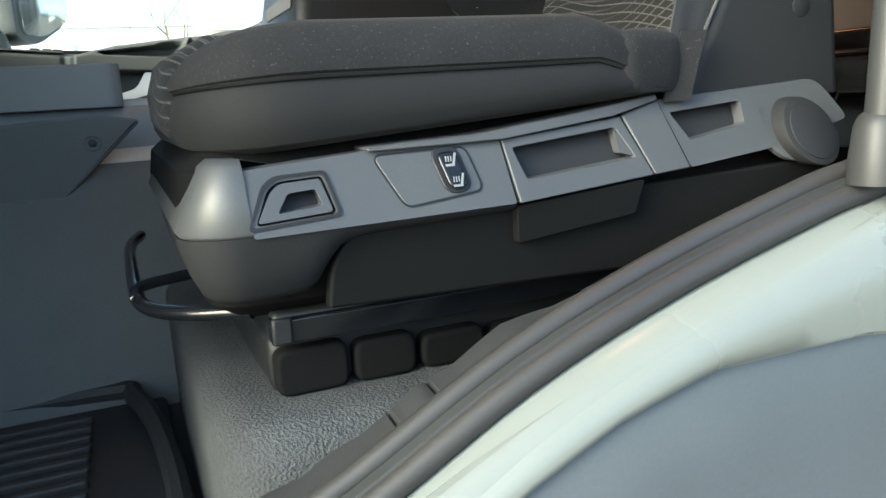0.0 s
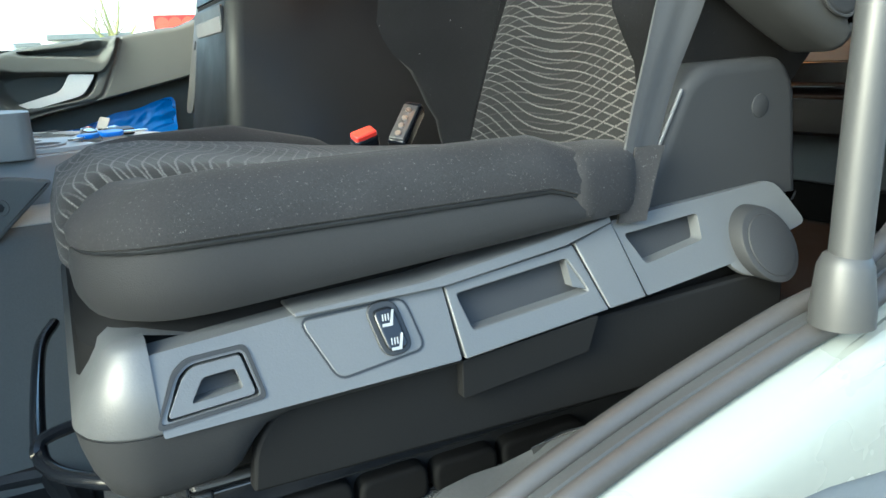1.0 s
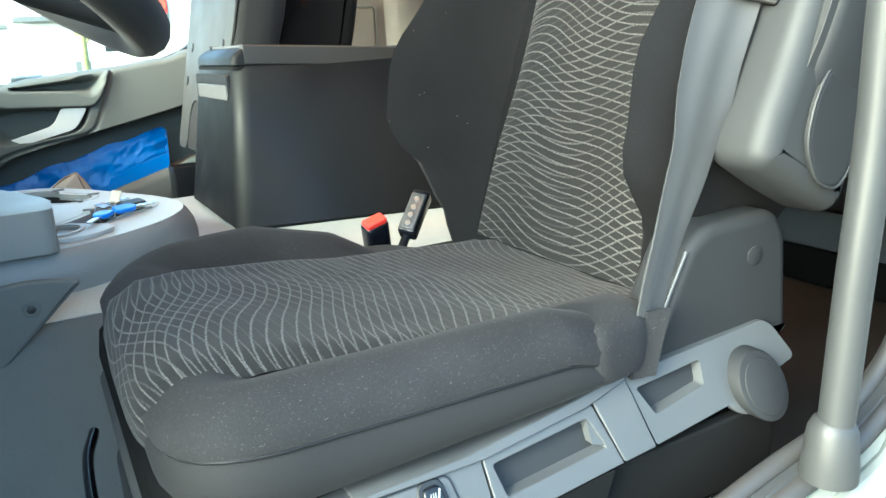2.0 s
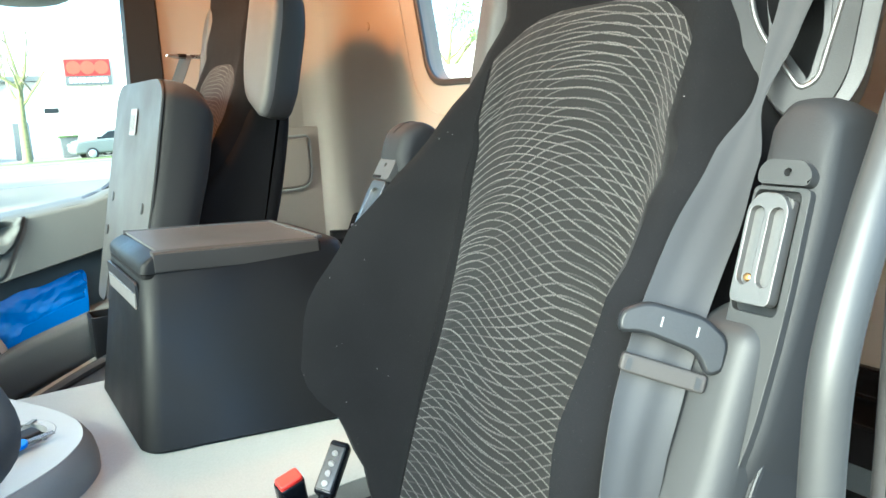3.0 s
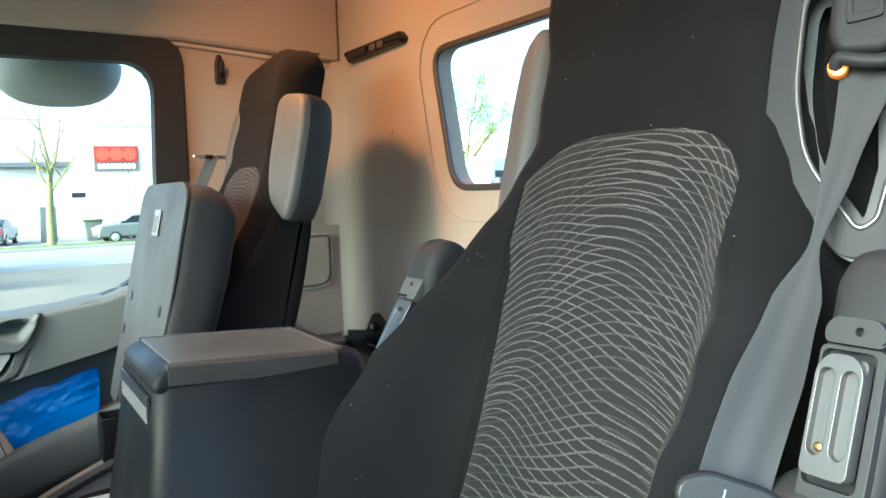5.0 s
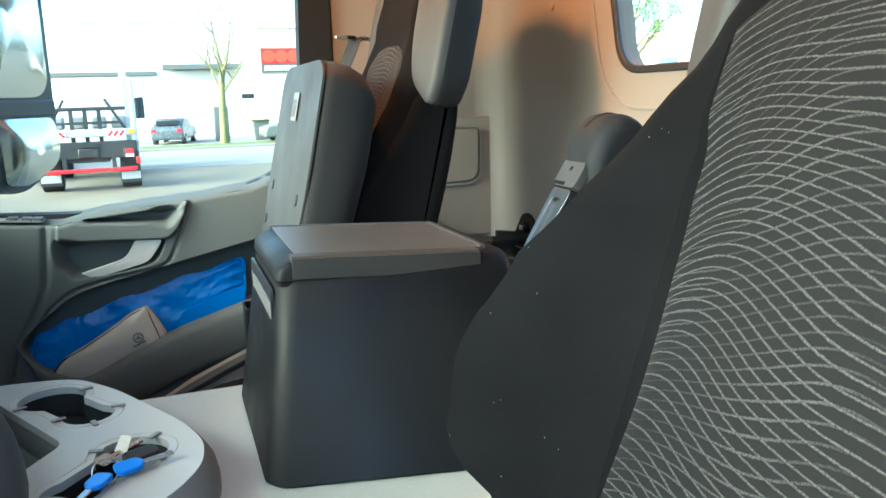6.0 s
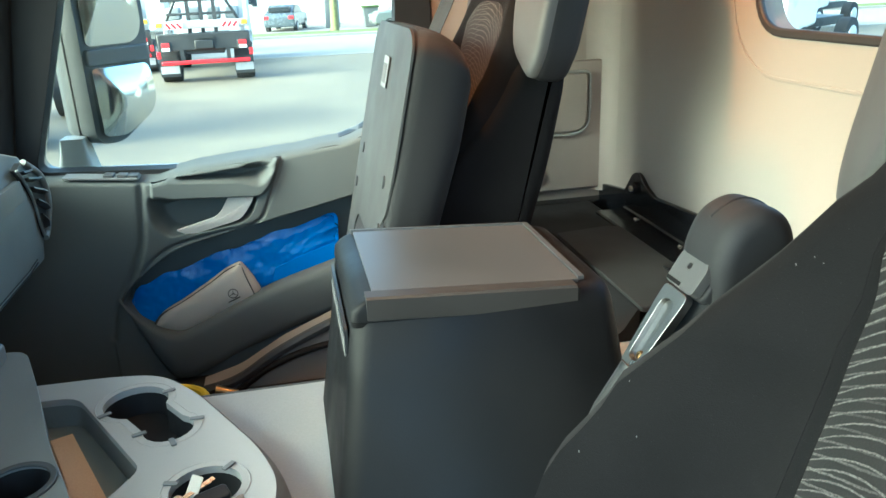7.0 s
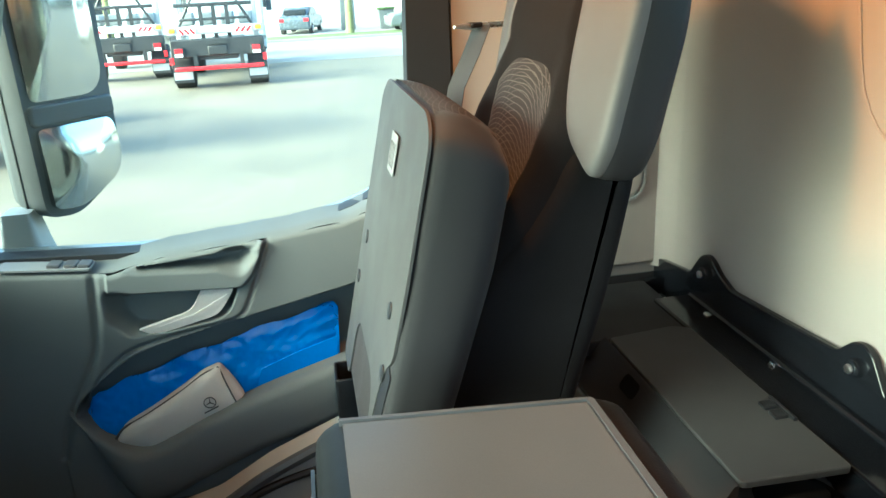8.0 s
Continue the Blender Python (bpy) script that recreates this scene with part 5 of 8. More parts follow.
part("lid_end_gap", box(0.6462, 0.6492, 1.4165, 1.4515, 1.950, 1.9738), "matt_black", cb)
part("lid_panel", loft([[(x, y, z + 0.0035 - 0.060 * (x - 0.40)) for y, z in ((1.4405, 1.9835), (1.4405, 1.9892), (1.692, 1.9892), (1.692, 1.9835))] for x in (0.376, 0.50, 0.655)]), "lid", lid, "smudged grey lid panel", smooth=30)
for x0, x1, y0, y1 in ((0.372, 0.664, 1.694, 1.703), (0.657, 0.666, 1.445, 1.70)):
    part("lid_rim", loft([[(x, y, z + 0.0035 - 0.060 * (x - 0.40)) for y, z in ((y0, 1.980), (y0 + 0.002, 1.9908), (y1 - 0.002, 1.9908), (y1, 1.980))] for x in (x0, x1)]), "plastic_mid", lid, smooth=30)
part("grip_notch", prism(rrect(-1.69, 1.905, -1.44, 1.946, 0.006), 0.004, back_m(0.3405)), "black", cb)
part("grip_plate", prism(rounded([(-1.67, 1.902), (-1.445, 1.902), (-1.445, 1.928), (-1.67, 1.928)], 0.004, 3), 0.003, back_m(0.3375)), "pad_grey", cb, "grey worn grip ledge under the lid", bevel=0.002)


# unseen courtesy lamps set into the ceiling above the seats
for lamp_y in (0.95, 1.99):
    cl = thing("ceiling_lamp", (0.48, lamp_y, ZC), "flat white courtesy lamp, assumed out of view in the ceiling", "lamp", "ceiling lamps")
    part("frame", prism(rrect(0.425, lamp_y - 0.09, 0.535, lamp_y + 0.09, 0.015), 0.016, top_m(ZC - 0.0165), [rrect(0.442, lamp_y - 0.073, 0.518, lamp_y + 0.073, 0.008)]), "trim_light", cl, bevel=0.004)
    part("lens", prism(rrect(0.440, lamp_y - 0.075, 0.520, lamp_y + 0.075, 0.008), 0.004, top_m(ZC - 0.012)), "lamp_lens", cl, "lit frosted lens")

# ---- seats ----
YD = 0.775     # middle of the driver's seat
XC = [(1.66, 0.498), (1.74, 0.522), (2.283, 0.693), (2.40, 0.722), (2.50, 0.742), (2.56, 0.76)]
HW = [(1.66, 0.185), (1.755, 0.200), (1.785, 0.210), (1.81, 0.222), (1.84, 0.235), (1.89, 0.242), (1.97, 0.241), (2.04, 0.236), (2.12, 0.224), (2.17, 0.205), (2.22, 0.184), (2.28, 0.172), (2.34, 0.174), (2.42, 0.178), (2.47, 0.181), (2.54, 0.176)]
BO = [(1.66, 0.035), (1.80, 0.080), (1.88, 0.132), (1.95, 0.143), (2.03, 0.118), (2.08, 0.086), (2.14, 0.046), (2.22, 0.015), (2.29, 0.0)]
TH = [(1.66, 0.09), (1.9, 0.13), (2.2, 0.13), (2.35, 0.115), (2.5, 0.11)]


def back_front(z, w, sideways=1.0):
    """x of the backrest's front at height z and w (-1 to 1) across; sideways scales its bolsters."""
    line = 0.522 + (z - 1.74) * 0.315 if z < 2.283 else table(z, XC)
    a = abs(w)
    t = min(1.0, max(0.0, (a * (table(z, HW) / 0.241 if z < 1.9 else 1.0) - 0.57) / 0.34))
    x = line - sideways * table(z, BO) * t * t * (3 - 2 * t)
    if a > 0.84:
        x += 0.06 * ((a - 0.84) / 0.16) ** 2.4
    return x


def wing_out(z, w, cy):
    """How much wider the driver's backrest bulges on its tunnel side."""
    return 1.0 if w <= 0 or cy > 1.5 else 1 + table(z, [(1.66, 0.0), (1.72, 0.03), (1.76, 0.085), (1.80, 0.125), (1.85, 0.175), (1.91, 0.215), (1.97, 0.225), (2.04, 0.18), (2.1, 0.115), (2.15, 0.085), (2.2, 0.07), (2.25, 0.04), (2.28, 0.02), (2.34, 0), (2.6, 0)])


def backrest_body(cy, sideways=1.0, widest=0.3):
    loops = []
    zs = [1.66 + 0.02 * i for i in range(42)] + [2.49, 2.505, 2.518, 2.528, 2.534, 2.538]
    for z in zs:
        hw = min(widest, table(z, HW))
        top = max(0.0, (z - 2.46) / 0.078)
        shrink = 1 - 0.24 * top ** 4
        loop = []
        th = table(z, TH)
        mid = cy + table(z, [(2.26, 0.0), (2.34, 0.012), (2.46, 0.026)])
        for k in range(33):
            w = -1 + k / 16
            x = back_front(z, w, sideways) + 0.045 * top ** 3
            loop.append((x, mid + hw * w * shrink * wing_out(z, w, cy), z + 0.020 * top ** 2 * (1 - 1.2 * w * w)))
        line = back_front(z, 0) + th - 0.03 * top ** 3
        for k in range(13):
            w = 1 - 2 * k / 12
            loop.append((line + 0.02 * (1 - w * w), mid + hw * w * 0.94 * shrink * wing_out(z, w, cy), z + 0.020 * top ** 2 * (1 - 1.2 * w * w)))
        loops.append(loop)
    return loft(loops)


def back_insert(cy, z0=1.735, z1=2.276, hw=0.148, sideways=1.0):
    def fn(u, v):
        zt = z1 - 0.046 * abs(2 * u - 1) ** 3.8
        z = lerp(z0, zt, v)
        y = lerp(-hw - table(z, [(1.85, 0.0), (1.98, 0.006), (2.20, 0.007)]), hw - table(z, [(1.80, 0.0), (1.95, 0.007), (2.10, 0.006), (2.20, 0.001)]), u)
        w = y / table(z, HW)
        bulge = 0.0045 * min(1, 30 * u * (1 - u), 25 * v * (1 - v) + 0.1)
        return (back_front(z, w, sideways) - bulge, cy + y, z)
    return sheet(fn, 26, 60, lambda u, v: ((2 * u - 1) * hw, v * (z1 - z0) * 1.05))


def armrest(seat, o):
    """A folded-up armrest: padded head, bracket with a pin hole, silver grooved link in a dark slot."""
    m = local(o, (0, -1, 0), (0.30, 0, 0.95))
    pad = rounded([(-0.016, 0.106), (-0.006, 0.118), (0.022, 0.118), (0.037, 0.104), (0.041, 0.04), (0.038, -0.06), (0.031, -0.15), (0.014, -0.205), (-0.002, -0.205), (-0.012, -0.15), (-0.016, -0.05)], [0.02, 0.02, 0.02, 0.02, 0.04, 0.06, 0.05, 0.02, 0.02, 0.05, 0.06], 5)
    ar = part("armrest", pillow(pad, [(0.5, -0.108), (0.82, -0.106), (0.92, -0.100), (0.98, -0.088), (1.0, -0.070), (1.0, -0.045), (0.985, -0.028), (0.95, -0.014), (0.88, -0.006), (0.6, -0.0045)], m), "plastic", seat, "charcoal padded armrest folded up", smooth=70)
    # front fairing: flat about the slot, rounded below it
    fair = rounded([(-0.0125, 0.044), (0.0315, 0.044), (0.0325, -0.05), (0.027, -0.14), (0.013, -0.198), (-0.002, -0.198), (-0.010, -0.14), (-0.0125, -0.05)], [0.006, 0.006, 0.05, 0.05, 0.014, 0.014, 0.05, 0.05], 4)
    slot = rrect(-0.0105, -0.048, 0.0255, 0.041, 0.005)
    part("fairing", prism(fair, 0.010, m @ Matrix.Translation((0, 0, -0.008)), [slot]), "arm_grey", ar, "satin grey arm fairing", bevel=0.004, seg=3)
    part("slot_floor", prism(grow(slot, 0.002), 0.003, m @ Matrix.Translation((0, 0, -0.0075))), "black", ar)
    body = rounded([(0.572, 2.040), (0.556, 2.006), (0.536, 1.955), (0.514, 1.905), (0.507, 1.876), (0.555, 1.846), (0.602, 1.822), (0.616, 1.832), (0.632, 1.88), (0.643, 1.93), (0.655, 1.99), (0.662, 2.035), (0.650, 2.05), (0.60, 2.048)], [0.01, 0.04, 0.04, 0.03, 0.02, 0.03, 0.015, 0.015, 0.04, 0.04, 0.04, 0.02, 0.01, 0.01], 5)
    part("arm_body", soft(body, 0.0, 0.064, 0.019, side_m(0.552), None, 6), "arm_grey", ar, "satin grey tapered arm body", smooth=70)
    leaf = rounded([(0.650, 2.045), (0.609, 1.977), (0.562, 1.933), (0.551, 1.888), (0.568, 1.855), (0.594, 1.846), (0.613, 1.868), (0.630, 1.93)], [0.01, 0.04, 0.03, 0.02, 0.015, 0.015, 0.02, 0.05], 6)
    part("arm_panel", soft(leaf, 0.0, 0.006, 0.004, side_m(0.4895), both=False), "plastic", ar, "charcoal teardrop panel on the arm")
    part("panel_bead", tube([(a, 0.4845, b) for a, b in leaf + leaf[:1]], 0.0014, 6), "arm_grey", ar)
    hole = [(0.013 + 0.0030 * math.cos(a), 0.054 + 0.0030 * math.sin(a)) for a in [2 * math.pi * i / 14 for i in range(14)]]
    cap = rounded([(-0.009, 0.045), (0.030, 0.045), (0.0315, 0.054), (0.024, 0.063), (-0.004, 0.063), (-0.010, 0.056)], 0.005, 4)
    part("bracket", prism(cap, 0.011, m @ Matrix.Translation((0, 0, -0.006)), [hole]), "arm_grey", ar, "grey bracket with pin hole", bevel=0.005, seg=3)
    part("bracket_pin", disc(m @ Vector((0.013, 0.054, -0.004)), m.to_3x3() @ Vector((0, 0, 1)), 0.006, 0.002, 14), "black", ar)
    g1, g2 = rrect(-0.0058, -0.029, 0.0052, 0.028, 0.0054, 6), rrect(0.0095, -0.029, 0.0205, 0.028, 0.0054, 6)
    ln = part("link", prism(rounded([(-0.0085, -0.042), (0.0232, -0.042), (0.0232, 0.028), (0.016, 0.038), (-0.001, 0.038), (-0.0085, 0.028)], 0.006, 4), 0.011, m @ Matrix.Translation((0, 0, -0.001)), [g1, g2]), "silver", ar, "satin silver grooved link", bevel=0.0028, seg=3)
    part("link_floor", prism(rrect(-0.0075, -0.040, 0.0222, 0.036, 0.004), 0.006, m @ Matrix.Translation((0, 0, -0.002))), "silver", ln)
    part("link_rivet", disc(m @ Vector((-0.0005, -0.0235, 0.0035)), m.to_3x3() @ Vector((0, 0, 1)), 0.0032, 0.0025, 12, None, 0.001), "brass", ln, "small brass-coloured rivet")
    return ar


def ear(seat, o, s, opening, name, across=(0.47, -0.88)):
    """Shoulder wing of the backrest; with an opening for the belt guide, or plain and padded."""
    m = local(o, (across[0], across[1] * s, 0), (0.2, 0, 0.98))
    if s < 0:
        m = m @ Matrix.Diagonal((1, 1, -1, 1))
    out = rounded([(-0.060, 0.133), (0.030, 0.122), (0.062, 0.096), (0.062, 0.055), (0.036, -0.10), (0.016, -0.132), (-0.020, -0.132), (-0.082, -0.045), (-0.074, 0.06)], [0.012, 0.03, 0.03, 0.03, 0.02, 0.015, 0.02, 0.03, 0.03], 5)
    hole = rounded([(-0.040, 0.098), (0.040, 0.094), (0.043, 0.07), (0.026, -0.02), (0.006, -0.100), (-0.006, -0.108), (-0.046, -0.05), (-0.054, 0.01), (-0.048, 0.08)], [0.03, 0.008, 0.01, 0.02, 0.01, 0.008, 0.02, 0.02, 0.02], 5)
    if opening:
        face = rounded([(-0.060, 0.133), (0.020, 0.124), (0.051, 0.104), (0.052, 0.055), (0.030, -0.10), (0.012, -0.130), (-0.020, -0.132), (-0.082, -0.045), (-0.074, 0.06)], [0.012, 0.02, 0.02, 0.03, 0.02, 0.015, 0.02, 0.03, 0.03], 5)
        e = part(name, prism(face, 0.07, m @ Matrix.Translation((0, 0, -0.075)), [hole]), "plastic", seat, "dark grey shoulder wing with belt opening", bevel=0.010, seg=3)
        # silver stands in for the light lines along a dark rim
        part("wing_rim", prism(grow(hole, 0.004), 0.007, m @ Matrix.Translation((0, 0, -0.010)), [grow(hole, -0.001)]), "silver", e, "silver line for the light along the belt opening's edge", bevel=0.002)
        part("inner_rim", prism(grow(hole, 0.004), 0.02, m @ Matrix.Translation((0, 0, -0.055)), [grow(hole, -0.009)]), "black", e, bevel=0.003)
        part("wing_back", prism(grow(hole, 0.01), 0.005, m @ Matrix.Translation((0, 0, -0.066))), "matt_black", e)
        part("wing_side", prism(grow(out, 0.004), 0.085, m @ Matrix.Translation((0.004, 0, -0.094)), [grow(hole, 0.004)]), "black", e, bevel=0.014, seg=4)
        g = part("guide_cover", soft(rounded([(-0.026, 0.092), (0.026, 0.090), (0.026, 0.042), (0.012, 0.032), (-0.022, 0.034), (-0.030, 0.05)], 0.009, 4), -0.05, 0.006, 0.008, m), "plastic", e, "charcoal belt guide cover")
        part("height_latch", prism(rounded([(-0.016, 0.088), (0.012, 0.088), (0.012, 0.060), (-0.016, 0.056)], 0.004, 3), 0.004, m @ Matrix.Translation((0, 0, 0.005)), [rounded([(-0.011, 0.084), (0.008, 0.084), (0.008, 0.066), (-0.011, 0.063)], 0.003, 3)]), "plastic", g, bevel=0.001)
        part("guide_loop", tube([m @ Vector(p) for p in curve([(-0.024, 0.022, 0.002), (-0.020, 0.028, 0.008), (-0.006, 0.024, 0.010), (0.012, 0.022, 0.010), (0.024, 0.026, 0.008), (0.030, 0.016, 0.002), (0.022, 0.008, -0.004)], 5)], 0.0062, 10), "plastic", e, "black belt guide loop")
        part("guide_boss", disc(m @ Vector((-0.022, 0.022, -0.004)), m.to_3x3() @ Vector((0, 0, 1)), 0.0085, 0.010, 18, None, 0.003), "orange", e, "orange ring on the belt guide")
        part("guide_rail", box(-0.022, -0.018, -0.04, 0.03, -0.06, -0.03, None, m), "plastic_mid", e)
        part("guide_rail", box(0.008, 0.014, -0.085, 0.0, -0.06, -0.03, None, m), "black", e)
    else:
        out = rounded([(-0.068, 0.138), (0.050, 0.126), (0.064, 0.055), (0.050, -0.13), (0.026, -0.178), (-0.058, -0.125), (-0.076, -0.04)], [0.04, 0.05, 0.08, 0.04, 0.025, 0.04, 0.06], 8)
        e = part(name, pillow(out, [(0.80, -0.078), (0.93, -0.070), (0.985, -0.058), (1.0, -0.04), (1.0, -0.02), (0.985, -0.010), (0.95, -0.006)], m), "plastic", seat, "charcoal side of the shoulder wing")
        part("wing_pad", pillow(out, [(0.975, -0.014), (0.985, -0.006), (0.975, 0.002), (0.94, 0.0075), (0.86, 0.0105), (0.7, 0.0125), (0.45, 0.0137), (0.15, 0.0143)], m), "pad_grey", e, "grey padded front of the shoulder wing", smooth=70)
    return e


def buckle(seat, o, axis, spin, cap, label, slim=1.0):
    m = Matrix.Translation(o) @ Vector(axis).to_track_quat("Z", "Y").to_matrix().to_4x4() @ pose(0, 0, 0, 0, 0, spin) @ Matrix.Diagonal((slim, 1, 1, 1))
    b = part("buckle", soft(rrect(-0.018, -0.012, 0.018, 0.012, 0.006), 0.0, 0.07, 0.005, m), "gloss_black", seat, label)
    if cap == "red":
        part("release_button", soft(rrect(-0.016, -0.010, 0.016, 0.010, 0.004), 0.066, 0.076, 0.003, m), "red", b)
    else:
        part("tongue_plate", soft(rrect(-0.015, 0.006, 0.015, 0.0145, 0.003), 0.004, 0.062, 0.002, m), "silver", b)
        for q in range(4):
            part("rivet", disc(m @ Vector((0, 0.0145, 0.012 + 0.013 * q)), m.to_3x3() @ Vector((0, 1, 0)), 0.004, 0.002, 12), "steel", b)
    part("stalk", tube([m @ Vector((0, 0, 0.002)), m @ Vector((0, 0, -0.05)), m @ Vector((0.004, 0, -0.10))], 0.006, 8), "gloss_black", b)
    return b


# driver's seat
ds = thing("driver_seat", (0.35, YD, 1.527), "black cloth driver's seat with wave-patterned panels and belt", "seat", "cab seats")

# cushion: vinyl side band below, pile cloth above, patterned insert
foot = rounded([(0.056, 0.516), (0.36, 0.507), (0.432, 0.520), (0.455, 0.585), (0.535, 0.60), (0.535, 0.95), (0.455, 0.965), (0.432, 1.025), (0.36, 1.043), (0.20, 1.045), (0.105, 1.010), (0.056, 0.935)], [0.085, 0.1, 0.035, 0.03, 0.02, 0.02, 0.03, 0.035, 0.1, 0.08, 0.06, 0.04], 8)


def dip(a, b, h):
    """The top sinks towards the backrest and is raised along both sides."""
    up = max(0.0, min(1.0, (h - 1.70) / 0.05))
    q = max(0.0, min(1.0, (0.15 - a) / 0.11))
    return -0.33 * max(0.0, a - 0.345) * up + 0.07 * max(0.0, a - 0.10) * (1 - up) - 0.024 * q * q * max(0.0, min(1.0, (h - 1.735) / 0.04)) - (0.007 + 0.26 * max(0.0, a - 0.25)) * max(0.0, min(1.0, (b - 0.90) / 0.08)) * up


cu = part("cushion", stack(foot, [(-0.020, 1.699), (-0.006, 1.7035), (-0.001, 1.713), (0.0, 1.724), (-0.002, 1.737), (-0.006, 1.7455)], None, None, dip), "vinyl_dark", ds, "black coated cushion side")
part("cushion_top", stack(foot, [(-0.006, 1.744), (-0.001, 1.7485), (-0.001, 1.759), (-0.006, 1.769), (-0.016, 1.778), (-0.030, 1.782), (-0.046, 1.780), (-0.070, 1.768), (-0.085, 1.755), (-0.12, 1.738), (-0.16, 1.722), (-0.20, 1.715)], None, None, dip), "velvet_dusty", cu, "black pile cloth with lint")
part("seam", tube([(a, b, 1.7455 + dip(a, b, 1.7455)) for a, b in grow(foot, -0.0035)] + [(*grow(foot, -0.0035)[0], 1.7445)], 0.0016, 5), "black", cu)


def nose_fn(u, v):
    y = lerp(table(v, [(0.0, 0.598), (0.3, 0.588), (1.0, 0.580)]), table(v, [(0.0, 0.850), (0.3, 0.866), (0.6, 0.880), (1.0, 0.920)]), u)
    prof = [(0.0640, 1.7025), (0.0500, 1.721), (0.0495, 1.744), (0.057, 1.767), (0.084, 1.781), (0.13, 1.780), (0.2, 1.771), (0.3, 1.757), (0.4, 1.745), (0.53, 1.732)]
    k = v * (len(prof) - 1)
    i = min(int(k), len(prof) - 2)
    a, b = prof[i], prof[i + 1]
    x, z = lerp(a[0], b[0], k - i), lerp(a[1], b[1], k - i)
    e = min(1.0, 14 * u * (1 - u))
    lo = abs(2 * u - 1)
    tuck = lo ** 9 * max(0.0, 1 - abs(v - 0.36) / 0.30)
    return (x + 0.017 * lo ** 4 * max(0.0, 1 - 1.9 * v) + 0.016 * tuck, y, z - 0.012 * tuck - 0.004 * (1 - e) - 0.005 * lo ** 8 * min(1.0, max(0.0, v - 0.35) * 8) + 0.0025 * noise.noise((x * 15, y * 15, 0)) + 0.010 * max(0, lo - 0.6) ** 1.5)


run = [0.0, 0.022, 0.043, 0.065, 0.096, 0.141, 0.211, 0.311, 0.411, 0.541]
part("cushion_insert", sheet(nose_fn, 40, 54, lambda u, v: (lerp(0.585, 0.88, u), run[min(9, int(v * 9))] + (run[min(9, int(v * 9) + 1)] - run[min(9, int(v * 9))]) * (v * 9 - int(v * 9)))), "wave", cu, "wave-patterned cloth")

lobe = rounded([(0.360, 0.506), (0.425, 0.518), (0.452, 0.548), (0.445, 0.590), (0.360, 0.590)], [0.02, 0.03, 0.03, 0.02, 0.02], 5)
part("cushion_lobe", pillow(lobe, [(0.93, 1.722), (0.985, 1.728), (1.0, 1.738), (1.0, 1.748), (0.96, 1.758), (0.85, 1.765), (0.6, 1.769), (0.2, 1.771)], top_m(0)), "velvet_dusty", cu, smooth=70)

br = part("backrest", backrest_body(YD), "velvet", ds, "black pile cloth backrest with fixed headrest", smooth=60)
part("back_insert", back_insert(YD), "wave", br, "wave-patterned cloth", smooth=60)
for yy in (-0.149, 0.149):
    part("back_seam", tube([(back_front(z, yy / table(z, HW)) - 0.001, YD + yy, z) for z in [1.74 + 0.03 * i for i in range(17)]], 0.0007, 5), "velvet", br)
shell_o = rounded([(0.555, 1.85), (0.63, 1.87), (0.665, 1.95), (0.69, 2.02), (0.69, 2.06), (0.64, 2.06), (0.60, 2.00), (0.545, 1.90)], [0.02, 0.03, 0.05, 0.02, 0.02, 0.03, 0.1, 0.03], 5)
part("side_shell", soft(shell_o, 0.0, 0.05, 0.02, Matrix.Translation((0.06, 0, 0)) @ side_m(0.99)), "plastic", ds, "charcoal seat back side shell")
armrest(ds, (0.600, 0.511, 2.096))


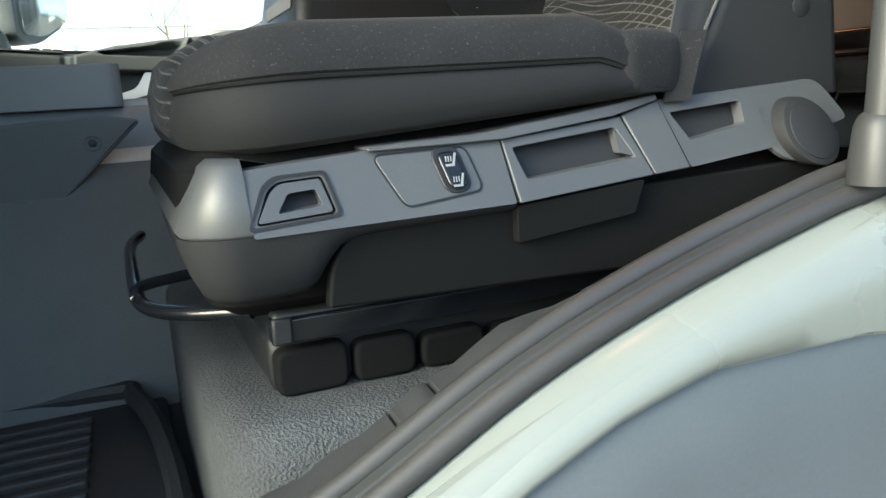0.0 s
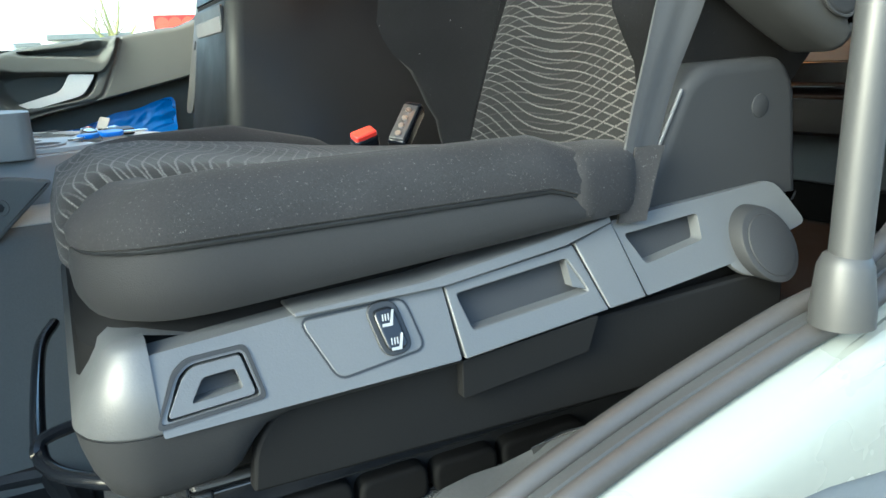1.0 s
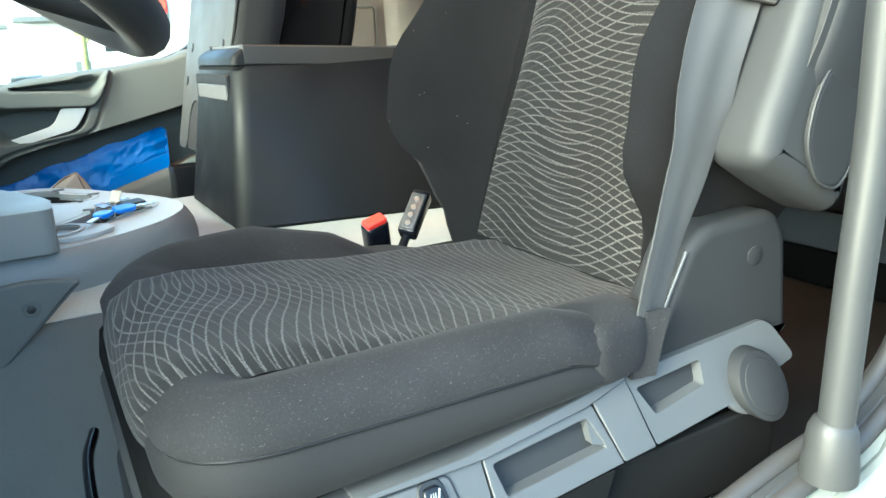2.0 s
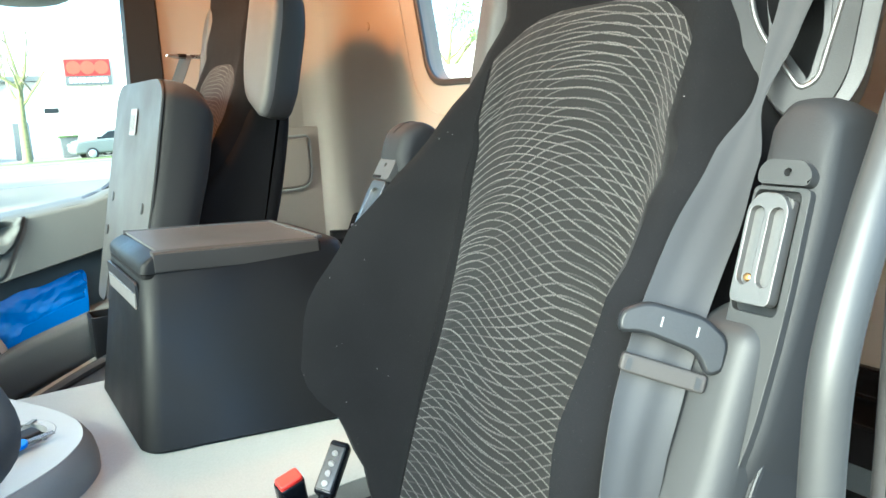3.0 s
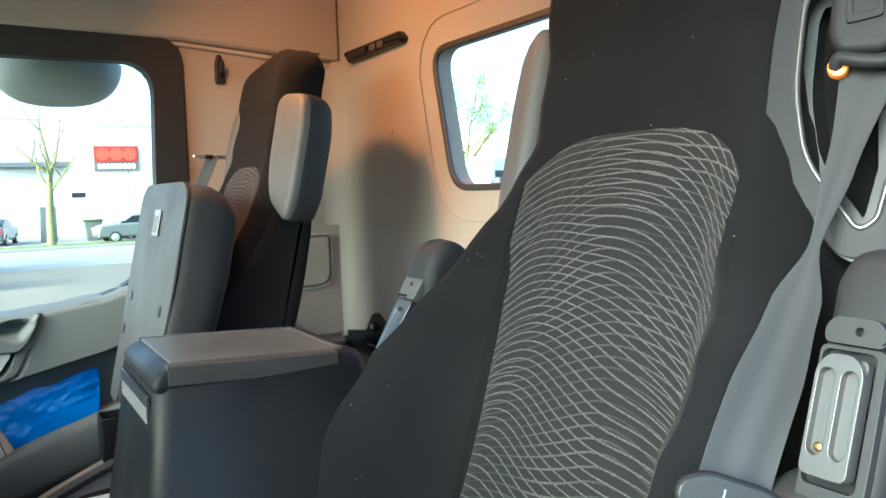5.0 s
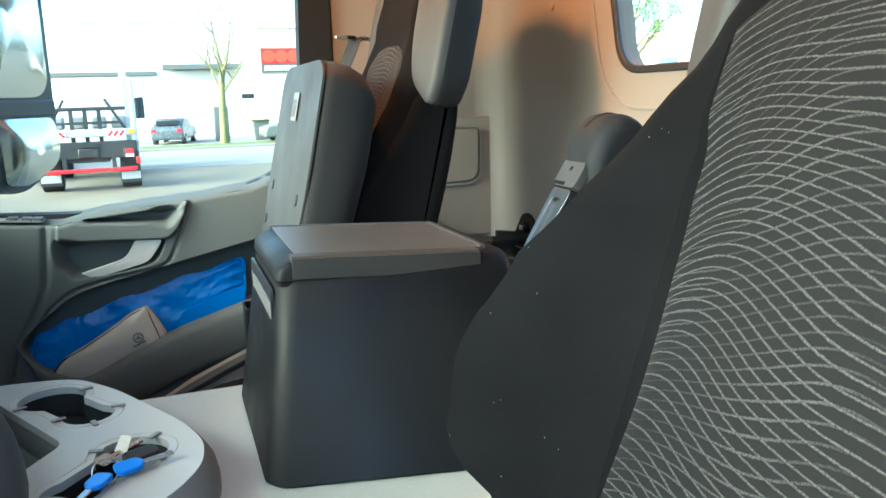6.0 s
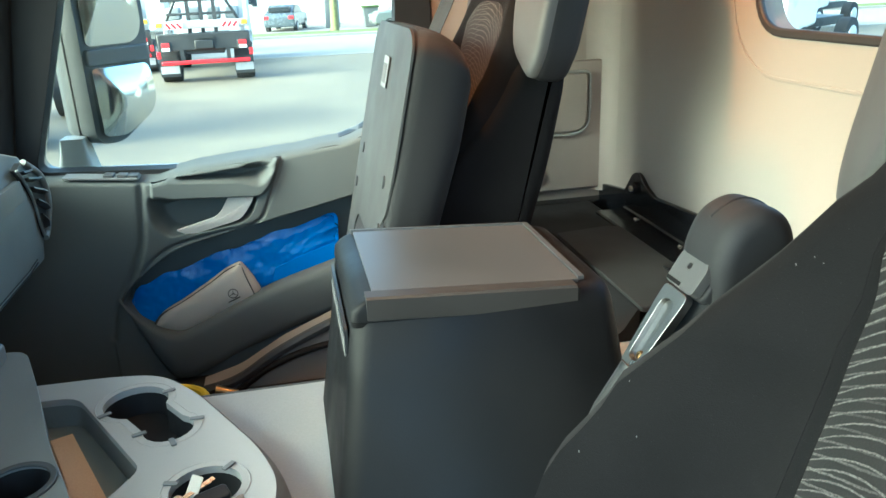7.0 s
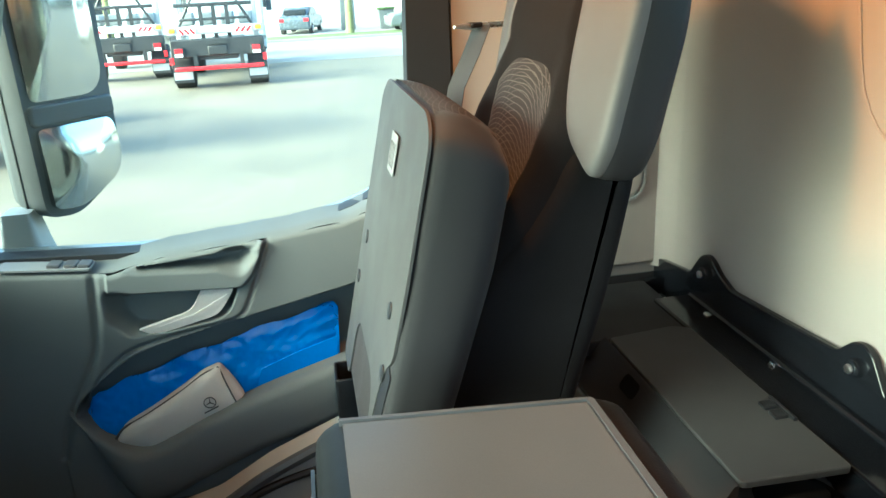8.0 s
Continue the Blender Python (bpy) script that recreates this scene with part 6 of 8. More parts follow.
def inner_armrest(seat):
    """The armrest on the tunnel side, folded up: short padded head, bracket, tapered grooved link and round stem."""
    m = local((0.617, 1.096, 2.126), (0, -1, 0), (0.53, 0, 0.85))
    side = rounded([(0.620, 2.138), (0.634, 2.171), (0.662, 2.184), (0.690, 2.171), (0.700, 2.142), (0.678, 2.054), (0.627, 1.954), (0.600, 1.959), (0.624, 2.084)], [0.016, 0.03, 0.03, 0.025, 0.03, 0.06, 0.02, 0.02, 0.05], 5)
    ar = part("armrest", soft(side, 0.0, 0.066, 0.017, side_m(1.128), None, 6), "plastic", seat, "charcoal padded armrest folded up", smooth=70)
    part("pad_seam", tube([(a, 1.098, b) for a, b in grow(side, 0.0002)][8:30], 0.0011, 5), "black", ar)
    hole = [(0.003 * math.cos(a), 0.003 * math.sin(a)) for a in [2 * math.pi * i / 14 for i in range(14)]]
    cap = rounded([(-0.021, -0.021), (0.023, -0.021), (0.024, 0.004), (0.018, 0.012), (-0.017, 0.012), (-0.021, 0.006)], 0.006, 4)
    part("bracket_back", soft(grow(cap, 0.002), -0.032, -0.010, 0.004, m), "plastic", ar)
    bk = part("bracket", prism(cap, 0.009, m @ Matrix.Translation((0, 0, -0.009)), [hole]), "silver", ar, "satin grey bracket with pin hole", bevel=0.004, seg=3)
    part("bracket_pin", disc(m @ Vector((0, 0, -0.006)), m.to_3x3() @ Vector((0, 0, 1)), 0.004, 0.002, 14), "matt_black", bk)
    part("bracket_slot", box(-0.020, 0.002, -0.0195, -0.0160, -0.001, 0.0008, None, m), "matt_black", bk)
    groove = rounded([(-0.0115, -0.034), (0.0095, -0.034), (0.0065, -0.096), (-0.0095, -0.096)], 0.009, 6)
    body = rounded([(-0.020, -0.023), (0.018, -0.023), (0.018, -0.036), (0.012, -0.104), (-0.015, -0.104), (-0.020, -0.040)], [0.006, 0.006, 0.01, 0.006, 0.006, 0.01], 4)
    ln = part("link", prism(body, 0.008, m @ Matrix.Translation((0, 0, -0.010)), [groove]), "silver_bright", ar, "satin silver grooved link", bevel=0.003, seg=3)
    part("link_floor", prism(grow(groove, 0.003), 0.004, m @ Matrix.Translation((0, 0, -0.011))), "silver_bright", ln)
    part("link_rivet", disc(m @ Vector((0.001, -0.089, -0.008)), m.to_3x3() @ Vector((0, 0, 1)), 0.0042, 0.004, 14, None, 0.001), "brass", ln, "small brass-coloured rivet")
    part("link_well", prism(rounded([(-0.020, -0.020), (0.037, -0.020), (0.030, -0.100), (-0.014, -0.100)], 0.006, 3), 0.016, m @ Matrix.Translation((0, 0, -0.034))), "black", ar)
    part("stem_collar", tube([m @ Vector((-0.002, -0.102, -0.012)), m @ Vector((-0.002, -0.109, -0.012))], 0.0145, 16), "black", ar)
    part("arm_stem", tube([m @ Vector((-0.002, -0.106, -0.013)), m @ Vector((-0.003, -0.15, -0.014)), m @ Vector((-0.002, -0.20, -0.020)), m @ Vector((0.004, -0.225, -0.03))], [0.0150, 0.0155, 0.0150, 0.010], 18), "arm_grey", ar, smooth=60)
    return ar


inner_armrest(ds)
belt_wing = ear(ds, (0.735, 0.55, 2.29), 1, True, "belt_wing")
rear_wing = ear(ds, (0.765, 1.058, 2.30), -1, False, "shoulder_wing")

# side trim of the seat base
base_out = rounded([(0.05, 0.53), (0.585, 0.525), (0.585, 1.03), (0.05, 1.03)], [0.05, 0.03, 0.03, 0.05], 6)
part("base_tub", stack(base_out, [(-0.03, 1.588), (-0.012, 1.60), (-0.004, 1.63), (0.0, 1.665), (-0.004, 1.690), (-0.03, 1.712)]), "matt_black", ds)
trim = part("side_trim", prism(rounded([(0.0866, 1.6525), (0.262, 1.6545), (0.262, 1.6975), (0.17, 1.697), (0.0866, 1.6915)], 0.0015, 2), 0.02, side_m(0.527), [rounded([(0.0885, 1.659), (0.139, 1.6615), (0.134, 1.6845), (0.106, 1.6835), (0.099, 1.679)], [0.004, 0.003, 0.003, 0.004, 0.004], 4)]), "plastic_mid", ds, "grey plastic seat base trim")
nose = []
for a in [math.radians(90 - 9 * i) for i in range(11)]:
    cx, cy, r = 0.083, 0.545, 0.038
    x, y = cx - r * math.cos(a), cy - r * math.sin(a)
    nx, ny = -math.cos(a), -math.sin(a)
    sec = [(-0.085, 1.688), (-0.040, 1.698), (-0.0255, 1.6985), (-0.0195, 1.694), (0.0, 1.656), (-0.003, 1.6525), (-0.016, 1.652)]
    nose.append([(x + nx * d, y + ny * d, z) for d, z in sec])
nose = [[(0.0866, 0.507 - d, z) for d, z in sec]] + nose
nose += [[(0.045 - d, 0.60 + 0.05 * k, z) for d, z in sec] for k in (0, 3, 7)]
part("trim_nose", loft(nose), "plastic_mid", trim, smooth=75)
skirt = []
ssec = [(-0.0005, 1.0), (-0.002, 0.78), (-0.006, 0.42), (-0.012, 0.12), (-0.018, 0.0), (-0.03, 0.0), (-0.03, 1.0)]
for x in (0.262, 0.20, 0.155, 0.142, 0.134, 0.126, 0.118, 0.10, 0.09):
    zb = table(x, [(0.09, 1.6105), (0.118, 1.6125), (0.126, 1.618), (0.134, 1.630), (0.142, 1.639), (0.155, 1.6435), (0.262, 1.6475)])
    skirt.append([(x, 0.507 - d, lerp(zb, 1.6535, k)) for d, k in ssec])
for a in [math.radians(90 - 9 * i) for i in range(11)]:
    nx, ny = -math.cos(a), -math.sin(a)
    skirt.append([(0.083 + nx * (0.038 + d), 0.545 + ny * (0.038 + d), lerp(1.6105, 1.6535, k)) for d, k in ssec])
skirt += [[(0.045 - d, 0.60 + 0.06 * i, lerp(1.6105, 1.6535, k)) for d, k in ssec] for i in range(3)]
# darker than the trim it continues: its downward-facing shade is in the colour
part("trim_skirt", loft(skirt), "plastic", trim, smooth=50)
part("under_panel", prism(rounded([(0.13, 1.600), (0.56, 1.588), (0.56, 1.66), (0.262, 1.652), (0.15, 1.648), (0.134, 1.628)], [0.003, 0.003, 0.003, 0.003, 0.01, 0.01], 4), 0.012, side_m(0.530)), "matt_black", trim, bevel=0.003)
# scooped handle
hnd = rounded([(0.090, 1.6605), (0.137, 1.663), (0.1325, 1.683), (0.107, 1.682), (0.101, 1.678)], [0.003, 0.003, 0.002, 0.003, 0.003], 4)
hi = rounded([(0.103, 1.665), (0.131, 1.667), (0.1285, 1.677), (0.111, 1.676)], 0.002, 4)
hd = part("scoop_handle", prism(hnd, 0.012, side_m(0.519), [hi]), "plastic_mid", trim, "grey scooped release handle", bevel=0.002)
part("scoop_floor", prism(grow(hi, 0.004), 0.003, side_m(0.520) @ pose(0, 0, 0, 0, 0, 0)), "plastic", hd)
part("handle_gap", prism(rounded([(0.084, 1.657), (0.141, 1.6605), (0.1355, 1.687), (0.105, 1.686), (0.097, 1.681)], 0.003, 4), 0.003, side_m(0.523)), "black", trim)
part("handle_rim", prism(rounded([(0.0835, 1.6565), (0.1425, 1.660), (0.137, 1.688), (0.104, 1.687), (0.096, 1.682)], 0.004, 4), 0.0012, side_m(0.5072), [rounded([(0.0855, 1.6585), (0.140, 1.6615), (0.135, 1.686), (0.1055, 1.685), (0.098, 1.680)], 0.004, 4)]), "plastic", trim)
# seat heating switch
plate = rounded([(0.184, 1.6605), (0.240, 1.666), (0.2345, 1.694), (0.169, 1.693)], [0.006, 0.006, 0.006, 0.006], 4)
part("switch_plate", prism(plate, 0.0015, side_m(0.5072)), "plastic_mid", trim, bevel=0.0008)
part("plate_gap", prism(grow(plate, 0.0012), 0.0009, side_m(0.5072), [grow(plate, -0.0004)]), "black", trim)
rk = rounded([(0.2145, 1.667), (0.231, 1.6685), (0.2265, 1.6945), (0.2095, 1.693)], 0.0065, 5)
part("rocker_bezel", prism(grow(rk, 0.0018), 0.0028, side_m(0.507)), "black", trim, bevel=0.0008)
rocker = part("rocker", soft(grow(rk, -0.0015), 0.0, 0.0045, 0.002, side_m(0.5055), both=False), "gloss_black", trim, "black seat heating rocker switch")
for cx, cz in ((0.2195, 1.6875), (0.2215, 1.6745)):
    # small printed seat sign: back, seat, three heat marks
    part("seat_mark", prism([(cx + 0.001, cz - 0.003), (cx + 0.004, cz + 0.004), (cx + 0.0052, cz + 0.0035), (cx + 0.0026, cz - 0.003), (cx + 0.0022, cz - 0.0045), (cx - 0.004, cz - 0.0045), (cx - 0.004, cz - 0.003)], 0.0005, side_m(0.5009)), "edge_grey", rocker)
    for k in range(3):
        part("heat_mark", prism([(cx - 0.0035 + 0.0018 * k, cz - 0.0015), (cx - 0.0028 + 0.0018 * k, cz - 0.0015), (cx - 0.0022 + 0.0018 * k, cz + 0.002), (cx - 0.0029 + 0.0018 * k, cz + 0.002)], 0.0005, side_m(0.5009)), "edge_grey", rocker)
# long pull flap and its lower lip
pk = [(0.2645, 1.6545), (0.379, 1.6625), (0.366, 1.7055), (0.2635, 1.6965)]
pin = rounded([(0.275, 1.669), (0.368, 1.676), (0.358, 1.698), (0.270, 1.6905)], 0.003, 4)
fl = part("pull_flap", prism(pk, 0.018, side_m(0.524), [pin]), "plastic_mid", trim, bevel=0.003)
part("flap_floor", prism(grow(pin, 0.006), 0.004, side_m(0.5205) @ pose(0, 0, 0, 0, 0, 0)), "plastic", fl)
part("flap_corner", prism([(0.358, 1.6975), (0.368, 1.6765), (0.357, 1.680)], 0.010, side_m(0.518)), "plastic_mid", fl)
part("flap_lip", prism(rounded([(0.2635, 1.6265), (0.361, 1.636), (0.370, 1.6600), (0.2640, 1.652)], 0.002, 3), 0.012, side_m(0.522)), "matt_black", trim, bevel=0.002)
part("trim_top", prism(rounded([(0.166, 1.6965), (0.263, 1.697), (0.358, 1.7065), (0.402, 1.716), (0.402, 1.72), (0.34, 1.712), (0.25, 1.702), (0.166, 1.699)], 0.001, 2), 0.03, side_m(0.532)), "plastic_mid", trim, bevel=0.001)
part("trim_bridge", prism(rounded([(0.380, 1.6625), (0.4135, 1.6645), (0.4045, 1.7155), (0.368, 1.7065)], 0.0015, 2), 0.019, side_m(0.525)), "plastic_mid", trim, bevel=0.003)
lev_in = rounded([(0.424, 1.684), (0.482, 1.692), (0.486, 1.7105), (0.413, 1.7055)], 0.003, 4)
lv = part("lever_plate", prism(rounded([(0.4155, 1.6645), (0.50, 1.672), (0.596, 1.690), (0.578, 1.7245), (0.4055, 1.7155)], [0.002, 0.004, 0.008, 0.012, 0.002], 4), 0.017, side_m(0.525), [lev_in]), "plastic_mid", trim, bevel=0.003)
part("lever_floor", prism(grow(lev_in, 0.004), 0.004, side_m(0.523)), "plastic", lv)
kn = part("knob", disc((0.536, 0.512, 1.683), (0, -1, 0), 0.0275, 0.017, 40, None, 0.003), "plastic", trim, "grey round lumbar knob")
part("knob_face", disc((0.536, 0.4955, 1.683), (0, -1, 0), 0.022, 0.0018, 36, None, 0.001), "plastic", kn)
part("knob_arm", disc((0.524, 0.514, 1.6885), (0, -1, 0), 0.029, 0.006, 36, None, 0.003), "plastic_mid", trim)

# the trim's face leans inwards towards its top
TILT = Matrix(((1, 0, 0, 0), (0, 1, 0.55, -0.015 - 0.55 * 1.655), (0, 0, 1, 0), (0, 0, 0, 1)))
LOW = Matrix.Translation((0, -0.015, 0))
for o in (trim, *trim.children_recursive):
    o.data.transform(LOW if o.name.startswith(("trim_skirt", "trim_nose", "under_panel", "flap_lip")) else TILT)

# hinge shield behind the cushion
sh_o = rounded([(0.430, 1.700), (0.484, 1.808), (0.505, 1.821), (0.590, 1.823), (0.606, 1.800), (0.615, 1.700)], [0.003, 0.02, 0.02, 0.02, 0.02, 0.004], 5)
shd = part("hinge_shield", soft(sh_o, 0.0, 0.05, 0.010, side_m(0.585)), "plastic", ds, "charcoal hinge shield")
# thin paler bar imitates the soft highlight on the shield's front edge
part("shield_edge", tube(curve([(0.436, 0.5365, 1.716), (0.459, 0.5355, 1.764), (0.481, 0.5365, 1.803)], 6), 0.0015, 8), "plastic_mid", shd, "thin pale line for the highlight along the shield edge")
part("shield_cap", disc((0.563, 0.5355, 1.785), (0, -1, 0), 0.0095, 0.0012, 20, None, 0.0008), "plastic", shd)

# frame below: adjuster bar, rails, bellows box
fr = part("seat_frame", box(0.10, 0.57, 0.545, 1.0, 1.570, 1.592), "black", ds, bevel=0.004)
part("slide_rail", box(0.098, 0.50, 0.540, 0.556, 1.570, 1.588), "gloss_black", fr, bevel=0.002)
part("rail_end", box(0.098, 0.112, 0.536, 0.5405, 1.571, 1.590), "black", fr, bevel=0.002)
part("adjust_bar", tube(curve([(0.09, 0.56, 1.592), (0.05, 0.59, 1.590), (0.025, 0.62, 1.591), (0.018, 0.66, 1.597), (0.018, 0.85, 1.60), (0.03, 0.93, 1.60)], 6), 0.0055, 10), "gloss_black", fr, "glossy black adjuster bar")
part("adjust_upright", tube(curve([(0.020, 0.635, 1.592), (0.017, 0.637, 1.598), (0.024, 0.645, 1.603), (0.06, 0.66, 1.604)], 5), 0.0045, 8), "gloss_black", fr)
bel = part("bellows_box", prism([(0.098, 0.565), (0.50, 0.565), (0.50, 0.99), (0.098, 0.99)], 0.045, top_m(1.526)), "black", fr, bevel=0.008)
for x0, x1, zz in ((0.100, 0.153, 1.562), (0.157, 0.205, 1.559), (0.209, 0.262, 1.555), (0.266, 0.32, 1.552), (0.324, 0.40, 1.552)):
    part("bellows_rib", soft(rounded([(x0, 1.5275), (x1, 1.5275), (x1, zz), (x0, zz)], 0.010, 4), 0.0, 0.014, 0.004, side_m(0.5655), both=False), "matt_black", bel)

# belt: from the guide loop to the tongue, folded once, down to the anchor
b_path = curve([(0.748, 0.553, 2.318), (0.722, 0.555, 2.262), (0.676, 0.553, 2.19), (0.620, 0.545, 2.12), (0.562, 0.534, 2.06), (0.522, 0.526, 2.01), (0.494, 0.522, 1.95), (0.476, 0.521, 1.88), (0.446, 0.520, 1.80), (0.427, 0.518, 1.738), (0.422, 0.518, 1.72)], 8)
wid = []
for p in b_path:
    z = p.z
    a = table(z, [(1.72, 0.018), (1.80, 0.021), (1.95, 0.024), (2.08, 0.024), (2.13, 0.018), (2.175, 0.004), (2.23, 0.011), (2.318, 0.021)])
    ang = table(z, [(1.72, -18), (1.80, -16), (1.87, -2), (1.93, 20), (1.99, 37), (2.08, 42), (2.16, 52), (2.318, 62)])
    wid.append((a * math.cos(radians(ang)), -a * math.sin(radians(ang)), -0.18 * a))
belt = part("seat_belt", ribbon(b_path, wid), "belt", ds, "grey webbing seat belt", smooth=60)
tm = local((0.522, 0.520, 2.018), (0.72, -0.66, -0.28), (0.30, 0, 0.95))
tg = part("tongue", prism(rounded([(-0.038, -0.006), (-0.020, -0.001), (0.020, -0.005), (0.030, -0.018), (0.041, -0.012), (0.040, 0.010), (0.020, 0.021), (-0.022, 0.021), (-0.040, 0.010)], 0.008, 4), 0.010, tm @ Matrix.Translation((0, 0, 0.001))), "black", belt, "black belt tongue grip", bevel=0.003)
for xx in (-0.010, 0.016):
    part("tongue_mark", box(xx, xx + 0.0012, 0.006, 0.013, 0.0108, 0.0114, None, tm), "edge_grey", tg)
part("tongue_clip", soft(rrect(-0.030, -0.030, 0.032, -0.017, 0.003), 0.0, 0.008, 0.002, tm), "shell", belt, "grey belt clip bar")
for xx in (-0.026, 0.024):
    part("clip_slot", box(xx, xx + 0.004, -0.028, -0.020, 0.0078, 0.0086, None, tm), "black", belt)
part("belt_anchor", ribbon([(0.436, 0.512, 1.765), (0.428, 0.512, 1.74), (0.421, 0.512, 1.715)], [(0.011, -0.002, 0)] * 3, 0.002), "velvet_dusty", belt, "woven anchor loop")

buckle(ds, (0.436, 1.072, 1.682), (-0.20, -0.36, 0.85), 35, "red", "black buckle with red release button")
buckle(ds, (0.452, 1.010, 1.728), (0.055, 0.035, 0.062), 15, "chrome", "glossy black buckle with steel rivets", 0.72)

# passenger seat: tipped-up cushion, the same backrest standing higher
DY, DX, DZ = 1.365, 0.045, 0.065
ps = thing("passenger_seat", (0.65, 2.14, 1.36), "black passenger seat with its cushion tipped up", "seat", "cab seats")
pb = part("backrest", backrest_body(YD, 0.42, 0.195), "velvet", ps, "black cloth backrest with fixed headrest", smooth=60)
pi = part("back_insert", back_insert(YD, 1.74, 2.255, 0.138, 0.42), "wave", pb, "wave-patterned cloth", smooth=60)
pe = ear(ps, (0.715, 0.545, 2.29), 1, False, "shoulder_wing", (0.18, -0.98))
pf = ear(ps, (0.715, 1.000, 2.29), -1, False, "shoulder_wing", (0.18, -0.98))
for o in (pb, pi, pe, pf, *pe.children, *pf.children):
    o.data.transform(Matrix.Translation((DX, DY, DZ)))
slab_m = local((0.475, 2.14, 2.06), (0, -1, 0), (0.22, 0, 0.976))
s_out = rounded([(-0.245, -0.335), (-0.14, -0.335), (-0.13, -0.20), (0.13, -0.20), (0.152, -0.335), (0.165, -0.30), (0.175, -0.21), (0.205, -0.145), (0.252, -0.105), (0.262, 0.0), (0.252, 0.205), (0.20, 0.230), (-0.20, 0.230), (-0.25, 0.20)], [0.03, 0.03, 0.08, 0.08, 0.006, 0.03, 0.06, 0.06, 0.015, 0.1, 0.05, 0.05, 0.05, 0.05], 6)
s_solid = rounded([(-0.25, -0.335), (0.255, -0.335), (0.266, 0.0), (0.256, 0.205), (0.205, 0.232), (-0.205, 0.232), (-0.255, 0.205)], [0.05, 0.05, 0.1, 0.05, 0.05, 0.05, 0.05], 7)


def slab_loop(d, h):
    """The tipped cushion at depth h: its top rounds over towards the back and it thins towards the hinge."""
    out = []
    for a, b in grow(s_solid, d):
        k = max(0.0, (-h - 0.04) / 0.085)
        top = max(0.0, min(1.0, (b + 0.05) / 0.28))
        low = max(0.0, min(1.0, (0.05 - b) / 0.38))
        out.append(slab_m @ Vector((a, b - 0.036 * k * k * top, h * (1 - 0.22 * low))))
    return out


sc = part("cushion", loft([slab_loop(d, h) for d, h in ((-0.05, -0.125), (-0.035, -0.124), (-0.018, -0.117), (-0.007, -0.105), (-0.001, -0.085), (0.0, -0.06), (0.0, -0.03), (-0.002, -0.014), (-0.008, -0.006), (-0.02, -0.004))]), "vinyl", ps, "dark cloth cushion tipped up against the backrest", smooth=60)
part("cushion_back", prism(s_out, 0.005, slab_m @ Matrix.Translation((0, 0, -0.005))), "board", sc, "dark grey cushion underside board", bevel=0.002)
part("board_recess", prism(rounded([(0.16, -0.325), (0.215, -0.325), (0.225, -0.22), (0.25, -0.13), (0.21, -0.12), (0.17, -0.20)], 0.01, 4), 0.003, slab_m @ Matrix.Translation((0, 0, -0.0045))), "black", sc)
part("cushion_insert", sheet(lambda u, v: slab_m @ Vector((lerp(-0.20, 0.20, u), 0.2345 - 0.037 * max(0.0, (lerp(0.105, 0.012, v) - 0.04) / 0.085) ** 2 - 0.006 * abs(2 * u - 1) ** 6, -lerp(0.105, 0.012, v))), 16, 12, lambda u, v: (lerp(-0.2, 0.2, u), v * 0.095)), "wave", sc, "wave-patterned cloth")
lb = part("label", prism(rrect(-0.030, 0.102, 0.036, 0.165, 0.002), 0.001, slab_m @ Matrix.Translation((0.0, 0, 0.0034))), "edge_grey", sc, "small printed pale grey label")
for k in range(4):
    part("label_bar", prism(rrect(-0.022 + 0.013 * k, 0.11, -0.0195 + 0.013 * k, 0.15, 0.0005), 0.0006, slab_m @ Matrix.Translation((0.0, 0, 0.0044))), "board", lb)
for a, b in ((0.18, -0.06), (-0.17, -0.06), (0.20, -0.15), (-0.2, -0.15)):
    part("board_screw", disc(slab_m @ Vector((a, b, 0.0)), slab_m.to_3x3() @ Vector((0, 0, 1)), 0.013, 0.003, 16, None, 0.002), "black", sc)
flank = rounded([(0.495, 1.78), (0.494, 1.90), (0.540, 1.972), (0.660, 2.10), (0.735, 2.235), (0.826, 2.235), (0.826, 2.17), (0.796, 2.018), (0.748, 1.854), (0.722, 1.75), (0.53, 1.74)], [0.03, 0.05, 0.08, 0.1, 0.05, 0.05, 0.1, 0.1, 0.1, 0.03, 0.03], 5)
part("seat_flank", soft(flank, 0.0, 0.14, 0.030, side_m(2.075), None, 5), "velvet", ps, "black cloth lower part of the backrest")
part("pedestal", box(0.46, 0.82, 1.93, 2.36, 1.36, 1.74), "black", ps, bevel=0.02)
ph = part("belt_tongue", tube([(0.80, 2.44, 2.36), (0.69, 2.40, 2.36), (0.655, 2.375, 2.362)], [0.006, 0.006, 0.003], 8), "steel", ps, "steel belt tongue hanging by the backrest")
part("tongue_grip", soft(rrect(-0.014, -0.01, 0.014, 0.01, 0.004), -0.005, 0.005, 0.003, pose(0.70, 2.405, 2.362, 0, 0, 30)), "black", ph)
part("seat_belt", ribbon([(0.715, 2.405, 2.362), (0.69, 2.40, 2.31), (0.66, 2.40, 2.25), (0.62, 2.40, 2.05)], [(0.012, -0.018, 0)] * 4), "belt", ps, "grey webbing seat belt")


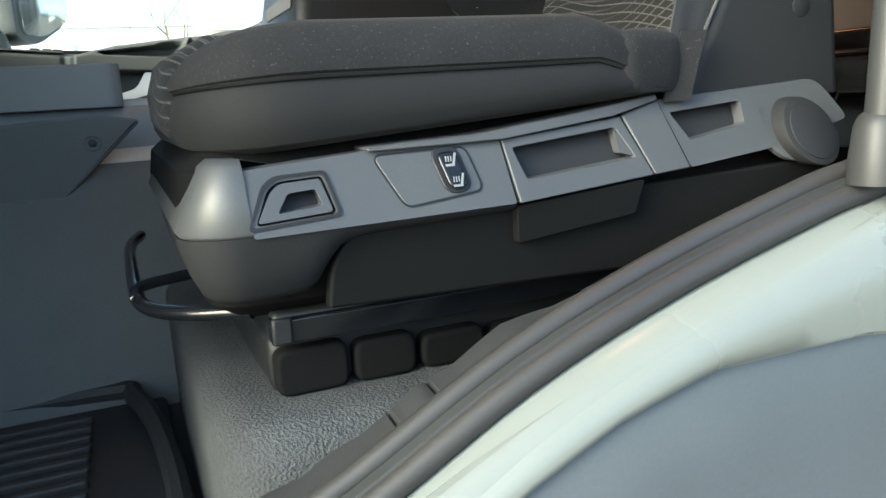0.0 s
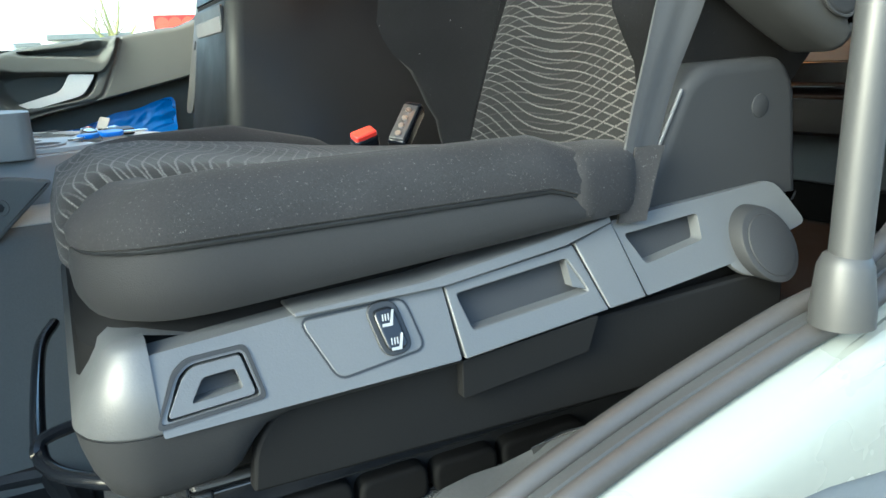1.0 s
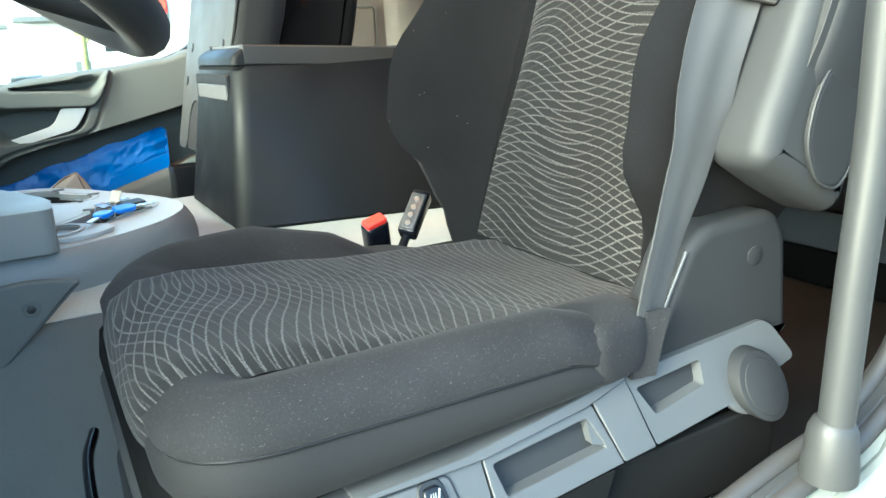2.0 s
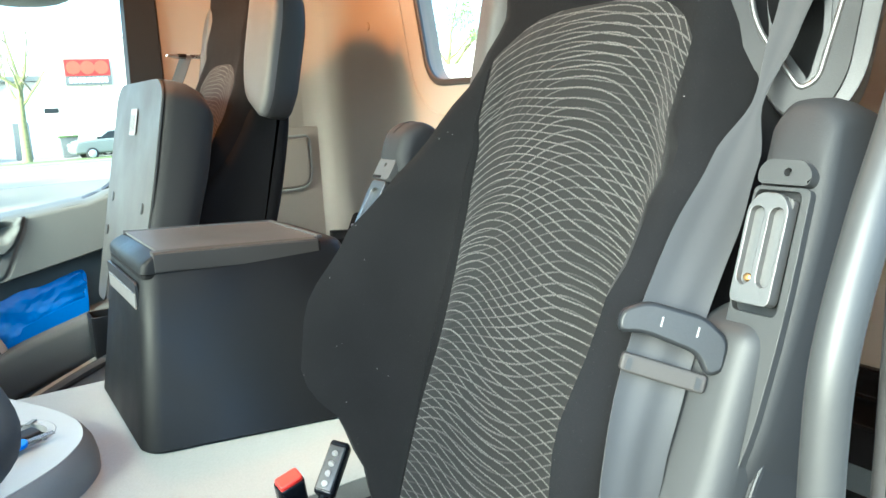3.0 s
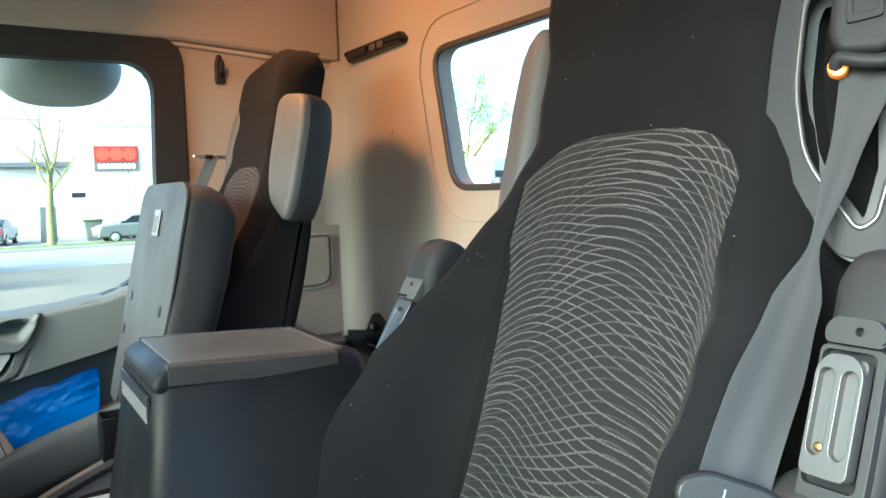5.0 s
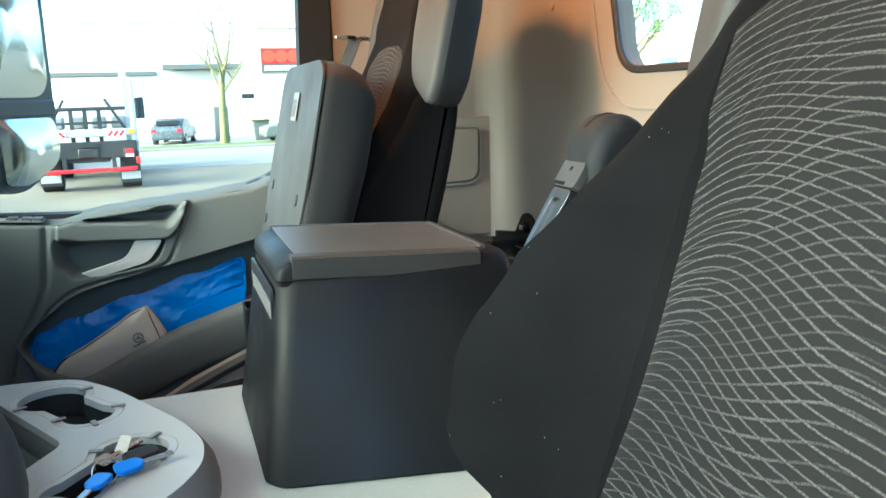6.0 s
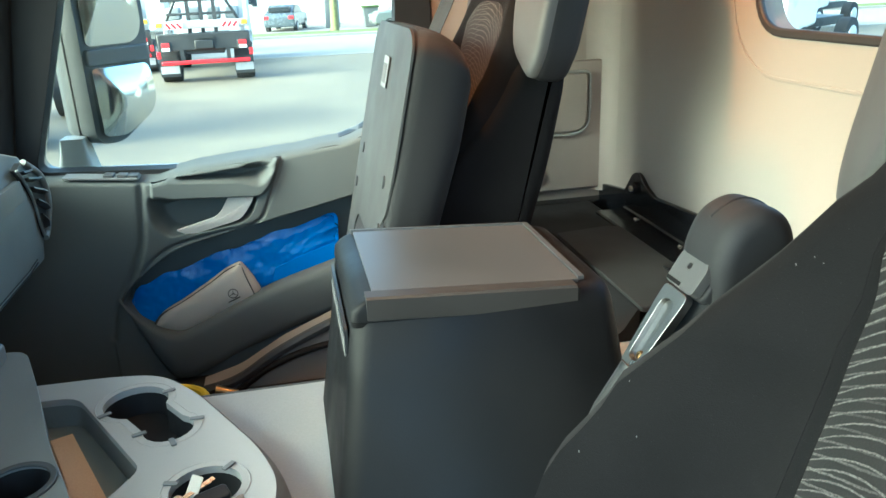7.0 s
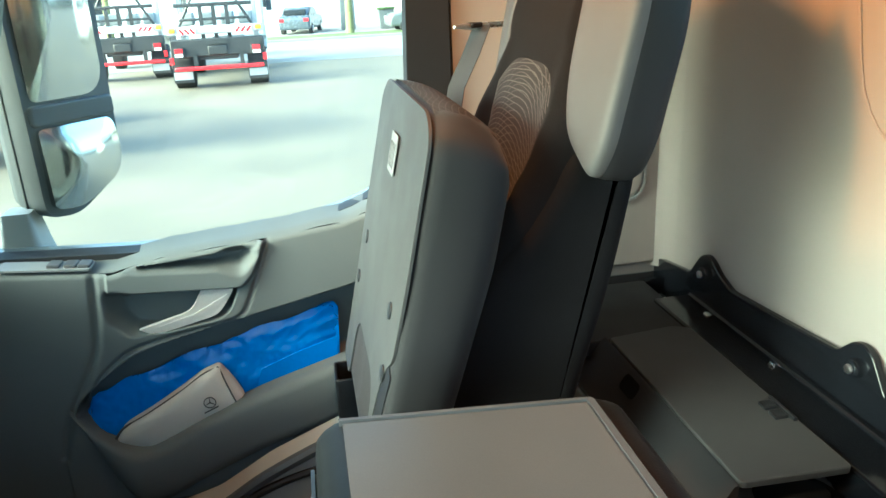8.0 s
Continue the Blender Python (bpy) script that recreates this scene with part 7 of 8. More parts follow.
# loose lint on the driver's seat cloth
rnd = random.Random(7)
fl = bmesh.new()
for i in range(34):
    z = rnd.uniform(1.80, 2.45)
    w = rnd.choice((-1, 1)) * rnd.uniform(0.67, 0.86) if z < 2.2 else rnd.uniform(-0.8, 0.8)
    y, x = YD + w * table(z, HW) * wing_out(z, w, YD), back_front(z, w) - 0.0012
    a, l = rnd.uniform(0, math.pi), rnd.uniform(0.0004, 0.0009)
    u, v = Vector((0, math.cos(a) * l, math.sin(a) * l)), Vector((0, -math.sin(a), math.cos(a))) * 0.0003
    c = Vector((x, y, z))
    loft([[c - u - v, c + u - v, c + u + v, c - u + v], [p + Vector((-0.0004, 0, 0)) for p in (c - u - v, c + u - v, c + u + v, c - u + v)]], fl)
part("lint", fl, "edge_grey", br, "pale specks of lint", smooth=0)["kind"] = "stuff"

# the driver's upper seat leans back and a little towards the tunnel
LEAN = Matrix(((1, 0, 0.075, -0.075 * 1.74), (0, 1, 0.050, 0.009 - 0.050 * 1.74), (0, 0, 1.05, -0.05 * 1.74), (0, 0, 0, 1)))
for top in (br, belt, belt_wing, rear_wing):
    for o in (top, *top.children_recursive):
        o.data.transform(LEAN)

# ---- driver's doorway and front of the cab ----
gp = thing("grab_pole", (0.49, 0.41, 1.60), "silver-grey lacquered grab pole beside the doorway", "grab pole")
part("pole_bar", tube(curve([(0.503, 0.41, 1.655), (0.511, 0.41, 1.80), (0.5185, 0.41, 1.90), (0.520, 0.41, 2.00), (0.527, 0.41, 2.06), (0.558, 0.412, 2.13), (0.607, 0.415, 2.22), (0.675, 0.42, 2.40), (0.71, 0.43, 2.52)], 6), 0.0128, 20), "pole", gp)
part("pole_collar", stack([(0.505 + 0.0175 * math.cos(a), 0.412 + 0.0175 * math.sin(a)) for a in [2 * math.pi * i / 28 for i in range(28)]], [(0.003, 1.650), (0.003, 1.662), (0.0, 1.690), (-0.003, 1.697), (-0.008, 1.701)]), "pole", gp, "grey collar at the pole's foot")

sw = thing("steering_wheel", (0.0, YD, 1.7), "black leather steering wheel", "steering wheel")
wm = local((-0.062, 0.775, 2.135), (0, 1, 0), (0.80, 0, -0.60))
part("rim", tube([wm @ Vector((0.225 * math.cos(a), 0.225 * math.sin(a), 0)) for a in [2 * math.pi * i / 56 for i in range(57)]], 0.0185, 14), "vinyl", sw, smooth=70)
for a in (0, 180, 90):
    ca, sa = math.cos(radians(a)), math.sin(radians(a))
    part("spoke", tube([wm @ Vector((0.06 * ca, 0.06 * sa, 0.03)), wm @ Vector((0.14 * ca, 0.14 * sa, 0.02)), wm @ Vector((0.215 * ca, 0.215 * sa, 0.0))], [0.025, 0.018, 0.014], 10, None, 0.5), "plastic", sw)
part("hub", soft(rrect(-0.075, -0.065, 0.075, 0.065, 0.03, 5), 0.0, 0.05, 0.015, wm), "plastic", sw)
part("column", tube([wm @ Vector((0, 0, 0.04)), wm @ Vector((0, -0.01, 0.20)), wm @ Vector((0, -0.03, 0.45))], [0.05, 0.06, 0.07], 14), "plastic", sw)

dash = thing("dashboard", (-0.5, 1.45, 1.36), "dark grey moulded dashboard", "dashboard")
dsec = [(-0.89, 1.99), (-0.55, 2.05), (-0.36, 2.055), (-0.29, 2.035), (-0.265, 1.99), (-0.262, 1.93), (-0.280, 1.803), (-0.300, 1.792), (-0.40, 1.72), (-0.48, 1.55), (-0.50, 1.37), (-0.89, 1.37)]
part("dash_body", loft([[(x - (s if x > -0.6 else 0), y, z) for x, z in dsec] for y, s in ((0.46, 0), (0.50, 0), (1.1, 0), (1.7, 0), (2.31, 0), (2.335, 0.006), (2.352, 0.022), (2.366, 0.06), (2.40, 0.14), (2.50, 0.20))]), "dash", dash, smooth=45)
vent_left = curve([(-0.262, 2.209, 2.030), (-0.258, 2.226, 2.005), (-0.257, 2.253, 1.962), (-0.260, 2.274, 1.905), (-0.264, 2.300, 1.862)], 5)
vent_right = curve([(-0.268, 2.262, 2.035), (-0.257, 2.318, 1.992), (-0.259, 2.343, 1.930), (-0.272, 2.338, 1.866), (-0.272, 2.312, 1.852)], 5)
vent = part("air_vent", loft([[Vector(a) + Vector((-0.012, 0, 0)), Vector(b) + Vector((-0.012, 0, 0)), Vector(b), Vector(a)] for a, b in zip(vent_left, vent_right)]), "black", dash, "tall black air vent with slats")
for k in range(2, len(vent_left) - 4, 3):
    a, b = Vector(vent_left[k]), Vector(vent_right[k])
    part("vent_slat", ribbon([a + Vector((0.003, 0.004, 0)), (a + b) / 2 + Vector((0.008, 0, -0.003)), b + Vector((0.003, -0.004, -0.004))], [(0.007, 0, 0.003)] * 3, 0.003), "plastic_mid", vent)
part("vent_surround", tube([Vector(p) + Vector((0.003, 0.004, 0)) for p in vent_right], 0.0075, 10), "dash", vent)
part("vent_frame", tube(vent_left, 0.003, 8), "dash", vent)
part("trim_strip", prism(rounded([(1.05, 1.966), (2.225, 1.966), (2.205, 2.010), (1.05, 2.010)], 0.004, 3), 0.012, Matrix(((0, 0, 1, -0.2700), (1, 0, 0, 0), (0, 1, 0, 0), (0, 0, 0, 1)))), "dash", dash, bevel=0.004, seg=3)
for z in (1.806, 1.814):
    part("glove_seam", tube([(-0.2785, 1.55, z), (-0.2785, 2.20, z), (-0.2775, 2.26, z + 0.006)], 0.0018, 6), "black", dash)
struct("pillar_front_right", tube([(-0.43, 2.575, 1.92), (-0.365, 2.575, 2.30), (-0.27, 2.57, 2.76)], 0.040, 12), "plastic", "dark grey front roof pillar lining", "pillar")

# ---- outside mirrors ----
mi = thing("door_mirror", (-0.25, 2.78, 1.90), "grey double door mirror on a short arm", "mirror")
mm = local((-0.15, 2.818, 2.28), (0.61, 0.79, 0), (0, 0, 1))
mo = rounded([(-0.115, -0.30), (-0.03, -0.315), (0.118, -0.235), (0.122, 0.36), (-0.115, 0.36)], [0.04, 0.06, 0.06, 0.05, 0.03], 6)
part("housing", stack(mo, [(-0.06, -0.15), (-0.02, -0.13), (0.0, -0.08), (0.0, -0.015), (-0.003, 0.0)], mm), "mirror_case", mi, smooth=50)
lo_g = rounded([(-0.096, -0.282), (-0.03, -0.290), (0.104, -0.225), (0.108, -0.103), (-0.096, -0.103)], [0.02, 0.04, 0.05, 0.03, 0.015], 6)
up_g = rounded([(-0.095, -0.045), (0.095, -0.045), (0.10, 0.33), (-0.095, 0.33)], [0.02, 0.06, 0.03, 0.03], 6)


def bowed(outline, m, radius, h):
    """A mirror pane that bulges as part of a ball of that radius."""
    cx, cy = sum(p[0] for p in outline) / len(outline), sum(p[1] for p in outline) / len(outline)
    loops = [[m @ Vector((a, b, h - 0.004)) for a, b in outline]]
    far = max((a - cx) ** 2 + (b - cy) ** 2 for a, b in outline)
    for k in (1.0, 0.8, 0.6, 0.4, 0.2, 0.02):
        loop = []
        for a, b in outline:
            x, y = (a - cx) * k, (b - cy) * k
            loop.append(m @ Vector((cx + x, cy + y, h + math.sqrt(radius ** 2 - x * x - y * y) - math.sqrt(radius ** 2 - far))))
        loops.append(loop)
    return loft(loops)


part("mirror_pane", bowed(lo_g, mm, 0.32, 0.004), "mirror", mi, "bulging wide-angle mirror pane", smooth=60)
part("mirror_pane", bowed(up_g, mm, 1.3, 0.002), "mirror", mi, "main mirror pane", smooth=60)
part("pane_divider", soft(rrect(-0.105, -0.098, 0.112, -0.052, 0.012), 0.0, 0.012, 0.006, mm, both=False), "mirror_case", mi)
part("seam", box(-0.117, -0.112, -0.29, 0.35, -0.06, -0.056, None, mm), "black", mi)
part("arm_foot", stack(rrect(-0.325, 2.70, -0.235, 2.80, 0.02), [(0.01, 1.88), (0.0, 1.92), (-0.01, 1.97), (-0.015, 2.0)]), "kerb_case", mi, "pale grey mirror arm foot")
part("arm_bar", box(-0.315, -0.245, 2.66, 2.72, 1.87, 1.92), "kerb_case", mi, bevel=0.01)

km = thing("kerb_mirror", (0.37, 2.78, 2.55), "pale grey kerb mirror hanging over the door", "mirror")
loops = []
for i in range(10):
    a = math.pi / 2 * i / 9
    k, h = math.sin(a) ** 0.7, 2.535 + 0.13 * (1 - math.cos(a))
    loops.append([(0.37 + max(0.01, k) * 0.185 * math.cos(2 * math.pi * j / 32), 2.80 + max(0.01, k) * 0.10 * math.sin(2 * math.pi * j / 32), h) for j in range(32)])
part("housing", loft(loops), "kerb_case", km, smooth=60)
part("mirror_pane", disc((0.37, 2.80, 2.666), (0, 0, 1), 0.10, 0.004, 30), "mirror", km)
part("rim", tube([(0.37 + 0.165 * math.cos(a), 2.80 + 0.085 * math.sin(a), 2.668) for a in [2 * math.pi * i / 36 for i in range(37)]], 0.008, 8), "chrome", km)
part("bracket", tube([(0.37, 2.80, 2.67), (0.36, 2.74, 2.76), (0.35, 2.68, 2.82)], 0.015, 8), "mirror_case", km)

# ---- outdoors: vehicles, buildings, trees ----


def at(o, yaw=0):
    return pose(o[0], o[1], o[2] if len(o) > 2 else 0.0, 0, 0, yaw)


def wheel(parent, m, x, y, r=0.5, w=0.32):
    t = part("tyre", disc(m @ Vector((x - w / 2, y, r)), m.to_3x3() @ Vector((1, 0, 0)), r, w, 28, None, 0.05), "tyre", parent)
    s = 1 if x > 0 else -1
    part("rim", disc(m @ Vector((x + s * w * 0.42, y, r)), m.to_3x3() @ Vector((s, 0, 0)), r * 0.56, 0.05, 20, None, 0.02), "alu", t)


def truck_cab(parent, m, yf, base=0.95):
    """A cab whose front is at -y; drawn with its roof, panes, grille and lamps."""
    prof = [(yf, 0.55), (yf - 0.02, 1.4), (yf + 0.05, 2.0), (yf + 0.28, 2.9), (yf + 0.50, 3.1), (yf + 1.75, 3.15), (yf + 1.8, 0.95), (yf + 0.9, 0.85), (yf + 0.8, 0.5)]
    rot = Matrix(((0, 0, 1, 0), (1, 0, 0, 0), (0, 1, 0, 0), (0, 0, 0, 1)))
    c = part("cab", soft(rounded(prof, 0.12, 4), -1.22, 1.22, 0.10, m @ rot), "cab_white", parent, "white lorry cab")
    part("windscreen", loft([[m @ Vector(p) for p in ((-1.05, yf + 0.02, 2.02), (1.05, yf + 0.02, 2.02), (1.0, yf + 0.235, 2.82), (-1.0, yf + 0.235, 2.82))], [m @ Vector(p) for p in ((-1.05, yf + 0.08, 2.02), (1.05, yf + 0.08, 2.02), (1.0, yf + 0.28, 2.82), (-1.0, yf + 0.28, 2.82))]]), "car_glass", c)
    for s in (-1, 1):
        part("side_window", box(s * 1.215 - 0.01, s * 1.215 + 0.01, yf + 0.45, yf + 1.25, 2.0, 2.7, None, m), "car_glass", c, bevel=0.005)
        hl = part("headlamp", box(s * 0.95 - 0.18, s * 0.95 + 0.18, yf - 0.05, yf + 0.04, 0.72, 0.95, None, m), "alu", c, "clear headlamp", bevel=0.03)
        part("lens", disc(m @ Vector((s * 0.95, yf - 0.045, 0.84)), m.to_3x3() @ Vector((0, -1, 0)), 0.08, 0.02, 18, None, 0.01), "car_glass", hl)
        mr = part("mirror", box(s * 1.42 - 0.10, s * 1.42 + 0.10, yf + 0.12, yf + 0.28, 1.75, 2.5, None, m), "mirror_case", c, bevel=0.04)
        part("mirror_arm", box(min(s * 1.2, s * 1.4), max(s * 1.2, s * 1.4), yf + 0.18, yf + 0.24, 2.42, 2.47, None, m), "mirror_case", mr)
    for k in range(5):
        part("grille_bar", box(-0.72, 0.72, yf - 0.045, yf + 0.03, 1.12 + 0.14 * k, 1.20 + 0.14 * k, None, m), "chassis", c, bevel=0.015)
    part("bumper", box(-1.2, 1.2, yf - 0.06, yf + 0.5, 0.42, 0.68, None, m), "mirror_case", c, "grey bumper", bevel=0.05)
    return c


def tractor(o, yaw, label):
    m = at(o, yaw)
    t = thing("parked_truck", o, label, "truck", "parked trucks")
    truck_cab(t, m, -1.0)
    part("frame", box(-0.45, 0.45, -0.5, 4.4, 0.75, 1.0, None, m), "chassis", t, bevel=0.02)
    for y in (0.0, 3.2):
        for x in (-1.05, 1.05):
            wheel(t, m, x, y)
    return t


def crane_truck(o, yaw, label):
    """Seen from behind: rear at y = 0, cab away at +y."""
    m = at(o, yaw)
    t = thing("skip_truck", o, label, "truck", "parked trucks")
    part("frame", box(-0.5, 0.5, 0.1, 6.0, 0.75, 1.05, None, m), "chassis", t, bevel=0.02)
    part("rear_beam", box(-1.2, 1.2, 0.0, 0.25, 0.85, 1.30, None, m), "chassis", t, bevel=0.03)
    part("tail_board", box(-1.22, 1.22, 0.02, 0.2, 1.42, 1.62, None, m), "alu", t, bevel=0.02)
    bar = part("underrun_bar", box(-1.15, 1.15, -0.06, 0.06, 0.50, 0.60, None, m), "lamp_red", t, "red underrun bar", bevel=0.02)
    for x in (-0.6, 0.6):
        part("bar_hanger", box(x - 0.05, x + 0.05, -0.02, 0.1, 0.55, 0.95, None, m), "chassis", bar)
    for s in (-1, 1):
        lp = part("tail_lamp", box(s * 0.98 - 0.13, s * 0.98 + 0.13, -0.05, 0.02, 0.86, 1.10, None, m), "chassis", t, "rear lamp cluster", bevel=0.02)
        part("red_lens", box(s * 1.0 - 0.10, s * 1.0 + 0.10, -0.065, -0.045, 0.97, 1.08, None, m), "lamp_red", lp)
        part("white_lens", box(s * 1.0 - 0.10, s * 1.0 + 0.10, -0.065, -0.045, 0.87, 0.95, None, m), "white_mark", lp)
        part("side_marker", box(s * 1.2 - 0.05, s * 1.2 + 0.05, -0.05, 0.03, 0.68, 0.86, None, m), "lamp_red", t, bevel=0.01)
        part("amber_lamp", box(s * 1.1 - 0.08, s * 1.1 + 0.08, -0.03, 0.03, 1.48, 1.60, None, m), "lamp_amber", t, bevel=0.02)
        bd = part("warning_board", box(s * 0.72 - 0.22, s * 0.72 + 0.22, -0.02, 0.01, 1.42, 1.58, None, m), "white_mark", t, "red and white warning board")
        for k in range(3):
            q = m @ pose(s * 0.72 - 0.14 + 0.14 * k, -0.024, 1.50, 0, s * 40, 0)
            part("board_stripe", box(-0.03, 0.03, -0.003, 0.003, -0.085, 0.085, None, q), "lamp_red", bd)
        part("mud_flap", box(s * 0.98 - 0.26, s * 0.98 + 0.26, 0.18, 0.22, 0.18, 0.62, None, m), "chassis", t)
        part("flap_plate", box(s * 0.98 - 0.24, s * 0.98 + 0.24, 0.16, 0.185, 0.26, 0.46, None, m), "alu", t)
        wheel(t, m, s * 0.98, 0.75, 0.5, 0.5)
        wheel(t, m, s * 0.98, 4.9, 0.5, 0.34)
        part("crane_post", box(s * 1.02 - 0.07, s * 1.02 + 0.07, 0.8, 1.0, 1.1, 3.75 if s > 0 else 2.9, None, m), "alu", t, bevel=0.02)
        part("crane_arm", tube([m @ Vector((s * 1.02, 0.9, 2.9)), m @ Vector((s * 0.98, 1.5, 3.2)), m @ Vector((s * 0.95, 2.6, 2.9))], 0.07, 8), "alu", t)
        part("stay", tube([m @ Vector((s * 0.95, 0.4, 1.6)), m @ Vector((s * 0.5, 0.5, 2.4))], 0.04, 8), "chassis", t)
    for x in (-0.34, 0.0, 0.34):
        part("rack_post", box(x - 0.05, x + 0.05, 0.2, 0.3, 1.2, 2.15, None, m), "chassis", t)
    part("rack_rail", box(-1.0, 1.0, 0.2, 0.3, 2.1, 2.2, None, m), "chassis", t, bevel=0.02)
    part("rack_rail", box(-0.9, 0.9, 0.2, 0.3, 1.75, 1.82, None, m), "chassis", t, bevel=0.02)
    part("coupling", box(-0.25, 0.25, -0.06, 0.1, 0.88, 1.12, None, m), "chassis", t, bevel=0.03)
    part("plate", box(-0.26, 0.26, -0.07, -0.055, 1.16, 1.26, None, m), "chassis", t, "dark rear plate")
    for x in (-0.75, -0.25, 0.3, 0.78):
        part("chain_box", box(x - 0.18, x + 0.18, 0.6, 1.2, 1.62, 1.95, None, m), "kerb_case", t, bevel=0.04)
    truck_cab(t, m @ pose(0, 6.2, 0, 0, 0, 180), -1.6)
    return t


crane_truck((-1.71, 22.4), 1.5, "black and white skip truck with red underrun bar")
crane_truck((-4.75, 25.6), 2.0, "second black skip truck parked in the yard")
tractor((-5.0, 14.45), 4, "white truck cab parked facing the yard")
for k in range(4):
    tractor((26.0 + 3.4 * k, 9.0 + 1.6 * k), 262, "white truck cab in a row at the yard's end")
tractor((12.5, 19.0), 300, "white truck cab parked behind the cab")
tractor((19.0, 27.0), 300, "white truck cab parked behind the cab")


def car(o, yaw, paint, label):
    m = at(o, yaw)
    c = thing("parked_car", o, label, "car", "parked cars")
    rot = Matrix(((1, 0, 0, 0), (0, 0, -1, 0), (0, 1, 0, 0), (0, 0, 0, 1)))
    body = rounded([(-2.1, 0.3), (2.1, 0.3), (2.15, 0.65), (1.95, 0.95), (1.0, 1.02), (-1.9, 1.05), (-2.1, 0.9)], 0.15, 4)
    part("body", soft(body, -0.86, 0.86, 0.12, m @ rot), paint, c)
    roof = rounded([(1.1, 0.98), (0.45, 1.42), (-1.0, 1.46), (-1.75, 1.02)], 0.12, 4)
    ca = part("cabin", soft(roof, -0.74, 0.74, 0.12, m @ rot), paint, c)
    glass = rounded([(0.9, 1.02), (0.38, 1.37), (-0.95, 1.40), (-1.5, 1.04)], 0.08, 4)
    part("side_glass", soft(glass, -0.75, 0.75, 0.01, m @ rot), "car_glass", ca)
    part("screen", box(-1.78, -1.30, -0.6, 0.6, 1.08, 1.36, None, m), "car_glass", ca, bevel=0.04)
    for x in (-1.3, 1.3):
        for s in (-1, 1):
            w = part("tyre", disc(m @ Vector((x, s * 0.68, 0.31)), m.to_3x3() @ Vector((0, s, 0)), 0.31, 0.2, 22, None, 0.03), "tyre", c)
            part("rim", disc(m @ Vector((x, s * 0.87, 0.31)), m.to_3x3() @ Vector((0, s, 0)), 0.2, 0.025, 16, None, 0.01), "alu", w)
    for s in (-1, 1):
        part("tail_lamp", box(-2.13, -2.02, s * 0.68 - 0.14, s * 0.68 + 0.14, 0.72, 0.90, None, m), "lamp_red", c, bevel=0.02)
        part("headlamp", box(1.98, 2.12, s * 0.62 - 0.16, s * 0.62 + 0.16, 0.66, 0.80, None, m), "alu", c, bevel=0.02)
    return c


car((0.75, 46.5), 78, "car_grey", "dark grey car parked by the workshop")
car((7.35, 43.2), 184, "paint", "white car parked by the verge")
car((13.5, 37.5), 186, "car_grey", "dark grey car parked by the verge")
car((8.5, 46.0), 186, "car_grey", "dark grey car on the forecourt")


def workshop(o, w, d, h, wall, label):
    hse = thing("workshop", o, label, "building")
    x0, y0 = o[0], o[1]
    part("wall", box(x0, x0 + w, y0, y0 + d, 0.0, h), wall, hse, bevel=0.03)
    part("roof_edge", box(x0 - 0.15, x0 + w + 0.15, y0 - 0.12, y0 + d, h, h + 0.25), "render_white", hse, bevel=0.02)
    return hse


g = workshop((-14.0, 52.0), 21.0, 12.0, 7.2, "render_white", "long white rendered workshop with a roller door")
dr = part("roller_door", box(1.2, 3.9, 51.86, 52.0, 0.05, 4.05), "roller", g, "grey-white roller door")
for k in range(18):
    part("door_slat", box(1.22, 3.88, 51.83, 51.87, 0.08 + 0.220 * k, 0.285 + 0.220 * k), "roller", dr, bevel=0.01)
part("door_frame", prism([(1.0, 0.0), (4.1, 0.0), (4.1, 4.25), (1.0, 4.25)], 0.10, side_m(51.98), [[(1.2, 0.02), (3.9, 0.02), (3.9, 4.05), (1.2, 4.05)]]), "render_white", g, bevel=0.02)
part("canopy", box(0.45, 5.15, 50.8, 52.0, 4.32, 4.62), "dark_fascia", g, "dark flat canopy", bevel=0.03)
part("side_window", box(5.15, 5.95, 51.93, 52.0, 2.45, 2.75), "car_glass", g, "low dark side window", bevel=0.02)
for k in range(5):
    wn = part("window", box(-12.5 + 2.4 * k, -10.6 + 2.4 * k, 51.93, 52.0, 1.4, 2.7), "car_glass", g, "dark workshop window", bevel=0.02)
    part("window_sill", box(-12.6 + 2.4 * k, -10.5 + 2.4 * k, 51.85, 52.0, 1.3, 1.4), "render_white", wn)
part("gutter", box(-14.2, 0.1, 51.7, 51.98, 4.0, 4.25), "dark_fascia", g, bevel=0.03)

s = workshop((6.35, 51.0), 22.0, 14.0, 6.8, "render_cream", "cream panelled office building with a red sign")
for k in range(1, 11):
    part("panel_joint", box(6.35 + 2.0 * k, 6.38 + 2.0 * k, 50.985, 51.02, 0.0, 6.8), "dark_fascia", s)
sg = part("sign_board", box(6.42, 8.98, 50.86, 51.0, 4.02, 5.55), "dark_fascia", s, "dark sign with three bright red discs")
part("sign_field", box(6.46, 8.94, 50.83, 50.86, 4.56, 5.52), "sign_red", sg)
for k in range(3):
    part("sign_disc", disc((6.92 + 0.78 * k, 50.83, 5.04), (0, -1, 0), 0.40, 0.03, 28), "sign_orange", sg)
for k in range(9):
    part("sign_bar", box(6.62 + 0.245 * k, 6.80 + 0.245 * k, 50.83, 50.86, 4.15, 4.45), "white_mark", sg)
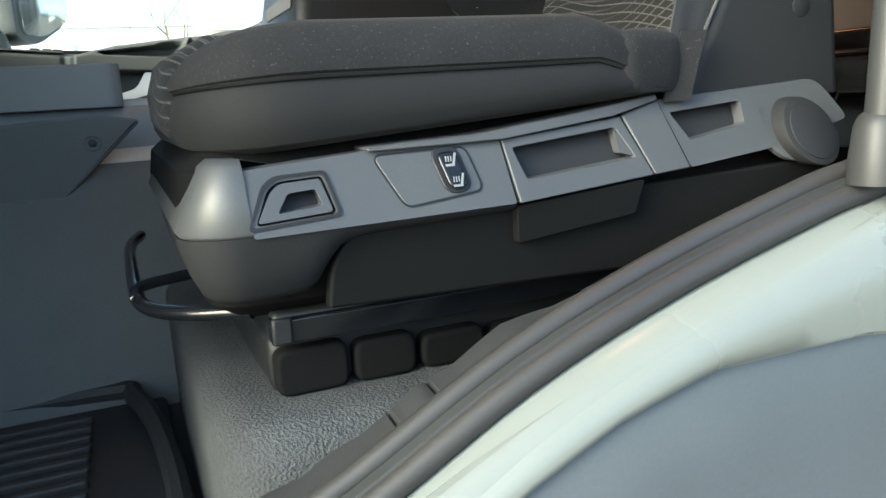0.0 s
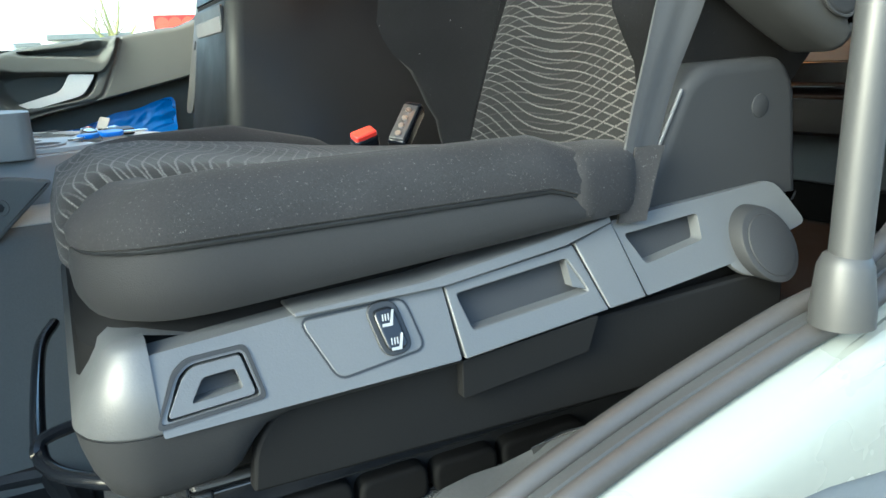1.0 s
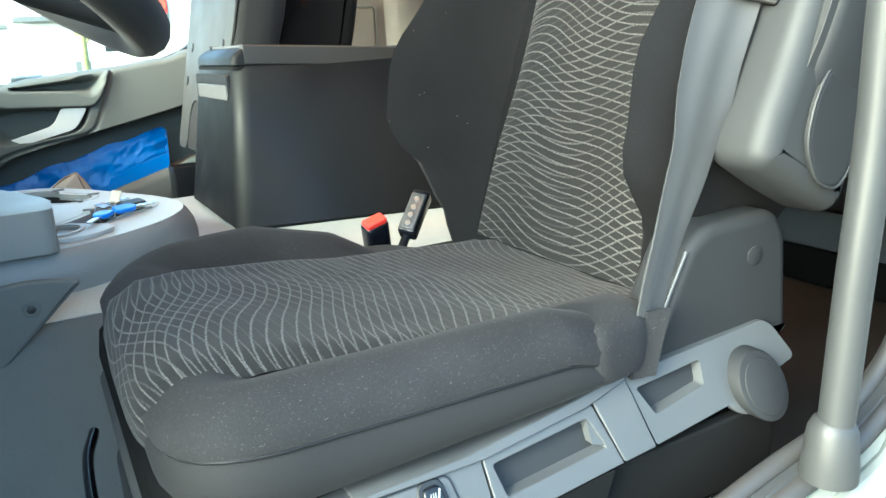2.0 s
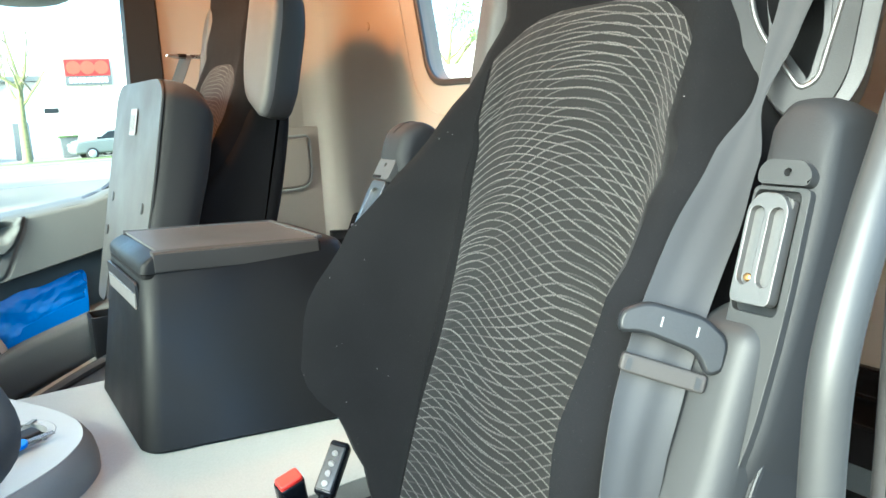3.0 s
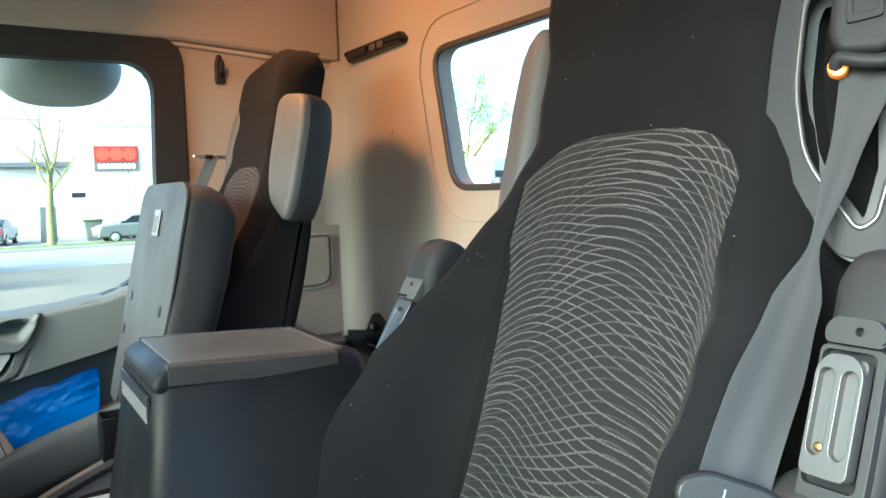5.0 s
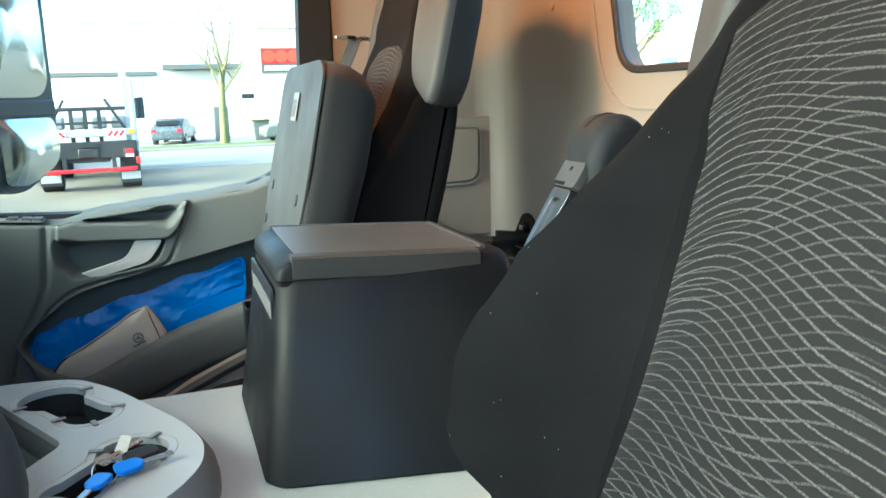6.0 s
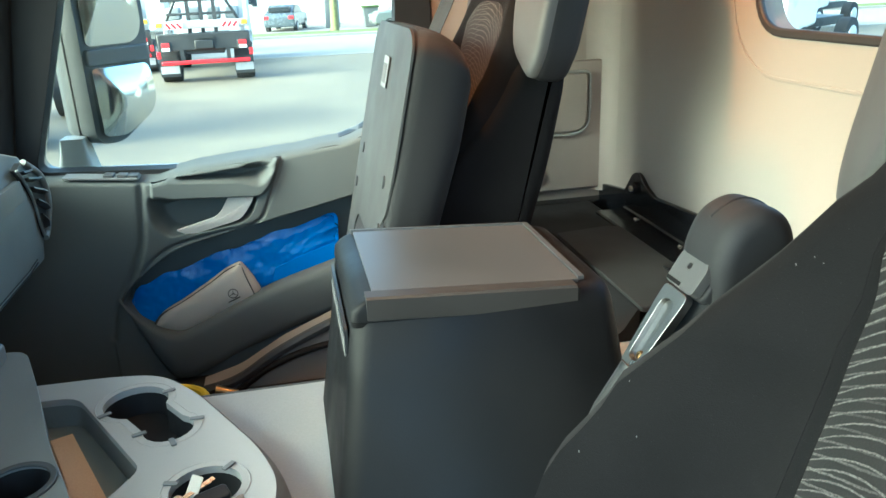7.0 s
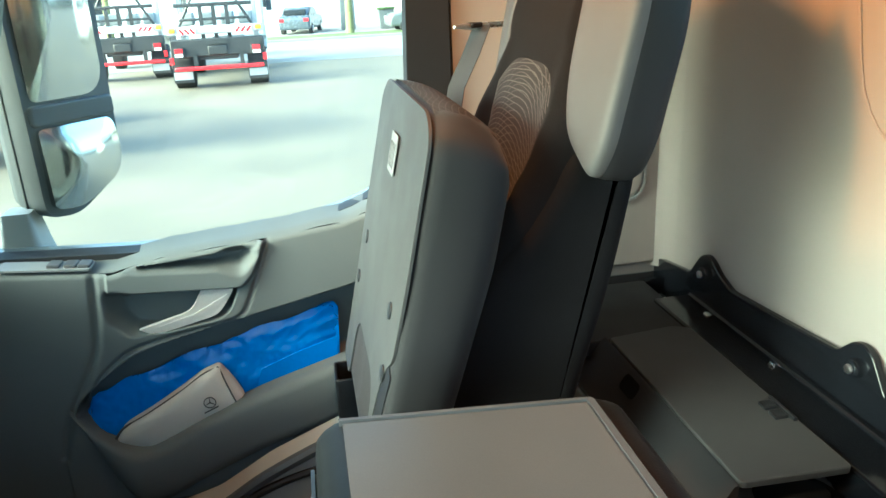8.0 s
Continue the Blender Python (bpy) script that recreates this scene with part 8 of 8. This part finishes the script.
for k in range(4):
    wn = part("window", box(11.5 + 3.2 * k, 13.6 + 3.2 * k, 50.92, 51.0, 3.4, 5.0), "car_glass", s, "dark office window", bevel=0.02)
    part("window_sill", box(11.4 + 3.2 * k, 13.7 + 3.2 * k, 50.84, 51.0, 3.28, 3.4), "render_white", wn)
    wn = part("window", box(11.5 + 3.2 * k, 13.6 + 3.2 * k, 50.92, 51.0, 0.9, 2.3), "car_glass", s, "dark office window", bevel=0.02)
    part("window_sill", box(11.4 + 3.2 * k, 13.7 + 3.2 * k, 50.84, 51.0, 0.78, 0.9), "render_white", wn)
far = workshop((34.0, 44.0), 30.0, 12.0, 6.0, "render_cream", "low pale building behind the yard")
for k in range(7):
    wn = part("window", box(35.5 + 4 * k, 38.0 + 4 * k, 43.9, 44.0, 2.6, 4.2), "car_glass", far, "dark window", bevel=0.02)
    part("window_sill", box(35.4 + 4 * k, 38.1 + 4 * k, 43.8, 44.0, 2.45, 2.6), "render_white", wn)

bx = thing("utility_box", (4.2, 43.6, 0.06), "dark grey utility cabinet on the verge", "cabinet")
part("body", box(2.95, 3.75, 46.0, 46.5, 0.06, 2.0), "dark_fascia", bx, bevel=0.04)
bx2 = thing("waste_bin", (5.4, 43.0, 0.06), "dark wheeled waste bin on the forecourt", "bin")
part("body", loft([[(x, y, z) for x, y in rrect(5.0 + e, 45.0 + e, 5.9 - e, 45.8 - e, 0.06)] for e, z in ((0.08, 0.1), (0.0, 1.1))]), "dark_fascia", bx2)
part("lid", soft(rrect(4.95, 44.95, 5.95, 45.85, 0.08), 1.1, 1.22, 0.04), "hedge", bx2)


def tree(o, h, seed, leaves, label):
    rnd = random.Random(seed)
    t = thing("street_tree", o, label, "tree", "street trees")
    trunk, twigs, lv = bmesh.new(), bmesh.new(), bmesh.new()
    x, y = o[0], o[1]
    top = (x + 0.2, y, h * 0.52)
    tube([(x, y, -0.05), (x + 0.03, y, 0.3), (x + 0.05, y, h * 0.25), (x + 0.12, y, h * 0.42), top], [0.30, 0.21, 0.18, 0.15, 0.11], 10, trunk)

    def limb(p, d, length, r, level):
        q, pts, rad = Vector(p), [Vector(p)], [r]
        d = Vector(d).normalized()
        n = 5
        for k in range(n):
            d = (d + Vector((rnd.uniform(-1, 1), rnd.uniform(-1, 1), rnd.uniform(-0.2, 0.7))) * 0.22).normalized()
            q = q + d * length / n
            pts.append(q.copy())
            rad.append(r * (1 - 0.75 * (k + 1) / n))
        tube(pts, rad, 6 if level < 2 else 4, trunk if level == 0 else twigs)
        if level < 3:
            for k in range(3 if level < 2 else 4):
                i = rnd.randint(2, n)
                limb(pts[i], d + Vector((rnd.uniform(-1, 1), rnd.uniform(-1, 1), rnd.uniform(-0.3, 0.8))), length * rnd.uniform(0.45, 0.65), rad[i] * 0.8, level + 1)
        if leaves and level >= 2:
            for k in range(leaves):
                c = pts[rnd.randint(1, n)] + Vector((rnd.gauss(0, 0.14), rnd.gauss(0, 0.14), rnd.gauss(0, 0.14)))
                a, b = Vector((rnd.uniform(-1, 1), rnd.uniform(-1, 1), rnd.uniform(-1, 1))).normalized() * 0.06, Vector((rnd.uniform(-1, 1), rnd.uniform(-1, 1), rnd.uniform(-1, 1))).normalized() * 0.05
                v = [lv.verts.new(c + w) for w in (a, b, -a, -b)]
                lv.faces.new(v)

    for k in range(6):
        a = k * 2.4
        limb((x + 0.05 + 0.14 * min(1, k / 4), y, h * (0.36 + 0.03 * k)), (math.cos(a), math.sin(a), 0.9), h * 0.34, 0.085, 0)
    limb(top, (0, 0, 1), h * 0.42, 0.10, 0)
    part("trunk", trunk, "bark", t, smooth=60)
    part("twigs", twigs, "twig", t, smooth=60)
    if leaves:
        part("crown", lv, "leaf", t)
    return t


tree((3.17, 42.6), 7.5, 4, 0, "bare street tree with a lichen-green trunk")
tree((-9.0, 43.6), 7.0, 9, 0, "bare street tree with a lichen-green trunk")
tree((17.5, 33.5), 8.0, 12, 10, "street tree with thin fresh leaves")
tree((25.0, 38.0), 8.5, 21, 10, "street tree with thin fresh leaves")
